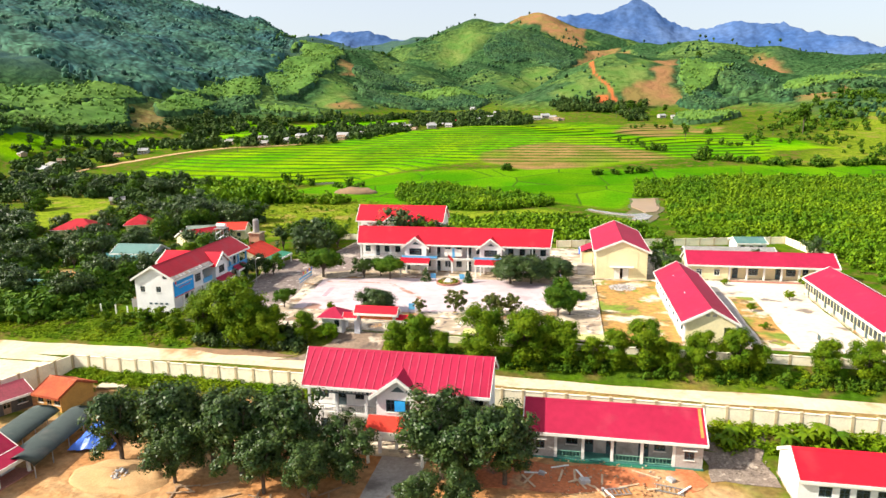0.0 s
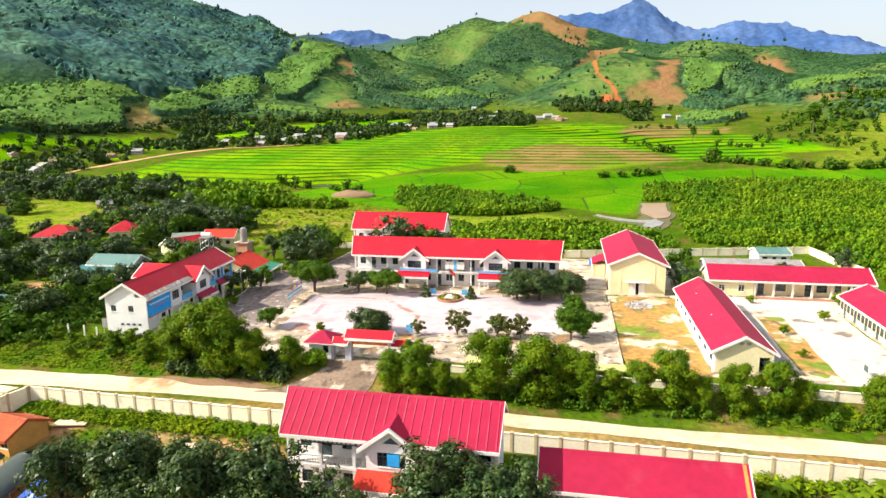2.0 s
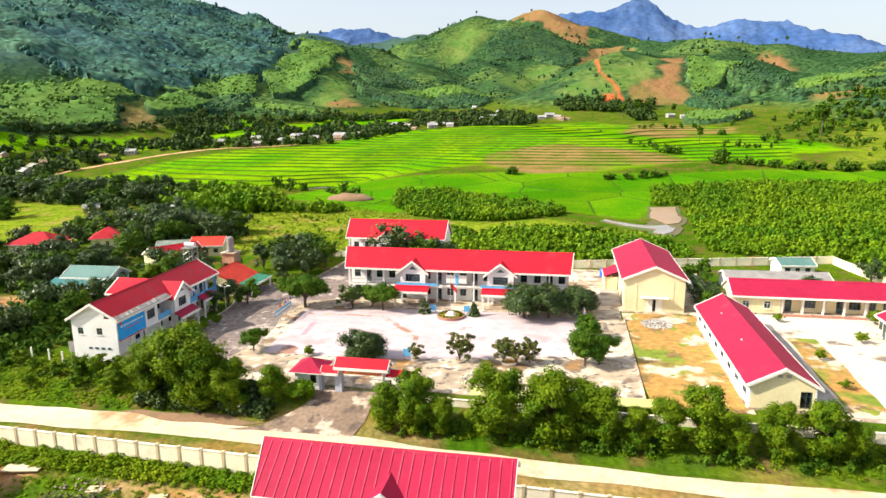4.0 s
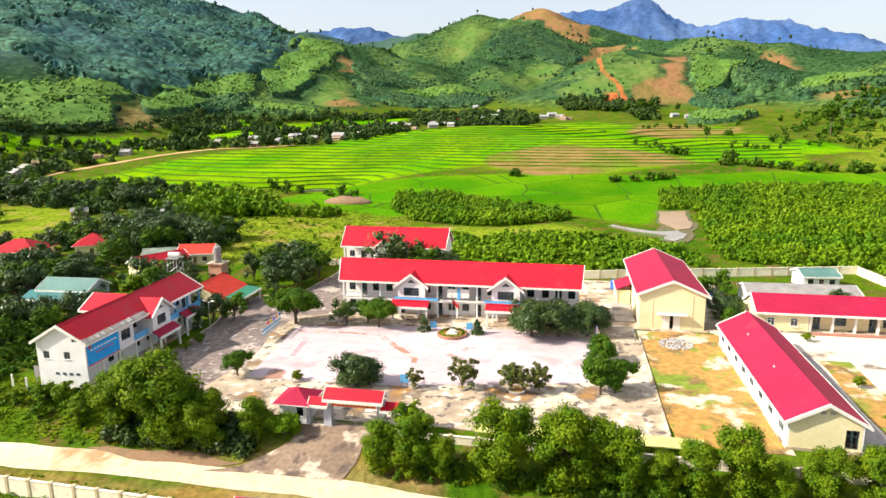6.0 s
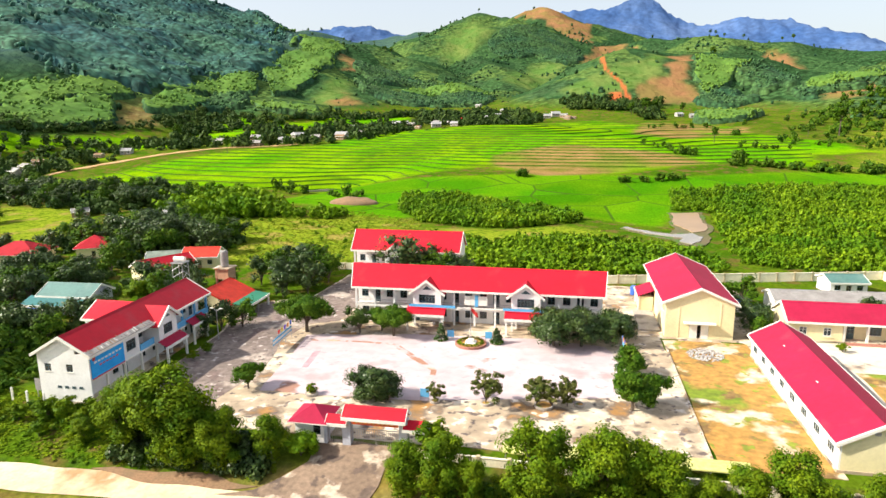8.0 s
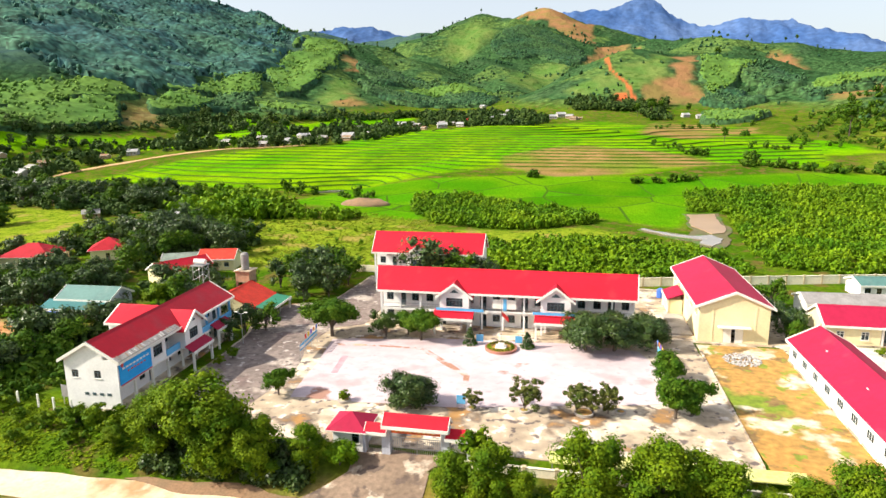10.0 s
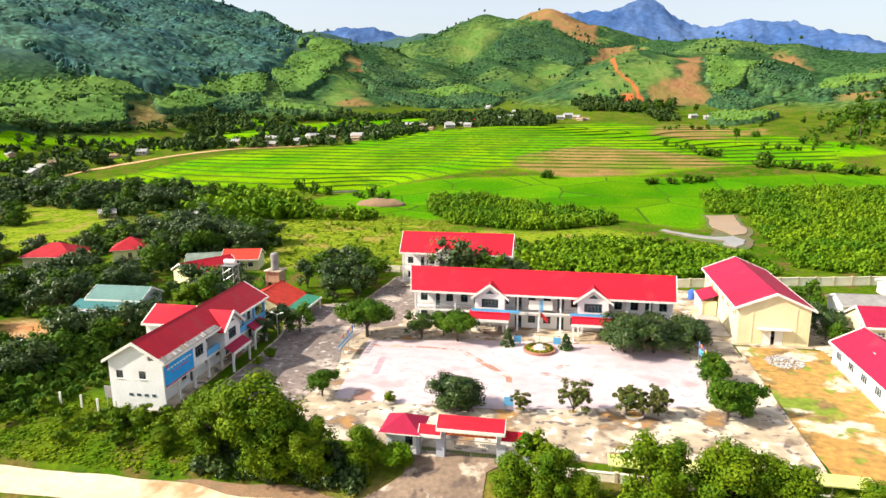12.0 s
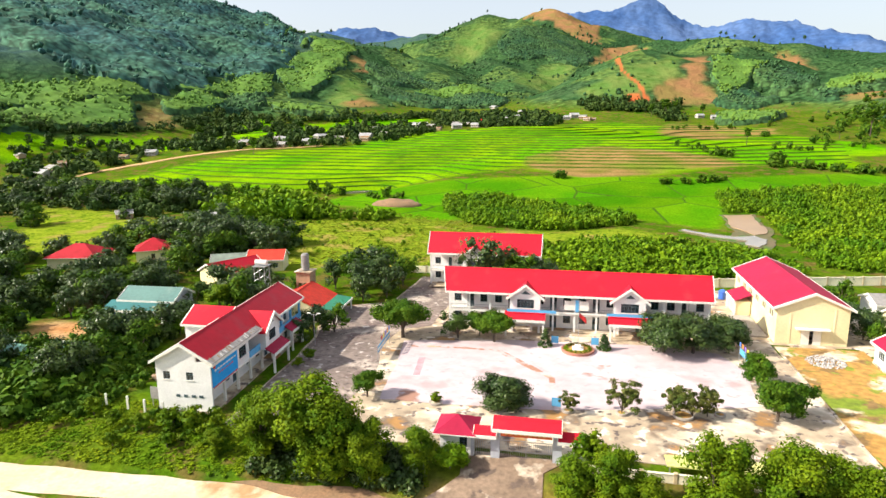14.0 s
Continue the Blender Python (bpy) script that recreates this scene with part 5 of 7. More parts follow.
for x0, x1 in ((-9.6, -3.3), (5.0, 9.5)):
    sg_ = part("name_board", boxed(x0, -4.18, 7.35, x1, -4.12, 7.85), FRAME, front_b, "dark sign board under the eaves")
    for k in range(int((x1 - x0) / 0.5)):
        part("letter_bar", boxed(x0 + 0.15 + 0.5 * k, -4.192, 7.5, x0 + 0.5 + 0.5 * k, -4.183, 7.7), TRIM, sg_)
part("picture_panel", boxed(0.2, -5.12, 6.0, 1.5, -5.04, 7.3), BANNER_BLUE, front_b, "blue picture panel on the gable bay")

# Gate with its roofs, and the guard house.
gate = thing("school_gate", "school gate with red tiled roofs and orange banner over steel gates", "gate", pose(-25.4, 72.2, -0.35))
# Blue grey of the pillars holds the shade on their front faces.
for x, w, h in ((-3.6, 0.5, 4.0), (3.4, 0.5, 4.0), (-6.4, 0.35, 3.0), (6.2, 0.35, 3.0)):
    part("pillar", boxed(x - w, -0.5, -0.5, x + w, 0.5, h), RENDER_LIGHT, gate)
gable_roof(gate, 7.4, 1.6, 4.1, 5.1, 0.5, 0.2, RED, Matrix.Identity(4), verge=0.1, thick=0.12)
for x in (-4.75, 4.75):
    gable_roof(gate, 2.5, 1.2, 3.05, 3.75, 0.4, 0.1, RED, Matrix.Identity(4), verge=0.1, thick=0.1, cx=x)
part("beam", boxed(-3.1, -0.3, 3.6, 2.9, 0.3, 4.05), WHITE, gate)
part("banner", boxed(-3.0, -0.36, 3.0, 2.8, -0.33, 3.55), mat("orange banner cloth", (0.75, 0.14, 0.03), (0.7, 0.1, 0.03), 1, 0.7), gate, "orange red cloth banner")
for x0, x1 in ((-3.1, -0.1), (0.0, 2.9)):
    leaf = part("gate_leaf", wall_with(bmesh.new(), x0, x1, 0.1, 2.35, -0.06, 0.02, [(x0 + 0.06, x1 - 0.06, 0.2, 1.0), (x0 + 0.06, x1 - 0.06, 1.06, 2.28)]), STEEL, gate, "grey steel bar gate leaf")
    for k in range(1, 12):
        x = x0 + (x1 - x0) * k / 12
        part("bar", boxed(x - 0.02, -0.04, 0.12, x + 0.02, 0.0, 2.3), STEEL, leaf)
leaf = part("side_gate", wall_with(bmesh.new(), -6.05, -4.1, 0.05, 2.3, -0.06, 0.02, [(-5.98, -4.17, 0.12, 2.22)]), STEEL, gate)
for k in range(1, 8):
    x = -6.05 + 1.95 * k / 8
    part("bar", boxed(x - 0.02, -0.04, 0.1, x + 0.02, 0.0, 2.25), STEEL, leaf)
for x0, x1, w in ((-2.5, 2.3, 0.1),):
    for k in range(9):
        u = x0 + (x1 - x0) * k / 9
        part("letter_bar", boxed(u, -0.375, 3.2, u + 0.34, -0.363, 3.36), YELLOW, gate)


def hip_roof(parent, w, d, z0, z1, material, name="roof"):
    bm = bmesh.new()
    base = [bm.verts.new(p) for p in ((-w, -d, z0), (w, -d, z0), (w, d, z0), (-w, d, z0))]
    k = max(w - d, 0.05)
    top = [bm.verts.new((-k, 0, z1)), bm.verts.new((k, 0, z1))]
    bm.faces.new((base[0], base[1], top[1], top[0]))
    bm.faces.new((base[1], base[2], top[1]))
    bm.faces.new((base[2], base[3], top[0], top[1]))
    bm.faces.new((base[3], base[0], top[0]))
    bm.faces.new(base[::-1])
    r = part(name, bm, material, parent)
    part("fascia", boxed(-w - 0.03, -d - 0.03, z0 - 0.12, w + 0.03, d + 0.03, z0 - 0.004), TRIM, r)
    return r


guard = thing("guard_house", "small white guard house with a red hipped roof", "guard house", pose(-33.6, 73.4, 0))
part("wall", wall_with(bmesh.new(), -1.8, 1.8, 0, 2.62, -1.8, -1.6, [(0.5, 1.4, 1.0, 2.2)]), WHITE, guard)
part("wall", box(box(boxed(-1.8, -1.597, 0, -1.6, 1.8, 2.62), 1.6, -1.597, 0, 1.8, 1.8, 2.62), -1.6, 1.6, 0, 1.6, 1.8, 2.62), WHITE, guard)
window(guard, (0.5, 1.4, 1.0, 2.2), -1.8, Matrix.Identity(4))
hip_roof(guard, 2.5, 2.5, 2.75, 4.15, CRIMSON)

for a, b in ((-1.55, -0.3), (0.3, 1.55)):
    part("door_leaf", boxed(14.01, a, 0.1, 14.07, b, 2.62), TRIM, hall, "pale grey metal door leaf")
for ob_, x, z in ((block_b, 4.0, 4.75), (block_b, -9.0, 4.75)):
    part("roof_vent", boxed(x - 0.25, -2.0, z - 0.15, x + 0.25, -1.55, z + 0.25), TRIM, ob_)


# ---- plants ----
def leaves(rng, centres, radii, per, size, squash=0.8, core=0.0, hearts=None):
    """Small three-cornered leaf sprays lying on lumps, over a faceted dark heart in each lump: vertices and triangles."""
    n = len(centres) * per
    c = np.repeat(centres, per, 0)
    r = np.repeat(radii, per)[:, None]
    d = rng.normal(size=(n, 3))
    d /= np.linalg.norm(d, axis=1)[:, None]
    p = c + d * r * (0.6 + 0.6 * rng.random((n, 1))) * [1, 1, squash]
    out = p - centres.mean(0)
    out /= np.linalg.norm(out, axis=1)[:, None] + 1e-6
    nrm = d * 0.8 + out * 0.45 + rng.normal(size=(n, 3)) * 0.38 + [0, 0, 0.25]
    nrm /= np.linalg.norm(nrm, axis=1)[:, None]
    a = np.cross(nrm, rng.normal(size=(n, 3)))
    a /= np.linalg.norm(a, axis=1)[:, None]
    b = np.cross(nrm, a)
    s = size * (0.6 + 0.8 * rng.random((n, 1)))
    v = np.stack([p - a * s - b * s * 0.3, p + b * s * 0.9 + nrm * s * 0.15, p + a * s - b * s * 0.4], 1).reshape(-1, 3)
    f = np.arange(n * 3).reshape(-1, 3)
    if core:
        centres, radii = centres[:hearts], radii[:hearts]
        oct_v = np.array([(1, 0, 0), (-1, 0, 0), (0, 1, 0), (0, -1, 0), (0, 0, 1), (0, 0, -1)], float)
        oct_f = np.array([(0, 2, 4), (2, 1, 4), (1, 3, 4), (3, 0, 4), (2, 0, 5), (1, 2, 5), (3, 1, 5), (0, 3, 5)])
        cv = (centres[:, None] + oct_v * [1, 1, squash] * (radii * core)[:, None, None] * rng.uniform(0.8, 1.1, (len(centres), 6, 1))).reshape(-1, 3)
        f = np.concatenate([f, (oct_f + (np.arange(len(centres)) * 6)[:, None, None]).reshape(-1, 3) + len(v)])
        v = np.concatenate([v, cv])
    return v, f


def data_mesh(name, v, f, material, smooth=False):
    data = bpy.data.meshes.new(name)
    data.vertices.add(len(v))
    data.vertices.foreach_set("co", np.asarray(v, float).ravel())
    data.loops.add(f.size)
    data.loops.foreach_set("vertex_index", f.ravel())
    data.polygons.add(len(f))
    data.polygons.foreach_set("loop_start", np.arange(0, f.size, f.shape[1]))
    data.update(calc_edges=True)
    data.materials.append(material)
    return data


def tree(name, label, h, spread, material, seed, trunk=0.25, clumps=46, per=60, leaf=0.32, lobes=5, bottom=0.25, upright=0.6, r=1.0, category="tree", group="", oval=False):
    """A tapered trunk with limbs and a crown of leaf sprays on several uneven lobes; unit pose at the origin."""
    rng = np.random.default_rng(seed)
    ob = thing(name, label, category, group=group)
    lob = []
    for k in range(lobes):
        a = 2 * math.pi * (k + rng.random() * 0.6) / lobes
        rad = spread * (0.25 + 0.4 * rng.random())
        z = h * (bottom + (0.92 - bottom) * (0.35 + 0.5 * rng.random()))
        lob.append((rad * math.cos(a), rad * math.sin(a), z, spread * rng.uniform(0.42, 0.62)))
    lob.append((0, 0, h * 0.78, spread * 0.55))
    cs, rs = [], []
    for k in range(clumps):
        x, y, z, q = lob[k % len(lob)]
        d = rng.normal(size=3)
        d /= np.linalg.norm(d)
        p = np.array([x, y, z]) + d * [q, q, q * (0.8 + upright)] * rng.uniform(0.55, 1.0)
        p[2] = min(max(p[2], h * bottom + 0.3), h - 0.3)
        if oval:
            u, a = (k + rng.random()) / clumps, rng.uniform(0, 2 * math.pi)
            wide = spread * (0.25 + 0.75 * math.sin(math.pi * (0.14 + 0.68 * u**0.9))) * (1 + 0.22 * math.sin(3 * a + 7 * u + seed))
            q = wide * math.sqrt(rng.uniform(0.02, 0.75))
            p = np.array([q * math.cos(a), q * math.sin(a), h * (bottom + (0.95 - bottom) * u)])
        cs.append(p)
        rs.append(spread * (rng.uniform(0.3, 0.44) if oval else rng.uniform(0.16, 0.3)) * r)
    v, f = leaves(rng, np.array(cs), np.array(rs), per, leaf, core=0.6)
    v[:, 2] *= h / v[:, 2].max()
    bm = tube(bmesh.new(), [(0, 0, -0.3), (0.05 * h * rng.normal() * 0.3, 0, h * 0.3), (0, 0.03 * h * rng.normal(), h * 0.72)], [trunk, trunk * 0.8, trunk * 0.3], 7)
    for x, y, z, q in lob:
        tube(bm, [(0, 0, h * bottom * rng.uniform(0.7, 1.1)), (x * 0.6, y * 0.6, z * 0.75), (x, y, z)], [trunk * 0.5, trunk * 0.35, trunk * 0.12], 5)
    part("trunk", bm, BARK, ob)
    o = new("crown", data_mesh("crown", v, f, material))
    o.parent = ob
    return ob


def zg(x, y):
    return float(height(np.array([x]), np.array([y]))[0])


def plant_out(protos, places, group="", seed=1):
    """Copies of the prototypes (pose, with the height they were built to) at (x, y, height); the prototype itself goes to the first place it serves."""
    rng = random.Random(seed)
    own = {}
    for k, (x, y, h) in enumerate(places):
        ob, base = protos[k % len(protos)]
        s = h / base
        m = pose(x, y, zg(x, y) + 0.02, 0, 0, rng.uniform(0, 360)) @ Matrix.Diagonal((s * rng.uniform(0.92, 1.1), s * rng.uniform(0.92, 1.1), s, 1))
        if ob in own:
            copy_thing(ob, m)
        else:
            own[ob] = m
    for ob, m in own.items():
        ob.matrix_world = m


ROADSIDE = [(-56.0, 68.4, 8.6), (-48.6, 66.6, 12.2), (-46.0, 66.4, 9.8), (-42.3, 66.2, 7.6), (-37.2, 68.0, 5.8), (-61.8, 68.0, 3.4), (-52.0, 69.0, 6.6), (-44.0, 68.6, 6.0),
    (-20.2, 65.0, 6.4), (-16.4, 65.2, 7.6), (-13.0, 65.0, 5.4), (-6.4, 65.6, 9.8), (0.4, 65.8, 9.4), (3.4, 66.4, 8.0), (6.4, 65.8, 7.8), (10.6, 65.4, 5.4), (14.2, 65.8, 6.6), (18.8, 66.2, 8.2), (22.0, 65.6, 5.2), (26.6, 66.0, 6.8), (31.6, 66.0, 7.6), (34.6, 66.2, 5.2),
    (43.6, 66.2, 6.4), (49.2, 66.2, 6.6), (54, 66, 7.2), (59.5, 66, 6.8)]
protos = [(tree("roadside_tree", "dense light green roadside tree with an uneven bushy crown", 9.0, 3.0, LEAF_LIGHT, 10 + k, 0.18, 56, 230, 0.15, 8, 0.1, 0.95, r=0.9, group="roadside trees", oval=True), 9.0) for k in range(4)]
plant_out(protos, ROADSIDE, seed=2)
FORE = [(-46.4, 33.0, 9.6), (-39.4, 33.2, 10.6), (-34.6, 33.6, 9.8), (-30.4, 32.8, 10.8), (-24.4, 33.8, 10.8), (-17.9, 32.8, 8.0), (-37.0, 29.6, 7.2), (-26, 29.4, 7.4), (-7.0, 35.6, 10.8), (-3.6, 34.8, 9.4), (0.2, 35.6, 9.8), (-8.2, 28.6, 5.2), (-4.2, 29.5, 5.5), (-20.5, 29, 7)]
protos = [(tree("mango_tree", "dark green mango tree with a broad dense crown", 10.0, 4.3, LEAF_DARK, 30 + k, 0.3, 74, 120, 0.19, 9, 0.2, 0.5, r=0.95, group="mango trees"), 10.0) for k in range(3)]
plant_out(protos, FORE, seed=3)
plant_out([(tree("court_tree", "broad umbrella shaped green tree with a thick forked trunk", 7.0, 4.7, LEAF_MID, 41 + k, 0.34, 100, 150, 0.19, 9, 0.3, -0.2, r=0.95, group="court trees"), 7.0) for k in range(2)], [(-49.6, 108.9, 7.3), (-33.5, 109.4, 5.6)], seed=4)
plant_out([(tree("court_tree", "leafy green tree at the edge of the school court", 5.5, 3.0, LEAF_MID, 46 + k, 0.2, 64, 120, 0.17, 7, 0.2, 0.2, r=1.15, group="court trees"), 5.5) for k in range(2)], [(5.2, 86.6, 6.0), (7.4, 88.0, 4.8), (5.9, 98.3, 4.6), (-48.3, 84.4, 3.9), (-36.4, 111.9, 4.6)], seed=4)
plant_out([(tree("sprawling_tree", "low sprawling tree with grey green leaves on bare spreading limbs", 4.4, 3.8, LEAF_BELT, 48, 0.2, 34, 60, 0.17, 9, 0.2, -0.3, r=0.75), 4.4)], [(-40.0, 110.2, 4.6)], seed=4)
plant_out([(tree("court_tree", "wide dark green spreading tree before the school building", 6.9, 4.6, LEAF_DARK, 44, 0.3, 84, 140, 0.19, 8, 0.26, 0.0, r=1.0, group="court trees"), 6.9)], [(-5.6, 109.2, 6.8), (-1.0, 109.6, 6.4), (4.9, 112.0, 5.8)], seed=5)
plant_out([(tree("young_tree", "small young tree with sparse leaves and bare earth ring", 5.0, 2.7, YOUNG_LEAF, 50 + k, 0.1, 40, 70, 0.15, 8, 0.14, 0.1, r=0.68, group="young trees"), 5.0) for k in range(2)], [(-14.0, 85.1, 5.0), (-7.2, 86.0, 4.3), (-5.2, 85.6, 4.0), (-3.2, 86.4, 4.0), (-20.9, 84.6, 3.0)], seed=6)
plant_out([(tree("round_tree", "clipped round dark green tree on the court", 5.0, 3.3, LEAF_DARK, 55, 0.2, 90, 150, 0.17, 8, 0.04, 0.1, r=1.2), 5.0)], [(-29.1, 84.3, 5.0)], seed=7)


# ---- plantations, hedges and woods ----
def ico_base(rng, jit=0.25):
    bm = bmesh.new()
    bmesh.ops.create_icosphere(bm, subdivisions=1, radius=1.0)
    v = np.array([p.co[:] for p in bm.verts]) * (1 + jit * rng.normal(size=(len(bm.verts), 1)))
    f = np.array([[p.index for p in q.verts] for q in bm.faces])
    bm.free()
    return v, f


def spread_out(name, label, bases, pts, material, seed, category, sink=0.15, tall=(0.8, 1.2)):
    """Many small plants joined into one object; pts are x, y, size."""
    rng = np.random.default_rng(seed)
    pts = np.asarray(pts, float)
    z = height(pts[:, 0], pts[:, 1])
    vs, fs, n = [], [], 0
    which = rng.integers(0, len(bases), len(pts))
    for b, (v, f) in enumerate(bases):
        p, zz = pts[which == b], z[which == b]
        if not len(p):
            continue
        a = rng.uniform(0, 2 * np.pi, len(p))
        s = p[:, 2]
        c, d = np.cos(a)[:, None], np.sin(a)[:, None]
        X = (v[None, :, 0] * c - v[None, :, 1] * d) * s[:, None] + p[:, :1]
        Y = (v[None, :, 0] * d + v[None, :, 1] * c) * s[:, None] + p[:, 1:2]
        Z = (v[None, :, 2] - v[:, 2].min()) * (s * rng.uniform(*tall, len(p)))[:, None] + zz[:, None] - sink * s[:, None]
        vs.append(np.stack([X, Y, Z], -1).reshape(-1, 3))
        fs.append((f[None] + (np.arange(len(p)) * len(v))[:, None, None] + n).reshape(-1, f.shape[1]))
        n += len(p) * len(v)
    return tagged(new(name, data_mesh(name, np.concatenate(vs), np.concatenate(fs), material)), label, category, kind="stuff")


def in_poly(poly, n, seed, size=(0.8, 1.3), keep=None):
    """About n places inside an outline, with sizes."""
    rng = np.random.default_rng(seed)
    q = np.array(poly)
    lo, hi = q.min(0), q.max(0)
    p = rng.uniform(lo, hi, (n * 4, 2))
    p = p[inside(p[:, 0], p[:, 1], poly) > 0]
    if keep is not None:
        p = p[keep(p[:, 0], p[:, 1])]
    p = p[:n]
    return np.column_stack([p, rng.uniform(*size, len(p))])


def bush_base(seed, n=5, per=9, leaf=0.32, hearts=2):
    rng = np.random.default_rng(seed)
    c = rng.uniform([-0.6, -0.6, 0.35], [0.6, 0.6, 1.3], (n, 3))
    return leaves(rng, c, rng.uniform(0.4, 0.65, n), per, leaf, core=0.75, hearts=hearts)


BUSHES = [bush_base(k, 5, 12, 0.3) for k in range(4)]
SHRUBS = [bush_base(30 + k, 6, 18, 0.2) for k in range(4)]
PLANT_EAST = [(39, 288), (52, 298), (78, 304), (139, 312), (300, 326), (260, 180), (120, 120), (76, 140), (74, 168), (40, 174), (40, 190), (43, 206), (46, 240), (47, 255), (35, 256)]
PLANT_MID = [(-73, 272), (-52, 279), (-33, 262), (-15, 251), (1, 234), (-2, 228), (-22, 216), (-40, 217), (-55, 224), (-71, 252)]
PLANT_LOW = [(-42, 193), (-21, 189), (-6, 198), (14, 188), (26, 176), (17, 160), (-15, 160), (-42, 166)]
PLANT_NEAR = [(-48, 195), (-26, 160), (6, 156), (36, 168), (28, 192), (6, 198), (-20, 190)]
SAPLINGS = [bush_base(80 + k, 6, 9, 0.23) for k in range(5)]
spread_out("plantation_shrubs", "dense rows of bright green plantation shrubs", SAPLINGS, np.concatenate([in_poly(PLANT_EAST, 6000, 1, (0.9, 2.0), lambda x, y: x < 0.72 * y + 12), in_poly(PLANT_MID, 1300, 2, (1.1, 2.1)), in_poly(PLANT_LOW, 520, 3, (0.9, 2.2), lambda x, y: fbm(x, y, 18, 71, 2) > -0.35)]), LEAF_BUSH, 3, "shrub", tall=(0.9, 1.6))
spread_out("scrub", "rough green scrub and low bushes behind the school", BUSHES, np.concatenate([in_poly(PLANT_NEAR, 700, 4, (0.8, 2.0)), in_poly([(-60, 160), (-62, 215), (-140, 215), (-150, 165)], 60, 5, (0.35, 1.1)), in_poly([(-330, 250), (-140, 240), (-130, 262), (-160, 292), (-300, 318)], 420, 6, (1.2, 2.6)), in_poly([(70, 95), (140, 95), (200, 160), (76, 160)], 420, 41, (0.8, 1.8))]), LEAF_BUSH, 7, "shrub")
WEST_A = [(-140, 84), (-112, 82), (-92, 80), (-90, 92), (-88, 104), (-112, 104), (-150, 98)]
WEST_B = [(-190, 118), (-112, 106), (-110, 122), (-94, 126), (-84, 112), (-80, 112), (-82, 130), (-96, 134), (-110, 132), (-118, 160), (-196, 195)]
WEST_C = [(-128, 158), (-112, 165), (-98, 168), (-100, 180), (-118, 195), (-150, 205), (-210, 215), (-215, 196), (-150, 185)]
WEST_D = [(-300, 215), (-215, 215), (-172, 214), (-166, 245), (-176, 276), (-200, 275), (-300, 290)]
HOUSES = [(-145, 136, 9), (-129, 148, 8), (-103, 108, 10), (-100, 118, 7), (-149, 147, 13), (-133, 157, 8), (-101, 140, 10), (-70, 120, 12), (-99, 153, 9), (-106, 91, 7), (-197, 225, 9), (-157, 236, 6), (-153, 216, 7), (-111, 102, 9), (-109, 110, 6), (-150, 194, 7), (-141, 206, 6)]


def clear(x, y):
    ok = np.ones(x.shape, bool)
    for poly in GLADES:
        ok &= inside(x, y, poly) < 0
    for hx_, hy_, r in HOUSES:
        ok &= np.hypot(x - hx_, y - hy_) > r
    return ok


spread_out("village_undergrowth", "dark undergrowth and shrubs under the village trees", BUSHES, np.concatenate([in_poly(WEST_A, 260, 15, (1.0, 2.2), clear), in_poly(WEST_B, 380, 16, (1.0, 2.2), clear), in_poly(WEST_C, 200, 17, (1.2, 2.6), clear), in_poly(WEST_D, 420, 18, (1.6, 3.6), clear)]), LEAF_BELT, 19, "shrub")
GRASS_TUFT = [bush_base(40 + k, 4, 12, 0.24, 0) for k in range(3)]
TUFTS = [bush_base(50 + k, 2, 10, 0.4, 0) for k in range(3)]
spread_out("meadow_grass", "tall yellow green grass rolling over the rough meadow", TUFTS, in_poly([(-150, 172), (-131, 200), (-112, 222), (-82, 240), (-54, 225), (-50, 160), (-62, 152), (-90, 158)], 3200, 46, (0.25, 0.75)), MEADOW_GRASS, 47, "grass", tall=(0.3, 0.55))
spread_out("garden_weeds", "dense low weeds over the roadside garden", TUFTS, np.concatenate([in_poly([(-130, 64.5), (-57, 64.9), (-57, 69), (-64, 74), (-66, 77), (-80, 78), (-100, 76), (-130, 76)], 3600, 54, (0.25, 0.55)), in_poly([(-62, 43.5), (-28, 43.5), (-28, 50), (-62, 50)], 200, 56, (0.2, 0.5))]), WEED, 57, "grass", tall=(0.25, 0.5))
spread_out("thicket", "bright green thicket between the meadow and the rice", BUSHES, np.concatenate([in_poly([(-163, 247), (-143, 270), (-112, 238), (-112, 219), (-138, 201), (-150, 211)], 200, 48, (1.8, 3.4)), in_poly([(-112, 232), (-84, 229), (-84, 222), (-112, 218)], 50, 49, (1.0, 2.2))]), LEAF_BUSH, 50, "shrub", tall=(0.9, 1.5))
spread_out("garden_thicket", "dark green shrubs beside the white wing", BUSHES, np.concatenate([in_poly([(-125, 70), (-93, 68.5), (-90, 73), (-89.5, 80), (-88, 90), (-91, 95), (-99, 99), (-101, 89), (-110, 86), (-130, 84)], 420, 51, (1.0, 2.2)), in_poly([(-78, 70), (-64, 69), (-64, 76), (-78, 77)], 24, 52, (0.4, 0.9)), in_poly([(-91, 70), (-89, 92), (-83, 94), (-81.5, 84), (-83, 72)], 190, 58, (0.4, 1.0))]), LEAF_MID, 53, "shrub")
# Understorey in the dark leaf colour, also standing in for tree shade.
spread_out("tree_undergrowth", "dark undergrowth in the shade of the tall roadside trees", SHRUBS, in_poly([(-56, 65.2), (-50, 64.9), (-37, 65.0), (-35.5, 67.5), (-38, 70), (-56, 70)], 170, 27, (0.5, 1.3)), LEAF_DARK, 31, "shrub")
spread_out("verge_shrubs", "green shrubs under the roadside trees", SHRUBS, np.concatenate([in_poly([(-18, 63.8), (62, 62.8), (62, 65.6), (-18, 66.4)], 150, 28, (0.5, 1.1))]), LEAF_MID, 29, "shrub")
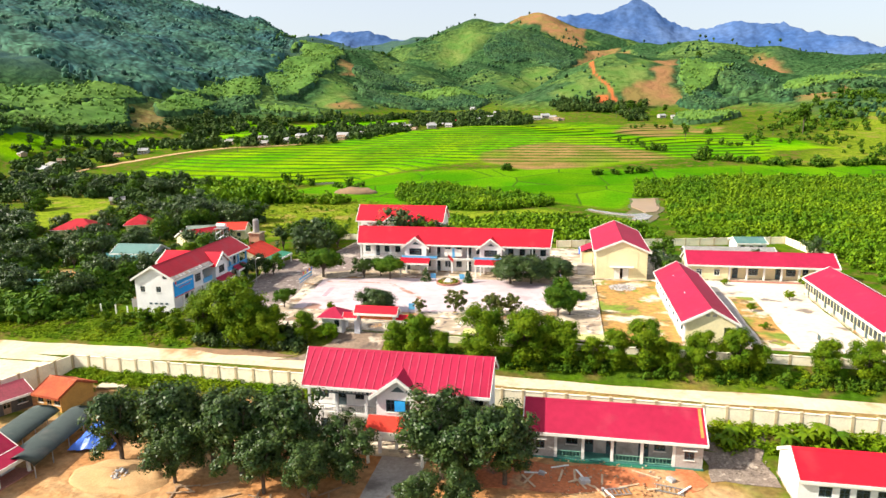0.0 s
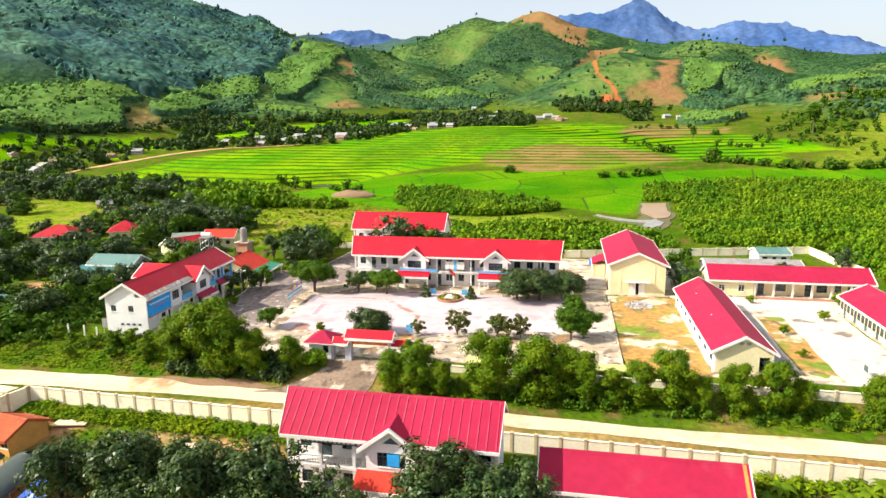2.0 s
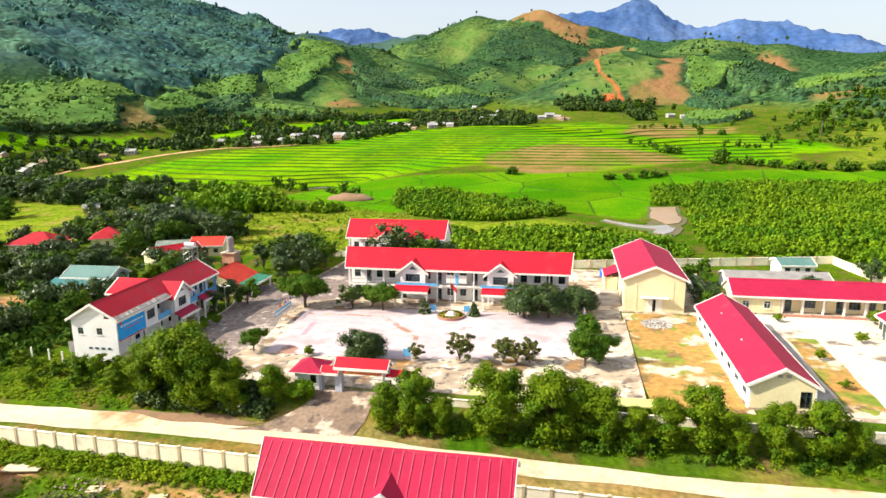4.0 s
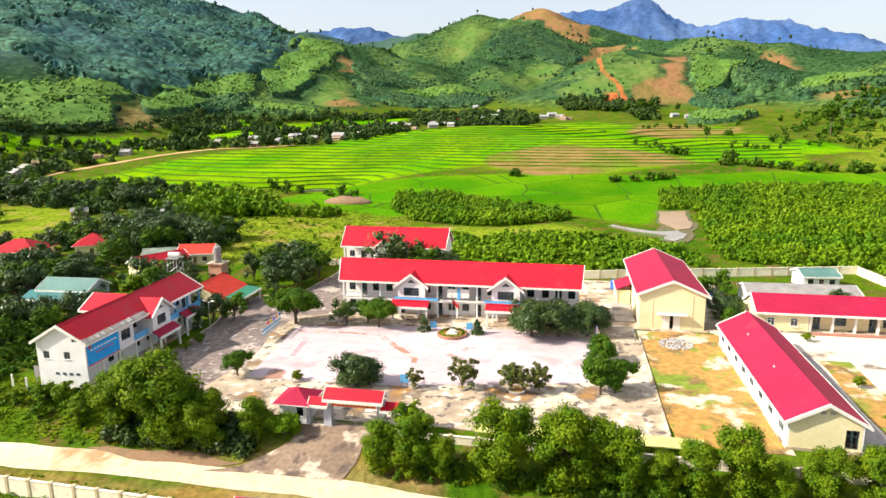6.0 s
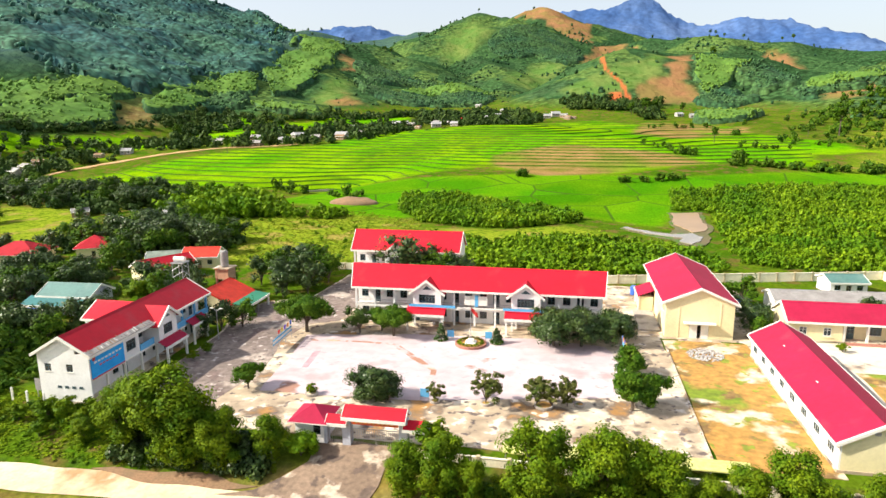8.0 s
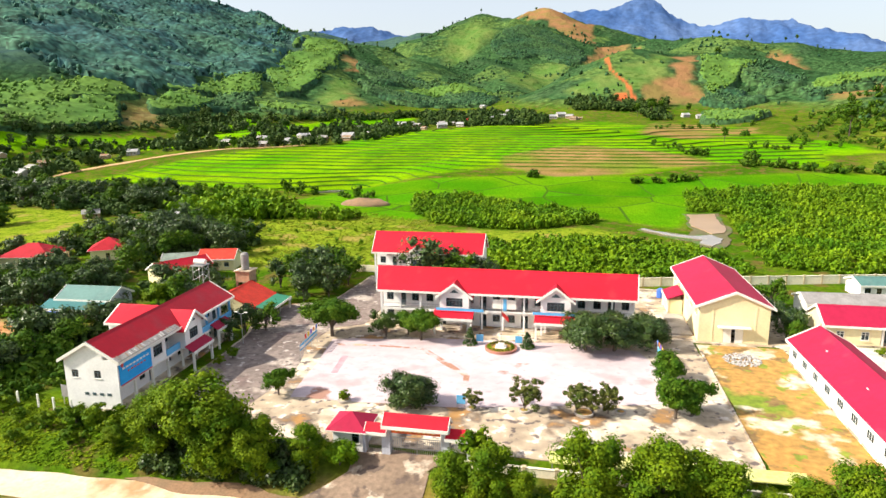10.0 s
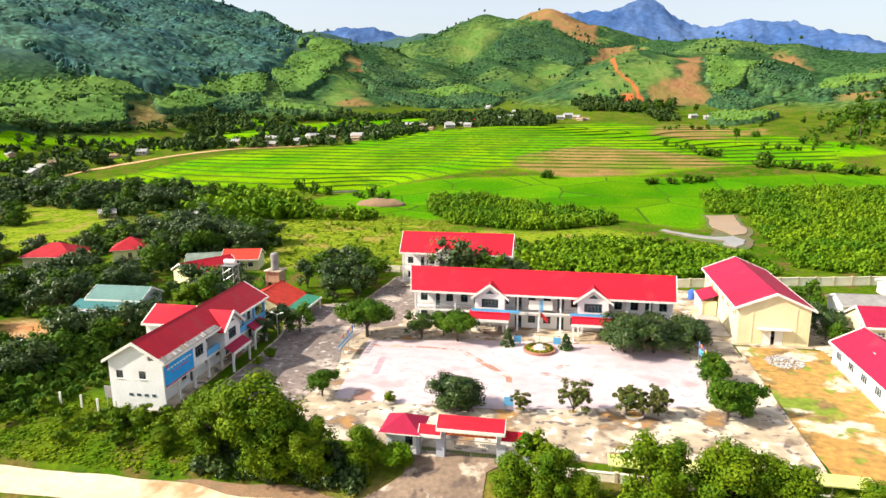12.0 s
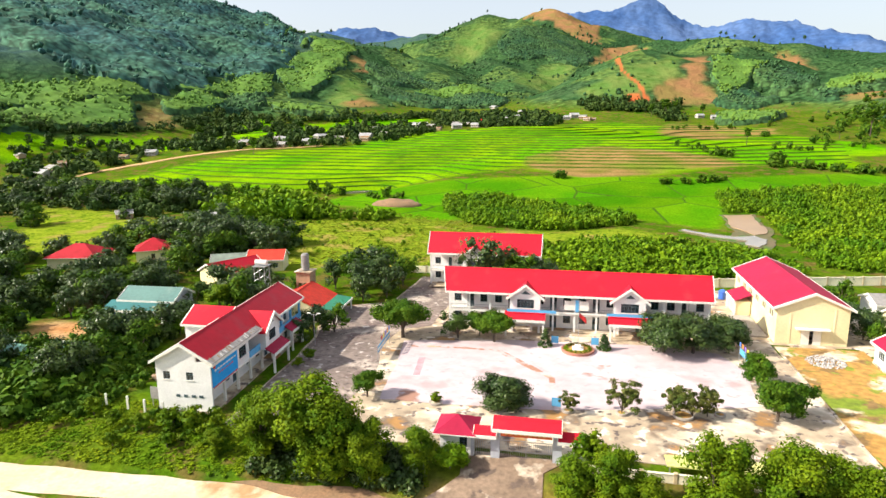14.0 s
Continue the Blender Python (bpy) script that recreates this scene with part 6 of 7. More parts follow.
spread_out("verge_weeds", "bright green weeds and tall grass along the road", GRASS_TUFT, np.concatenate([in_poly([(-100, 64.5), (-36, 65), (-36, 71), (-64, 74), (-64, 78), (-80, 78), (-100, 72)], 300, 21, (0.2, 0.6)), in_poly([(-18, 64), (60, 62.5), (60, 68.5), (-18, 69.6)], 380, 22, (0.3, 0.8)), in_poly([(-68, 49.5), (-64, 54), (-26, 52.8), (-27, 47.5), (-50, 48)], 190, 23, (0.25, 0.6)), in_poly([(24.5, 47), (60, 46), (60, 50.2), (24.5, 51.3)], 380, 24, (0.5, 1.3)), in_poly([(-70, 51.5), (-28, 51.2), (-28, 53.4), (-70, 54.5)], 620, 55, (0.45, 0.95)), in_poly([(-70, 55.9), (60, 51.9), (60, 54.0), (-20, 56.6), (-70, 58.4)], 260, 25, (0.2, 0.4)), in_poly([(-140, 64), (-100, 64), (-100, 72), (-80, 78), (-100, 79), (-140, 82)], 260, 30, (0.25, 0.7))]), WEED, 26, "grass", tall=(0.35, 0.75))
vt = [(tree("village_tree", "dark green broadleaf tree among the village houses", 7.5, 3.6, m_, 60 + k, 0.2, 26, 52, 0.27, 7, 0.1, 0.3, r=1.45, group="village trees"), 7.5) for k, m_ in enumerate((LEAF_DARK, LEAF_MID, LEAF_DARK))]
spots = [tuple(p) for p in np.concatenate([in_poly(WEST_A, 62, 11, (5.0, 7.5), clear), in_poly(WEST_B, 84, 12, (6, 9), clear), in_poly(WEST_C, 50, 13, (6, 9.5), clear), in_poly(WEST_D, 60, 14, (6, 10), clear)])]
spots += [(-65, 134, 8.0), (-61, 138, 8.6), (-69, 141, 8.5), (-63.5, 129, 6.4), (-59.5, 133, 6.6), (-63, 147, 8.5), (-66, 150, 8), (-71, 146, 8), (-58.5, 143, 7.6), (-73, 138, 7), (-65.6, 107.4, 5.8), (-62.6, 109.6, 5.4), (-66.5, 103.4, 4.6), (-38.5, 139.5, 13.0), (-32, 139, 10.2), (-28, 138, 9.4), (-96, 113.5, 5.0), (-96.5, 119, 4.6), (-92, 110, 5.0), (28.6, 121, 5.2), (29.5, 117, 5.0), (31.0, 124, 4.6), (29, 128, 5.0), (31, 139, 6.5), (51.5, 131, 5), (-75, 113, 6), (-90, 104, 5.5), (-82, 118, 6.5), (69, 146, 6), (-78, 131, 6)]
plant_out(vt, [(float(a), float(b), float(c)) for a, b, c in spots], seed=9)
plant_out([(tree("field_tree", "tall lone tree with a thin pale trunk in the fields", 22.0, 6.0, LEAF_MID, 80 + k, 0.35, 40, 40, 0.5, 6, 0.45, 0.5, r=1.2, group="lone field trees"), 22.0) for k in range(2)], [(176, 490, 24), (84, 430, 11), (201, 1048, 22), (464, 1567, 16), (320, 1640, 14), (150, 470, 9), (-694, 1519, 12), (-600, 1460, 13), (-361, 1304, 16), (-375, 1312, 13), (-230, 405, 12), (-315, 480, 16), (-554, 1425, 13), (-491, 1392, 10), (-640, 1476, 12), (-668, 1495, 10), (-407, 1340, 9), (308, 1640, 14), (335, 1622, 12), (372, 1602, 13), (445, 1578, 12), (500, 1548, 10), (160, 1018, 9), (-255, 1822, 13), (-130, 2240, 15), (57, 693, 15), (71, 695, 19), (80, 698, 17), (108, 704, 13)], seed=3)
plant_out([(tree("lime_green_tree", "young lime green tree beside a house", 6.0, 2.4, LEAF_LIGHT, 77, 0.12, 40, 60, 0.24, 5, 0.1, 0.8, r=1.3), 6.0)], [(-89.5, 117, 6.2)], seed=1)


def canopy_sheet(polys, cell, tall, seed, rugged, ragged):
    """The rough roof of dense woods over plan outlines, falling to the ground at the edges: vertices, roof faces and edge faces."""
    rng = np.random.default_rng(seed)
    vs, top, rim, n = [], [], [], 0
    for poly in polys:
        q = np.array(poly)
        lo, hi = q.min(0) - 2 * cell, q.max(0) + 2 * cell
        xs, ys = np.arange(lo[0], hi[0], cell), np.arange(lo[1], hi[1], cell)
        X, Y = np.meshgrid(xs, ys)
        X, Y = X + rng.uniform(-0.38, 0.38, X.shape) * cell, Y + rng.uniform(-0.38, 0.38, X.shape) * cell
        d = inside(X, Y, poly) + ragged * fbm(X, Y, cell * 9, seed, 3)
        crown = tall * (1 + 0.3 * fbm(X, Y, cell * 6, seed + 3, 2)) + rugged * rng.uniform(-1, 1, X.shape)
        Z = height(X, Y) + np.where(d > 0, crown, -7.0)
        k = np.arange(X.size).reshape(X.shape) + n
        f = np.stack([k[:-1, :-1], k[:-1, 1:], k[1:, 1:], k[1:, :-1]], -1).reshape(-1, 4)
        m = (d > 0).ravel()
        c = m[f - n].sum(1)
        top.append(f[c == 4])
        rim.append(f[(c > 0) & (c < 4)])
        vs.append(np.stack([X, Y, Z], -1).reshape(-1, 3))
        n += X.size
    return np.concatenate(vs), np.concatenate(top), np.concatenate(rim)


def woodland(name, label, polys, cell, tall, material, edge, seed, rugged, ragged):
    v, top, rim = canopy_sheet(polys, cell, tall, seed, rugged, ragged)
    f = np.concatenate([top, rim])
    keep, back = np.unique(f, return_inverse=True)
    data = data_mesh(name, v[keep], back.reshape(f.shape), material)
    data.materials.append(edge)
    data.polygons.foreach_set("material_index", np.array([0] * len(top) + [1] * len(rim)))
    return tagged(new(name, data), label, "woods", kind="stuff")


woodland("mountain_forest", "dark green forest, blued for haze, over the steep mountain", [FOREST], 5.0, 8.0, WOODS, WOODS, 31, 3.0, 40)
# Darker canopy colour on the edge faces stands in for their shade.
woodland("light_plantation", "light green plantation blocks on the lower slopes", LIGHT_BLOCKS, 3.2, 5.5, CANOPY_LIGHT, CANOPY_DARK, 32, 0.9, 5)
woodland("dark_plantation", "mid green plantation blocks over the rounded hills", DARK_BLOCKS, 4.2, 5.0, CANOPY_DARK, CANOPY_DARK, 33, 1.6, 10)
rngw = np.random.default_rng(4)
ICOS = [ico_base(np.random.default_rng(k), 0.32) for k in range(6)]
emergent = in_poly(FOREST, 4500, 45, (1.6, 3.6), lambda x, y: fbm(x, y, 120, 67, 3) > -0.6)
emergent = emergent[np.hypot(emergent[:, 0], emergent[:, 1]) < 1750]
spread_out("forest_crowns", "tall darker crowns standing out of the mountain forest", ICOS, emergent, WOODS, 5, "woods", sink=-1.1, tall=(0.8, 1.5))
for blocks, n_, mt, lab, sd in ((LIGHT_BLOCKS, 7500, CANOPY, "rows of rounded light green crowns in the hill plantations", 91), (DARK_BLOCKS, 4500, HILL_CROWN, "rounded mid green crowns over the hill plantations", 92)):
    area = [abs(sum(a[0] * b[1] - b[0] * a[1] for a, b in zip(p, p[1:] + p[:1]))) for p in blocks]
    crowns_ = np.concatenate([in_poly(p, max(8, int(n_ * a / sum(area))), sd + i, (0.9, 1.7)) for i, (p, a) in enumerate(zip(blocks, area))])
    spread_out("plantation_crowns", lab, ICOS, crowns_, mt, sd, "woods", sink=-2.6, tall=(0.7, 1.25))
az = rngw.uniform(-0.7, 0.75, 30000)
rr = 560 * np.exp(rngw.uniform(0, 1.35, 30000))
wx, wy = rr * np.sin(az), rr * np.cos(az)
up = height(wx, wy) - np.interp(wy, VALLEY_Y, VALLEY_Z)
ok = (up > 5) & (inside(wx, wy, FOREST) < 0) & (inside(wx, wy, BARE_EAST) < 0) & ((fbm(wx, wy, 90, 63, 3) > 0.5) | (rngw.random(30000) < 0.05))
pts = np.column_stack([wx, wy, (0.7 + 1.9 * rngw.random(30000) ** 2) * (0.75 + rr / 2600)])[ok][:4200]
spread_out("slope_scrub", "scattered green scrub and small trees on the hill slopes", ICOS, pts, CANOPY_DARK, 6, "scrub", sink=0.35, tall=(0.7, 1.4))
FARS = [(-335, 340, 3), (-345, 359, 0), (-392, 383, 0), (-351, 375, 1), (-313, 414, 3), (-326, 402, 1), (-249, 484, 0), (-219, 494, 3), (-205, 584, 3), (-174, 476, 3), (-170, 510, 1), (-169, 618, 3), (-160, 616, 0), (-269, 467, 0), (-231, 451, 0), (-216, 465, 3), (-304, 470, 1), (-121, 626, 0), (-113, 651, 2), (-79, 689, 3), (-242, 479, 3), (-216, 493, 3), (-171, 465, 1), (-167, 502, 0), (-162, 623, 3), (-126, 600, 3), (-111, 630, 1), (-78, 690, 0), (-27, 691, 3), (-6, 681, 1), (-193, 470, 0), (-78, 754, 3), (-122, 860, 3), (-110, 610, 3), (-88, 668, 3), (-64, 640, 3), (-74, 655, 0), (-19, 705, 3), (-10, 694, 0), (0, 684, 1), (103, 691, 3), (-130, 931, 3), (-131, 628, 0), (114, 674, 3), (-292, 308, 3), (-140, 586, 1), (-152, 609, 0), (-103, 643, 3), (-191, 554, 0), (-186, 216, 0), (-152, 196, 3), (-141, 208, 3), (-158, 247, 1), (-226, 250, 0), (-235, 252, 0)]


def off_houses(x, y):
    ok = np.ones(x.shape, bool)
    for a, b, k in FARS:
        ok &= np.hypot(x - a * 0.99, y - b + 4) > 6.5
    return ok


BELTS = [([(-411, 396), (-398, 408), (-378, 450), (-360, 471), (-302, 412), (-311, 364), (-310, 312), (-337, 319)], 80), ([(-357, 459), (-352, 525), (-269, 477), (-267, 567), (-209, 597), (-165, 667), (-134, 597), (-135, 462), (-195, 430), (-237, 437), (-268, 428), (-296, 414)], 210), ([(-384, 547), (-372, 607), (-335, 621), (-287, 625), (-280, 590), (-324, 557), (-343, 533)], 120),
    ([(-170, 702), (-152, 732), (-50, 730), (-50, 640), (-60, 620), (-137, 612)], 200), ([(-22, 766), (12, 766), (58, 750), (95, 765), (83, 693), (55, 719), (-6, 731)], 110), ([(66, 723), (81, 722), (82, 657), (64, 660)], 24), ([(-158, 662), (-120, 740), (-52, 725), (-24, 689), (-48, 600), (-92, 580), (-130, 610)], 130), ([(-490, 396), (-425, 401), (-391, 482), (-368, 526), (-380, 532), (-419, 450), (-492, 412)], 110), ([(-299, 633), (-191, 710), (-139, 730), (-149, 763), (-277, 693)], 120)]
TREELETS = [bush_base(70 + k, 7, 10, 0.31) for k in range(4)]
spread_out("village_tree_belts", "dark tree belts around the houses along the valley road", TREELETS, np.concatenate([in_poly(b, int(n_ * 1.5), 120 + k, (1.8, 5.0), off_houses) for k, (b, n_) in enumerate(BELTS)]), LEAF_BELT, 16, "tree belt", tall=(0.75, 1.25))
lines = []
for (ax, ay), (bx_, by_), w, n, s in (((22, 314), (50, 324), 3, 18, 1.8), ((40, 394), (62, 376), 4, 20, 1.8), ((74, 357), (112, 347), 4, 26, 2.0), ((112, 347), (189, 364), 5, 46, 2.4), ((59, 584), (147, 585), 6, 14, 2.2), ((-147, 296), (-94, 273), 4, 20, 2.0), ((98, 415), (120, 414), 5, 12, 1.8), ((146, 436), (183, 460), 24, 30, 2.2), ((188, 397), (260, 434), 30, 46, 2.2), ((165, 516), (283, 617), 40, 70, 3), ((197, 598), (330, 700), 40, 70, 3.4), ((106, 490), (112, 484), 3, 4, 2.4), ((132, 458), (136, 455), 3, 4, 2.2), ((-27, 324), (-25, 322), 2, 4, 2.2), ((86, 373), (80, 370), 3, 5, 2.2)):
    t = rngw.random(n)
    lines.append(np.column_stack([ax + t * (bx_ - ax) + rngw.normal(0, w / 2, n), ay + t * (by_ - ay) + rngw.normal(0, w / 2, n), rngw.uniform(0.6, 1.3, n) * s]))
spread_out("field_hedges", "green hedges and bushes between the rice fields", BUSHES, np.concatenate(lines), LEAF_MID, 6, "hedge", tall=(0.8, 1.5))


def field_bunds(polys, cell=3.0, step=1.25):
    """Low grassy banks along the terrace edges, following the contours."""
    vs = []
    for poly in polys:
        q = np.array(poly)
        lo, hi = q.min(0), q.max(0)
        X, Y = np.meshgrid(np.arange(lo[0], hi[0], cell), np.arange(lo[1], hi[1], cell))
        U = height(X, Y) / step + 0.1
        ok = inside(X, Y, poly) > -2
        for i, j in zip(*np.nonzero(ok[:-1, :-1] & ok[1:, 1:])):
            corner = [(X[a, b], Y[a, b], U[a, b]) for a, b in ((i, j), (i, j + 1), (i + 1, j + 1), (i + 1, j))]
            us = [c[2] for c in corner]
            for k in range(math.ceil(min(us)), math.floor(max(us)) + 1):
                cut = []
                for (ax, ay, au), (bx_, by_, bu) in zip(corner, corner[1:] + corner[:1]):
                    if (au < k) != (bu < k):
                        s = (k - au) / (bu - au)
                        cut.append((ax + s * (bx_ - ax), ay + s * (by_ - ay)))
                if len(cut) == 2:
                    (x0, y0), (x1, y1) = sorted(cut)
                    z = (k - 0.1) * step
                    vs += [(x0, y0 - 0.35, z - 0.5), (x1, y1 - 0.35, z - 0.5), (x1, y1, z + 0.32), (x0, y0, z + 0.32), (x1, y1 + 0.5, z + 0.05), (x0, y0 + 0.5, z + 0.05)]
    v = np.array(vs)
    k = np.arange(len(v) // 6)[:, None] * 6
    f = np.concatenate([k + [0, 1, 2, 3], k + [3, 2, 4, 5]])
    tagged(new("field_bunds", data_mesh("field_bunds", v, f, BUND)), "dark grassy banks between the terraced fields", "field bank", kind="stuff")


field_bunds([RICE_MID, RICE_FAR, BROWN_B])


# ---- village houses ----
def small_house(name, label, w, d, h, r, roof_mat, wall_mat, group="village houses", trim=None):
    ob = thing(name, label, "house", group=group)
    bm = wall_with(bmesh.new(), -w / 2, w / 2, -0.5, h, -d / 2, -d / 2 + 0.2, [(-0.5, 0.5, 0, 2.1), (w * 0.22, w * 0.22 + 1.2, 1, 2.1), (-w * 0.22 - 1.2, -w * 0.22, 1, 2.1)])
    part("front_wall", bm, wall_mat, ob)
    part("back_wall", boxed(-w / 2, d / 2 - 0.2, -0.5, w / 2, d / 2, h), wall_mat, ob)
    for sg in (-1, 1):
        a, b = sorted((sg * w / 2, sg * (w / 2 - 0.2)))
        part("end_wall", prism(bmesh.new(), [(-d / 2 + 0.202, -0.5), (d / 2 - 0.202, -0.5), (d / 2 - 0.202, h), (0, h + r - 0.1), (-d / 2 + 0.202, h)], a, b), wall_mat, ob)
    window(ob, (-0.5, 0.5, 0, 2.1), -d / 2, Matrix.Identity(4), "door", TIMBER)
    for u in (w * 0.22, -w * 0.22 - 1.2):
        window(ob, (u, u + 1.2, 1, 2.1), -d / 2, Matrix.Identity(4))
    gable_roof(ob, w, d, h - 0.12, h + r, 0.5, 0.35, roof_mat, Matrix.Identity(4), verge=0.12, thick=0.09, trim=trim)
    return ob


def put(ob, x, y, rot=0.0, z=None, s=1.0, first=[]):
    m = pose(x, y, zg(x, y) if z is None else z, 0, 0, rot) @ Matrix.Diagonal((s, s, s, 1))
    if ob.name in first:
        return copy_thing(ob, m)
    first.append(ob.name)
    ob.matrix_world = m
    return ob


def hip_house(name, label, w, d, h, r, roof_mat, wall_mat, group="village houses"):
    """A small house under a hipped roof."""
    ob = thing(name, label, "house", group=group)
    part("front_wall", wall_with(bmesh.new(), -w / 2, w / 2, -0.5, h, -d / 2, -d / 2 + 0.2, [(-0.5, 0.5, 0, 2.1), (w * 0.22, w * 0.22 + 1.2, 1, 2.1)]), wall_mat, ob)
    part("back_wall", boxed(-w / 2, d / 2 - 0.2, -0.5, w / 2, d / 2, h), wall_mat, ob)
    for sg in (-1, 1):
        a, b = sorted((sg * w / 2, sg * (w / 2 - 0.2)))
        part("end_wall", boxed(a, -d / 2 + 0.202, -0.5, b, d / 2 - 0.202, h), wall_mat, ob)
    window(ob, (-0.5, 0.5, 0, 2.1), -d / 2, Matrix.Identity(4), "door", TIMBER)
    window(ob, (w * 0.22, w * 0.22 + 1.2, 1, 2.1), -d / 2, Matrix.Identity(4))
    hip_roof(ob, w / 2 + 0.7, d / 2 + 0.7, h + 0.13, h + r, roof_mat)
    return ob


put(hip_house("village_house", "low village house with dark red hipped roof among trees", 12.5, 10, 2.9, 3.0, DEEP_RED, CREAM), -149, 150, 12)
put(hip_house("village_house", "village house with dark red hipped roof half hidden by trees", 8.5, 8.5, 2.9, 3.0, DEEP_RED, CREAM), -134.5, 160.5, 30)
put(small_house("village_house", "cream village house with red roof", 12.5, 8, 3.0, 2.0, DARKRED, CREAM), -100.2, 141.5, 58)
put(small_house("village_house", "cream house with orange red tiled roof", 9, 7, 3.0, 1.8, TILE_RED, CREAM), -97.5, 154.5, 14)
put(small_house("village_house", "long house with weathered grey green roof beside the tiled house", 9, 6, 2.7, 1.3, OLD_SHEET, RENDER), -106.5, 152.0, 24)
teal = put(small_house("teal_roofed_house", "white house with a weathered teal metal roof", 11.4, 6.5, 4.0, 1.7, TEAL, RENDER_LIGHT, ""), -101.0, 113.6, 2)
canopy(teal, -7.4, 5.2, -6.4, -3.26, 2.7, 3.75, TEAL_DEEP, "lean_to_roof")
annex = put(small_house("dining_annexe", "low annexe with orange red gable roof and green awning", 9.6, 9.6, 2.9, 2.4, TILE_RED, CREAM, "", TILE_RED), -72.6, 119.0, 91)
awning = canopy(annex, -4.6, 4.9, -8.6, -5.32, 2.3, 2.78, TEAL_GREEN, "green_awning")
for xx in (-4.3, 0.0, 4.6):
    part("post", boxed(xx - 0.07, -8.4, -0.2, xx + 0.07, -8.26, 2.32), STEEL, awning)
put(small_house("grey_shed", "long low shed with grey fibre cement roof", 21, 6.5, 2.6, 1.2, GREYROOF, WHITE, ""), 46.6, 138.5, 2)
put(small_house("turquoise_house", "small white house with a turquoise roof by the wall", 7.5, 6, 2.8, 1.0, TEAL, WHITE, ""), 55, 153.5, 5)
put(small_house("orange_shed", "ochre board shed with an orange red roof", 4.8, 5.4, 2.4, 1.4, RUST, ORANGE_SHED, "", RUST), -65.6, 46.2, -10)
put(small_house("dark_hut", "low dark grey hut with faded red roof", 6.5, 5.5, 2.3, 1.1, FADED_RED, DARKIN, ""), -73.6, 42.6, 66)
lodge = put(small_house("lane_lodge", "white lodge with dark red roof and columned porch beside the sheds", 12, 6, 3.0, 2.0, CRIMSON, WHITE, ""), -61.2, 23.2, 86)
porch = canopy(lodge, -6.3, 6.3, -5.4, -3.45, 2.2, 2.9, CRIMSON, "porch_roof")
for u in (-2.0, 2.0):
    part("post", boxed(u - 0.15, -5.3, 0, u + 0.15, -5.0, 2.22), TRIM, porch)
part("porch_floor", boxed(-6.3, -5.5, -0.3, 6.3, -3.02, 0.12), BRICK_STEP, lodge, "red brown tiled porch floor")
fars = [small_house("far_house", lab, 9, 6.5, 3.0, 1.8, rm, wm, "far village houses") for lab, rm, wm in (("far village house with pale metal roof", GREYROOF, TIMBER), ("far village house with brown tiled roof", BROWN_EARTH, TIMBER), ("far village house with red roof", RED, RENDER), ("far village house with pale metal roof", PALE_METAL, RENDER))]
random.seed(8)
for x, y, k in FARS:
    put(fars[k], x, y, random.uniform(-30, 40), s=random.uniform(0.7, 1.0))


# ---- court furniture ----
def ring_bed(x, y, r, h, label, inner_mat, name="planter_ring"):
    ob = thing(name, label, "planter", pose(x, y, 0.1))
    bm = bmesh.new()
    n = 20
    prof = ((r, 0), (r, h), (r - 0.22, h), (r - 0.22, 0))
    rings = [[bm.verts.new((p[0] * math.cos(2 * math.pi * i / n), p[0] * math.sin(2 * math.pi * i / n), p[1])) for p in prof] for i in range(n)]
    for i in range(n):
        a, b = rings[i], rings[(i + 1) % n]
        for k in range(3):
            bm.faces.new((a[k], b[k], b[k + 1], a[k + 1]))
    part("kerb", bm, BRICK_STEP if name == "flower_bed" else PATH_CONC, ob)
    bm = bmesh.new()
    c = bm.verts.new((0, 0, h * 0.95))
    rim = [bm.verts.new(((r - 0.23) * math.cos(2 * math.pi * i / n), (r - 0.23) * math.sin(2 * math.pi * i / n), h * 0.7)) for i in range(n)]
    for i in range(n):
        bm.faces.new((rim[i], rim[(i + 1) % n], c))
    part("soil", bm, inner_mat, ob)
    return ob


bed = ring_bed(-19.4, 107.4, 2.7, 0.4, "round flower bed with low brown brick kerb around the flagpole", YARD, "flower_bed")
rngf = np.random.default_rng(3)
aa = np.linspace(0, 2 * np.pi, 40)
v, f = leaves(rngf, np.column_stack([2.0 * np.cos(aa), 2.0 * np.sin(aa), np.full(40, 0.55)]), np.full(40, 0.3), 12, 0.14)
o = new("foliage", data_mesh("foliage", v, f, LEAF_LIGHT))
o.parent = bed
for x, y, r in ((-14.0, 85.1, 0.75), (-6.3, 85.8, 1.3), (-1.6, 86.8, 0.7), (-20.9, 84.6, 0.7), (-38.5, 84.0, 0.9)):
    ring_bed(x, y, r, 0.3, "round kerbed planter of grass around a young tree", YARD)
pole = thing("flagpole", "steel flagpole on a white stepped base with a small red flag", "flagpole", pose(-19.4, 107.4, 0.3))
part("base", box(boxed(-0.9, -0.9, 0, 0.9, 0.9, 0.3), -0.5, -0.5, 0.3, 0.5, 0.5, 0.75), TRIM, pole)
part("pole", tube(bmesh.new(), [(0, 0, 0.7), (0, 0, 8.5)], [0.06, 0.035], 8), STEEL, pole)
bm = bmesh.new()
rows = [[bm.verts.new((0.05 + 0.2 * i, 0.12 * math.sin(i * 0.9), z - 0.18 * i)) for i in range(7)] for z in (6.4, 5.6)]
for i in range(6):
    bm.faces.new((rows[1][i], rows[1][i + 1], rows[0][i + 1], rows[0][i]))
bmesh.ops.solidify(bm, geom=bm.faces[:], thickness=0.02)
part("flag", bm, CLEARRED, pole, "drooping red flag")


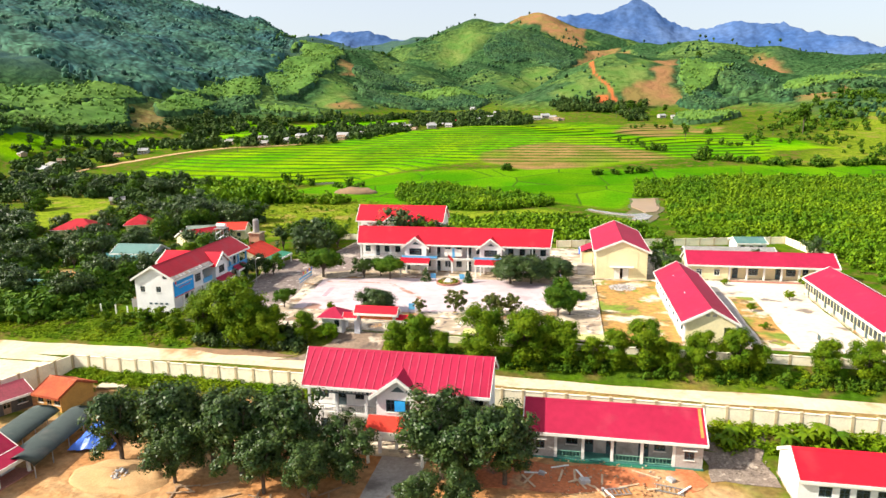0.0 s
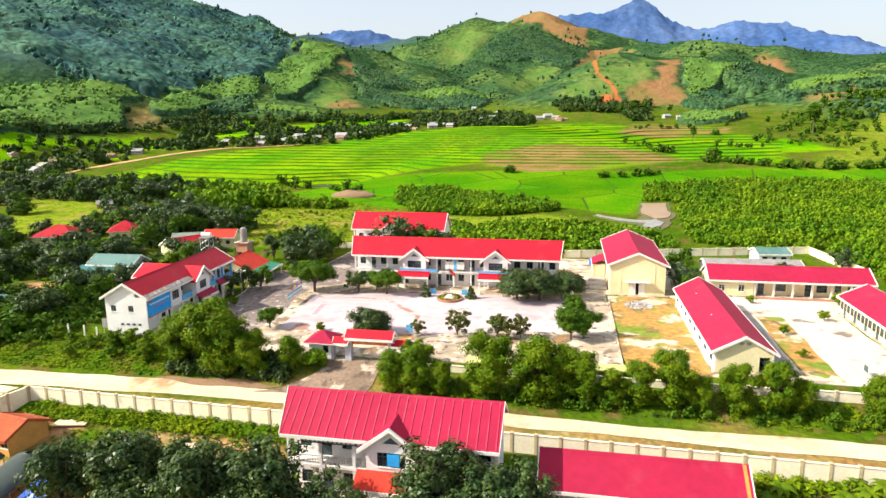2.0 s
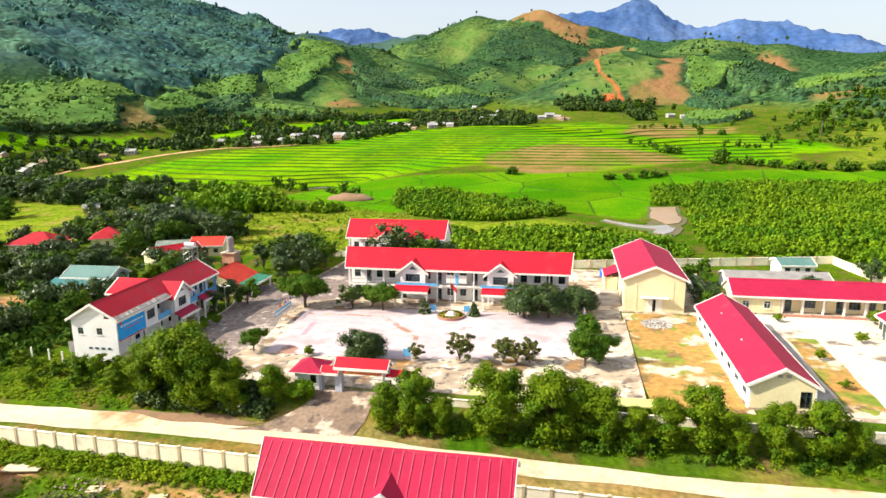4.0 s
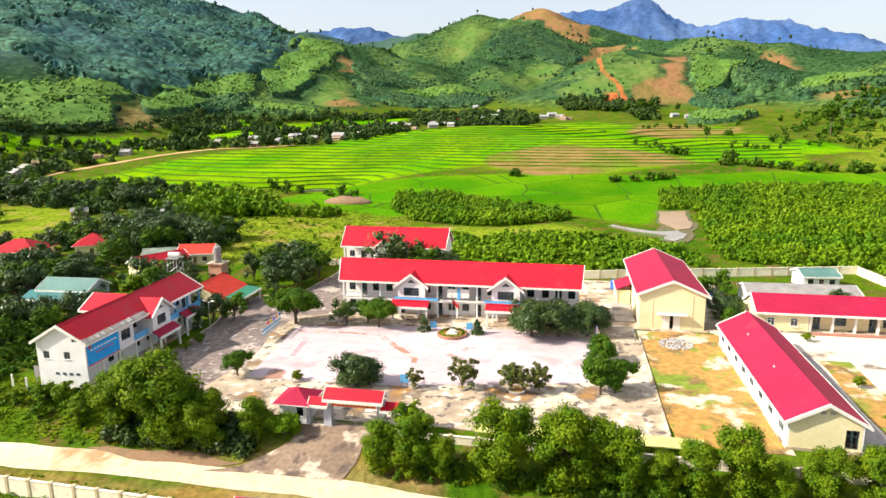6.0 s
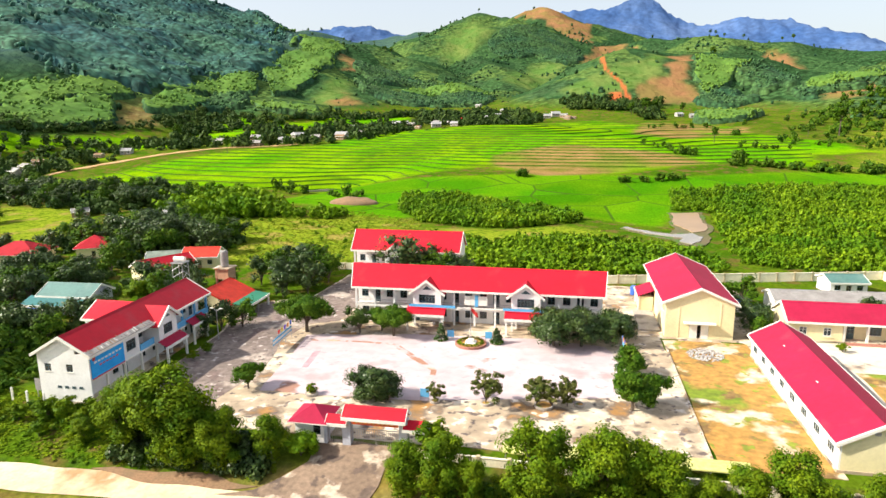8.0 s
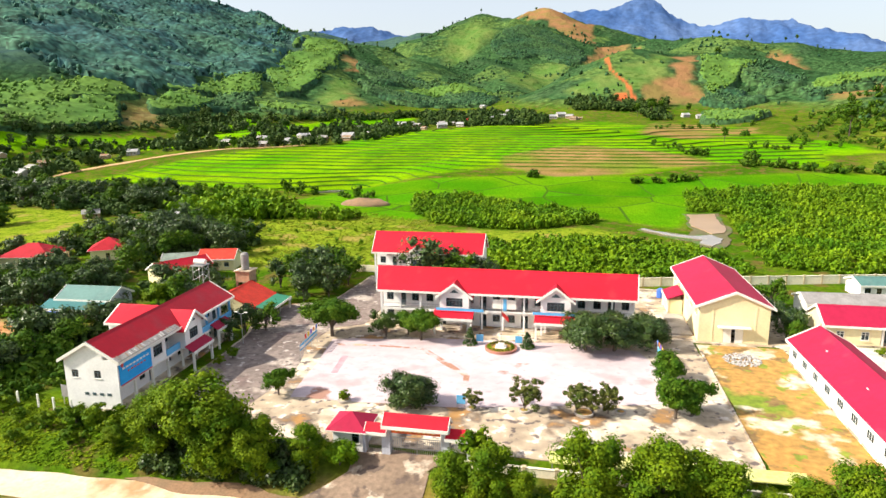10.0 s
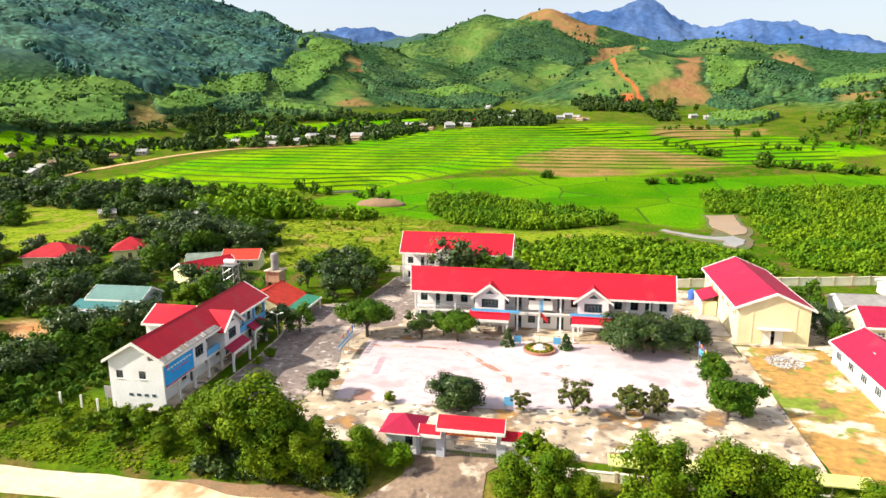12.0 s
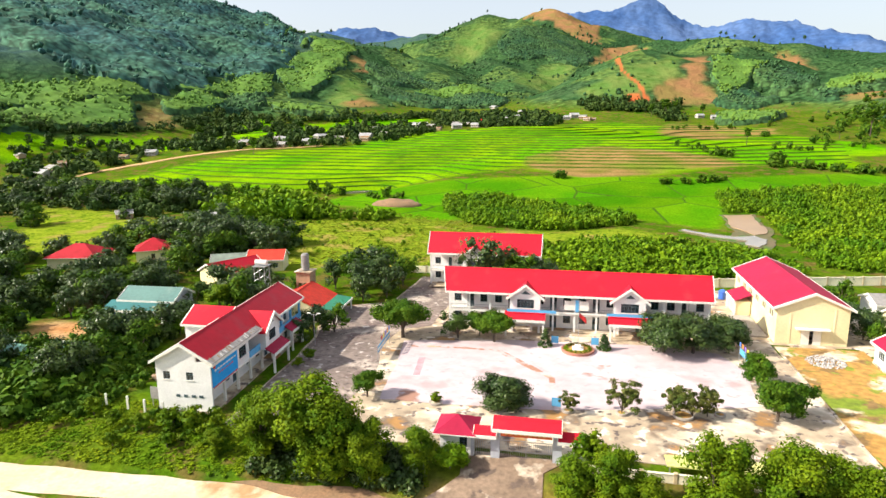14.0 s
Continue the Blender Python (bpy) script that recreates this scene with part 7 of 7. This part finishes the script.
def topiary(x, y, h):
    ob = thing("topiary", "clipped conical dark green topiary in a low ring", "shrub", pose(x, y, 0.08), "topiary pair")
    rng = np.random.default_rng(int(h * 100))
    cs, rs = [], []
    for k in range(40):
        t = rng.random()
        a = rng.random() * 6.28
        q = (1 - t) * 0.75 + 0.1
        cs.append((q * math.cos(a), q * math.sin(a), 0.3 + t * (h - 0.5)))
        rs.append(0.22 + 0.2 * (1 - t))
    v, f = leaves(rng, np.array(cs), np.array(rs), 40, 0.11)
    o = new("foliage", data_mesh("foliage", v, f, LEAF_DARK))
    o.parent = ob
    part("stem", tube(bmesh.new(), [(0, 0, 0), (0, 0, h * 0.8)], [0.08, 0.03]), BARK, ob)
    v, f = leaves(rng, np.array([(1.0 * math.cos(a), 1.0 * math.sin(a), 0.3) for a in np.linspace(0, 6.28, 14)]), np.full(14, 0.35), 16, 0.14)
    o = new("hedge_ring", data_mesh("hedge_ring", v, f, LEAF_MID))
    o.parent = ob


topiary(-24.8, 108.8, 3.2)
topiary(-15.1, 108.7, 2.8)
for x, y in ((-23.2, 109.2), (-16.6, 109.4), (-22.4, 84.9)):
    b = thing("notice_board", "small light blue notice board on two legs", "sign", pose(x, y, 0.1))
    part("board", boxed(-0.6, -0.05, 0.5, 0.6, 0.05, 1.7), BLUEP, b)
    for u in (-0.5, 0.5):
        part("leg", boxed(u - 0.04, -0.04, 0, u + 0.04, 0.04, 0.497), STEEL, b)


def banner_frame(x0, y0, x1, y1, label):
    length = math.hypot(x1 - x0, y1 - y0)
    ob = thing("banner_stand", label, "banner", pose(x0, y0, 0.1, 0, 0, math.degrees(math.atan2(y1 - y0, x1 - x0))))
    for k in range(4):
        u = length * k / 3
        part("post", tube(bmesh.new(), [(u, 0, 0), (u, 0, 2.6)], 0.05), STEEL, ob)
    part("banner", boxed(0.05, -0.075, 1.3, length - 0.05, -0.052, 2.3), BLUEP, ob, "blue and white cloth banner")
    part("white_band", boxed(0.05, -0.09, 1.55, length - 0.05, -0.078, 1.95), TRIM, ob)
    for k, c in enumerate(((0.7, 0.05, 0.04), (0.75, 0.55, 0.05), (0.2, 0.1, 0.6), (0.75, 0.25, 0.05), (0.1, 0.2, 0.7))):
        u = length * (0.3 + 0.16 * k)
        fm = bpy.data.materials.get("flag %d" % k) or mat("flag %d" % k, c, c, 1, 0.7)
        fl = part("flag", boxed(u, -0.02, 2.5, u + 0.7, 0.0, 3.2), fm, ob)
        part("flag_staff", tube(bmesh.new(), [(u, 0.03, 2.2), (u, 0.03, 3.3)], 0.025), STEEL, fl)


banner_frame(-50.8, 97.6, -51.1, 105.6, "long blue and white banner on posts with coloured flags")
banner_frame(6.0, 100.0, 5.4, 107.0, "blue and white banner on posts with coloured flags")
lamp = thing("street_lamp", "slim grey yard lamp post with two arms", "lamp", pose(-63.4, 102.5, 0))
part("pole", tube(bmesh.new(), [(0, 0, 0), (0, 0, 5.6)], [0.09, 0.05]), STEEL, lamp)
for sg in (-1, 1):
    a = part("arm", tube(bmesh.new(), [(0, 0, 5.4), (sg * 0.9, 0, 5.75)], 0.04), STEEL, lamp)
    part("lamp_head", boxed(sg * 0.9 - 0.3, -0.12, 5.72, sg * 0.9 + 0.3, 0.12, 5.84), TRIM, a)
for x0, x1 in ((-31.8, -23.2), (-14.6, -6.0)):
    b = solo("banner", boxed(x0, 113.9, 4.25, x1, 113.95, 4.75), BLUEP, "long sky blue cloth banner above the porch roof", "banner", group="porch banners")
w = solo("hanging_banner", boxed(-21.8, 115.62, 4.5, -17.6, 115.66, 6.2), TRIM, "white banner hung on the gallery", "banner")
solo("banner", boxed(-19.9, 115.57, 4.2, -19.3, 115.6, 6.4), BLUEP, "narrow blue cloth banner on the gallery", "banner")
solo("bunting", boxed(-23.2, 115.62, 3.72, -14.6, 115.66, 4.05), TRIM, "white cloth bunting along the gallery edge", "banner")

# kerb, rubble, tank, low shed
k = thing("yard_kerb", "low concrete kerb at the edge of the yard", "kerb", pose(12.9, 76, 0), kind="structure")
stone = mesh_of("kerb_stone", boxed(-0.14, 0.02, 0, 0.14, 1.94, 0.26), CONC)
for i in range(18):
    o = new("kerb_stone", stone)
    o.parent, o.location = k, (0, i * 2.0, 0)


def heap(name, label, x, y, r, h, n, size, material, seed):
    rng = np.random.default_rng(seed)
    bases = [ico_base(np.random.default_rng(seed + q), 0.2) for q in range(3)]
    a, d = rng.uniform(0, 6.28, n), r * np.sqrt(rng.random(n))
    vs, fs = [], []
    base_z = zg(x, y)
    for i in range(n):
        v, f = bases[i % 3]
        s = size * rng.uniform(0.4, 1.2)
        p = np.array([x + d[i] * math.cos(a[i]), y + d[i] * math.sin(a[i]), base_z + 0.06 + h * max(0, 1 - d[i] / r) * rng.random() + s * 0.3])
        vs.append(v * s * [1, 1, 0.7] + p)
        fs.append(f + i * len(v))
    return tagged(new(name, data_mesh(name, np.concatenate(vs), np.concatenate(fs), material)), label, "rubble", kind="stuff")


heap("rubble_heap", "spread of pale broken rubble on the worn yard", 18.6, 109.0, 2.8, 0.3, 420, 0.17, RUBBLE, 2)
heap("gravel_heap", "heap of grey gravel on the sandy ground", -43.6, 28.9, 2.1, 1.5, 420, 0.2, RUBBLE, 3)
heap("earth_clods", "loose orange earth and rubble before the new block", 11, 39.6, 7.0, 0.12, 280, 0.12, REDDIRT, 4)
heap("dark_gravel", "dark gravel and litter beside the new block", 27.0, 45.0, 3.4, 0.1, 260, 0.12, GRAVEL, 5)
heap("stone_litter", "scattered stones by the boundary wall", -51, 49.5, 4.0, 0.12, 200, 0.16, GRAVEL, 6)
sandp = bmesh.new()
bmesh.ops.create_icosphere(sandp, subdivisions=4, radius=1.0)
for q in sandp.verts:
    q.co = Vector((q.co.x * 6.4 * (1 + 0.25 * noise.noise(q.co * 1.3)), q.co.y * 3.4 * (1 + 0.25 * noise.noise(q.co * 1.7)), max(q.co.z, -0.1) * 0.9 * (1 + 0.5 * noise.noise(q.co * 2.6))))
for q in sandp.faces:
    q.smooth = True
solo("sand_mound", sandp, SAND, "low heap of tan building sand", "heap", pose(-43.5, 29.6, -4.05))
mound = bmesh.new()
bmesh.ops.create_icosphere(mound, subdivisions=4, radius=1.0)
for q in mound.verts:
    q.co = Vector((q.co.x * 10.5, q.co.y * 5.5, max(q.co.z, -0.2) * 2.6 * (1 + 0.35 * noise.noise(q.co * 2.4))))
for q in mound.faces:
    q.smooth = True
solo("earth_mound", mound, BROWN_EARTH, "low brown earth mound at the edge of the paddies", "mound", pose(-91, 257, zg(-91, 257) - 0.2))

tank = thing("water_tower", "brown brick water tower carrying a pale round tank", "water tower", pose(-74.4, 125.2, 0))
for sx in (-1.3, 1.3):
    for sy in (-1.3, 1.3):
        part("leg", boxed(sx - 0.2, sy - 0.2, 0, sx + 0.2, sy + 0.2, 7.2), TIMBER, tank)
part("brick_panel", boxed(-1.45, -1.45, 5.0, 1.45, 1.45, 7.197), TIMBER, tank, "weathered brown brick box under the tank")
part("deck", boxed(-1.8, -1.8, 7.203, 1.8, 1.8, 7.4), CONC, tank)
part("tank", tube(bmesh.new(), [(0, 0, 7.453), (0, 0, 7.6), (0, 0, 10.6), (0, 0, 10.9)], [0.72, 0.8, 0.8, 0.55], 20), GREYROOF, tank, "pale grey cylindrical water tank")
tw = thing("tank_scaffold", "galvanised lattice tower with a steel water tank", "water tower", pose(-82.0, 121.0, 0))
for sx in (-1.2, 1.2):
    for sy in (-1.2, 1.2):
        part("leg", tube(bmesh.new(), [(sx, sy, 0), (sx * 0.9, sy * 0.9, 9.0)], 0.08), STEEL, tw)
for z in (1.5, 3.0, 4.5, 6.0, 7.5):
    for a, b in (((-1.2, -1.2), (1.2, -1.2)), ((1.2, -1.2), (1.2, 1.2)), ((1.2, 1.2), (-1.2, 1.2)), ((-1.2, 1.2), (-1.2, -1.2))):
        part("brace", tube(bmesh.new(), [(*a, z), (*b, z + 1.4)], 0.05, 5), STEEL, tw)
part("deck", boxed(-1.4, -1.4, 9.003, 1.4, 1.4, 9.12), STEEL, tw)
part("tank", tube(bmesh.new(), [(-1.3, 0, 9.75), (-1.2, 0, 9.75), (1.2, 0, 9.75), (1.3, 0, 9.75)], [0.35, 0.52, 0.52, 0.35], 16), TRIM, tw, "white steel tank lying on its side")
bt = thing("blue_water_tank", "blue plastic water drum beside the hall", "tank", pose(10.6, 143.5, 0.06))
part("drum", tube(bmesh.new(), [(0, 0, 0), (0, 0, 0.1), (0, 0, 1.7), (0, 0, 2.0)], [0.7, 0.75, 0.75, 0.4], 16), BLUETARP, bt)
ys = thing("bicycle_shed", "long low shed with flat pale yellow roof inside the school wall", "shed", pose(3.2, 72.2, 0))
part("roof", boxed(-13.5, -1.2, 1.15, 13.0, 1.2, 1.3), mat("pale lime yellow sheet", (0.62, 0.62, 0.2), (0.54, 0.55, 0.17), 0.3, 0.6), ys, "pale lime yellow sheet roof")
for i in range(7):
    for yy in (-1.0, 1.0):
        part("post", boxed(-13.2 + i * 4.37 - 0.06, yy - 0.06, -0.5, -13.2 + i * 4.37 + 0.06, yy + 0.06, 1.147), STEEL, ys)
jz = thing("rock_garden", "blue and white ornament ring beside the hall", "ornament", pose(30.5, 139.5, 0.06))
part("basin", tube(bmesh.new(), [(0, 0, 0), (0, 0, 0.7)], [1.6, 1.5], 14), WHITE, jz)
part("cover", tube(bmesh.new(), [(0, 0, 0.702), (0, 0, 1.6), (0, 0, 1.9)], [1.2, 0.9, 0.2], 12), BLUETARP, jz)


# ---- building site by the lane ----
def hoop_shed(x, y, rot, w, length, h, label):
    ob = thing("hoop_shed", label, "shed", pose(x, y, -4.0, 0, 0, rot), "hoop sheds")
    bm = bmesh.new()
    n, m = 14, 12
    rows = []
    for j in range(m + 1):
        rows.append([bm.verts.new((-w / 2 * math.cos(math.pi * i / n), length * (j / m - 0.5), 1.6 + (h - 1.6) * math.sin(math.pi * i / n))) for i in range(n + 1)])
    for a, b in zip(rows, rows[1:]):
        for i in range(n):
            bm.faces.new((a[i], a[i + 1], b[i + 1], b[i])).smooth = True
    bmesh.ops.solidify(bm, geom=bm.faces[:], thickness=0.05)
    part("arched_roof", bm, HOOP, ob, "arched grey green sheet roof")
    for j in range(5):
        for sg in (-1, 1):
            part("post", tube(bmesh.new(), [(sg * (w / 2 - 0.1), length * (j / 4 - 0.5) * 0.96, 0), (sg * (w / 2 - 0.1), length * (j / 4 - 0.5) * 0.96, 1.75)], 0.06), STEEL, ob)


hoop_shed(-57.0, 34.0, 10, 4.4, 14.0, 2.6, "open shed with arched grey sheet roof")
hoop_shed(-63.0, 35.2, 10, 4.4, 10.5, 2.5, "open shed with arched grey sheet roof")
tp = bmesh.new()
bmesh.ops.create_grid(tp, x_segments=14, y_segments=12, size=1.0)
for q in tp.verts:
    q.co = Vector((q.co.x * 2.2, q.co.y * 3.0, 1.25 - 0.9 * max(abs(q.co.x), abs(q.co.y)) ** 3 + 0.22 * noise.noise(q.co * 3.0)))
bmesh.ops.solidify(tp, geom=tp.faces[:], thickness=0.05)
solo("tarpaulin", tp, BLUETARP, "crumpled blue tarpaulin over stacked goods", "tarpaulin", pose(-52.6, 37.6, -3.95, 0, 0, 15) @ Matrix.Diagonal((1.25, 1.25, 1.25, 1)))
st = solo("stacked_goods", boxed(-1.6, -2.4, 0, 1.6, 2.4, 0.95), TIMBER, "stack of timber under the tarpaulin", "stack", pose(-52.6, 37.6, -4.0, 0, 0, 15))
strip("red_earth", [(-3, 41.4), (22.4, 41.7), (23.4, 39.6), (17, 37.4), (12, 35.8), (3, 34.2), (-4, 34), (-5, 38)], 0.05, RED_EARTH, "bright orange red earth dug up before the new block", "earth", wob=1.2)
for x, y, w, l, r, z in ((9.0, 37.4, 1.1, 0.8, 20, 0.5), (4.2, 38.4, 0.7, 0.5, -14, 0.35), (18.6, 39.4, 0.6, 0.9, 40, 0.4)):
    solo("rubble_block", boxed(-w / 2, -l / 2, 0, w / 2, l / 2, z), RUBBLE, "pale broken concrete block on the orange earth", "rubble", pose(x, y, zg(x, y) + 0.03, 0, 4, r), "loose blocks")
for x, y, r in ((12.4, 36.0, 18), (18.2, 37.4, -12)):
    g = thing("steel_frame", "blue grey welded steel frame lying on the earth", "frame", pose(x, y, zg(x, y) + 0.12, 0, 0, r), "steel frames")
    for u in (-0.6, 0.6):
        part("rail", boxed(-1.5, u - 0.05, 0, 1.5, u + 0.05, 0.1), STEEL, g)
    for k in range(7):
        part("bar", boxed(-1.45 + 0.47 * k, -0.547, 0.02, -1.39 + 0.47 * k, 0.547, 0.08), STEEL, g)
random.seed(12)
for i in range(17):
    x, y = random.uniform(2, 21), random.uniform(35.5, 40.4)
    bm = boxed(-random.uniform(0.6, 1.8), -0.12, 0, random.uniform(0.6, 1.8), 0.12, 0.07)
    solo("plank", bm, random.choice((PALE_TIMBER, PALE_TIMBER, TRIM)), "loose pale building plank on the orange earth", "plank", pose(x, y, -3.96 + 0.01 * i, random.uniform(-2, 2), 0, random.uniform(0, 180)), "loose planks")
for i in range(14):
    x, y = random.uniform(-36, -12), random.uniform(27.5, 31)
    solo("plank", boxed(-1.4, -0.1, 0, 1.4, 0.1, 0.08), TIMBER, "loose building plank on sandy ground", "plank", pose(x, y, -3.96 + 0.01 * i, 0, 0, random.uniform(0, 180)), "loose planks")
solo("paved_apron", boxed(-2.8, -7, -0.2, 2.8, 7, 0.06), PATH_CONC, "grey paved apron before the front building", "paving", pose(-12.4, 32.6, -4.0), kind="structure")
for x, y, r in ((-61.5, 51.6, 2.2), (-50.0, 49.0, 0.9), (-42.0, 48.8, 1.0)):
    solo("cover_slab", boxed(-r, -r * 0.7, 0, r, r * 0.7, 0.15), DIRT, "pale square slab lying in the weeds", "slab", pose(x, y, zg(x, y) + 0.1, 0, 0, 12))


def banana(x, y, h, seed):
    rng = random.Random(seed)
    ob = thing("banana_plant", "banana plant with long arching bright green leaves", "plant", pose(x, y, zg(x, y)), "banana plants")
    part("stem", tube(bmesh.new(), [(0, 0, -0.1), (0.05, 0, h * 0.55)], [0.16, 0.1]), LEAF_MID, ob)
    for k in range(9):
        a = 2 * math.pi * k / 9 + rng.uniform(-0.2, 0.2)
        ln, bm, prev = h * rng.uniform(0.45, 0.65), bmesh.new(), None
        for i in range(7):
            t = i / 6
            d = ln * t
            z = h * 0.55 + ln * (0.9 * t - 1.1 * t * t)
            wd = 0.34 * math.sin(math.pi * (0.08 + 0.9 * t))
            c, s = math.cos(a), math.sin(a)
            row = [bm.verts.new((c * d - s * u, s * d + c * u, z - 0.15 * abs(u))) for u in (-wd, 0, wd)]
            if prev:
                for j in range(2):
                    bm.faces.new((prev[j], prev[j + 1], row[j + 1], row[j]))
            prev = row
        part("leaf", bm, LEAF_LIGHT, ob)


for k, (x, y) in enumerate(((35.5, 48.4), (37.2, 49.0), (38.6, 48.2), (27.0, 48.2), (45.0, 48.0), (47, 49), (26.0, 47.0), (33, 47.6))):
    banana(x, y, 3.0 + 0.3 * (k % 3), k)
for x, y in ((-76, 74.6), (-73.1, 74.4), (-79, 75.2), (-69.5, 74.2), (-82.5, 75.5)):
    solo("fence_post", boxed(-0.1, -0.1, -0.3, 0.1, 0.1, 1.9), TRIM, "pale concrete fence post among weeds", "post", pose(x, y, zg(x, y)), "garden fence posts")
sg_ = thing("back_of_sign", "grey sheet sign on two posts beside the white wing", "sign", pose(-75.3, 76.5, 0))
part("sheet", boxed(-1.0, -0.04, 1.2, 1.0, 0.04, 2.9), GREYROOF, sg_)
for u in (-0.85, 0.85):
    part("leg", boxed(u - 0.05, 0.043, 0, u + 0.05, 0.12, 2.8), STEEL, sg_)
BANK = [(31.8, 251), (44.6, 252), (43, 232), (41, 216), (38.4, 206), (34.5, 194), (28, 196), (28, 203), (19.5, 210.5), (13, 219), (14.5, 223), (23, 215.5), (28.5, 213), (31, 226)]
strip("pond_bank", BANK, 0.2, MUD, "brown mud bank around the shallow pond and stream", "bank", wob=1.0)
strip("pond", [(33, 249), (43, 250), (41.5, 232), (39.5, 217), (35, 214), (32, 228)], 0.42, WATER, "shallow muddy pond between the plantations", "pond", wob=0.8, thick=0.8)
strip("stream", [(15, 221.4), (22.5, 213.6), (29, 211), (34.5, 213), (37, 208), (34.5, 202), (31.5, 196.5), (29, 199.5), (31, 205), (27, 207.5), (20, 212), (14, 219.8)], 0.38, BRIGHT_WATER, "shallow stream over pale sand", "stream", wob=0.9, thick=0.9)
strip("paddy_pool", [(-128, 296), (-124, 303), (-116, 306), (-119, 300)], 0.5, BRIGHT_WATER, "small bright pool among the paddies", "pond", wob=1.2, z=zg(-122, 300), thick=1.0)
strip("valley_road", [(-330, 285), (-311, 296), (-312.5, 322), (-310.5, 355), (-301.5, 375), (-282, 396.5), (-268, 408.5), (-242, 431), (-196, 440), (-195.5, 442.5), (-244, 435.5), (-271.5, 413.5), (-286, 401.5), (-306, 379), (-315, 357), (-317, 322), (-317, 301), (-333, 289)], 0.4, SAND, "pale dirt road winding along the valley village", "road", wob=1.0, thick=0.8)

plant_out([(tree("gate_bush", "bright green round leafy bush beside the guard house", 3.0, 1.9, LEAF_BUSH, 118, 0.08, 40, 110, 0.14, 7, 0.03, 0.2, r=1.2, category="shrub"), 3.0)], [(-33.8, 69.3, 3.0)], seed=2)
bush_protos = [(tree("garden_bush", "light green leafy shrub in the weedy garden", 3.0, 1.5, LEAF_LIGHT, 110 + k, 0.06, 26, 40, 0.16, 5, 0.05, 0.4, r=1.3, category="shrub", group="garden shrubs"), 3.0) for k in range(2)]
plant_out(bush_protos, [(-70, 71.5, 3.2), (-66.5, 71, 3.6), (-63.5, 70, 3.0), (-73.5, 70.5, 2.4), (-78, 71, 2.4), (-82, 72.5, 2.8), (-68.5, 68.2, 2.2), (-64.5, 73.0, 2.6), (-86, 70, 2.2), (-75.5, 67.5, 2.0), (-18.6, 72.2, 4.2), (-17.4, 71.8, 3.2), (40.5, 84, 1.6), (41, 95, 1.8), (50.5, 104, 2.2), (57, 115, 2.8), (40.6, 114.0, 1.8), (-61.8, 96, 2.0), (-62.3, 93, 1.8), (-38.5, 84.0, 1.7)], seed=21)

gs = thing("green_roof_shed", "long low shed with pale green sheet roof", "shed", pose(-104.5, 86.4, 0, 0, 0, 2))
part("roof", boxed(-7, -2.2, 2.5, 6.5, 2.2, 2.62), TEAL_LIGHT, gs)
for i in range(4):
    for yy in (-2.0, 2.0):
        part("post", boxed(-6.7 + i * 4.2 - 0.08, yy - 0.08, 0, -6.7 + i * 4.2 + 0.08, yy + 0.08, 2.497), TIMBER, gs)
tp = bmesh.new()
bmesh.ops.create_grid(tp, x_segments=10, y_segments=8, size=1.0)
for q in tp.verts:
    q.co = Vector((q.co.x * 2.4, q.co.y * 1.5, 1.0 - 0.8 * max(abs(q.co.x), abs(q.co.y)) ** 3 + 0.25 * noise.noise(q.co * 3.0)))
bmesh.ops.solidify(tp, geom=tp.faces[:], thickness=0.05)
solo("tarpaulin", tp, BLUETARP, "crumpled blue tarpaulin beside the teal roofed house", "tarpaulin", pose(-109.2, 112.0, 0.05, 0, 0, 20))
heap("timber_scrap", "loose heap of orange timber scrap beside the white wing", -80.5, 86.5, 2.2, 0.8, 160, 0.3, TIMBER, 9)
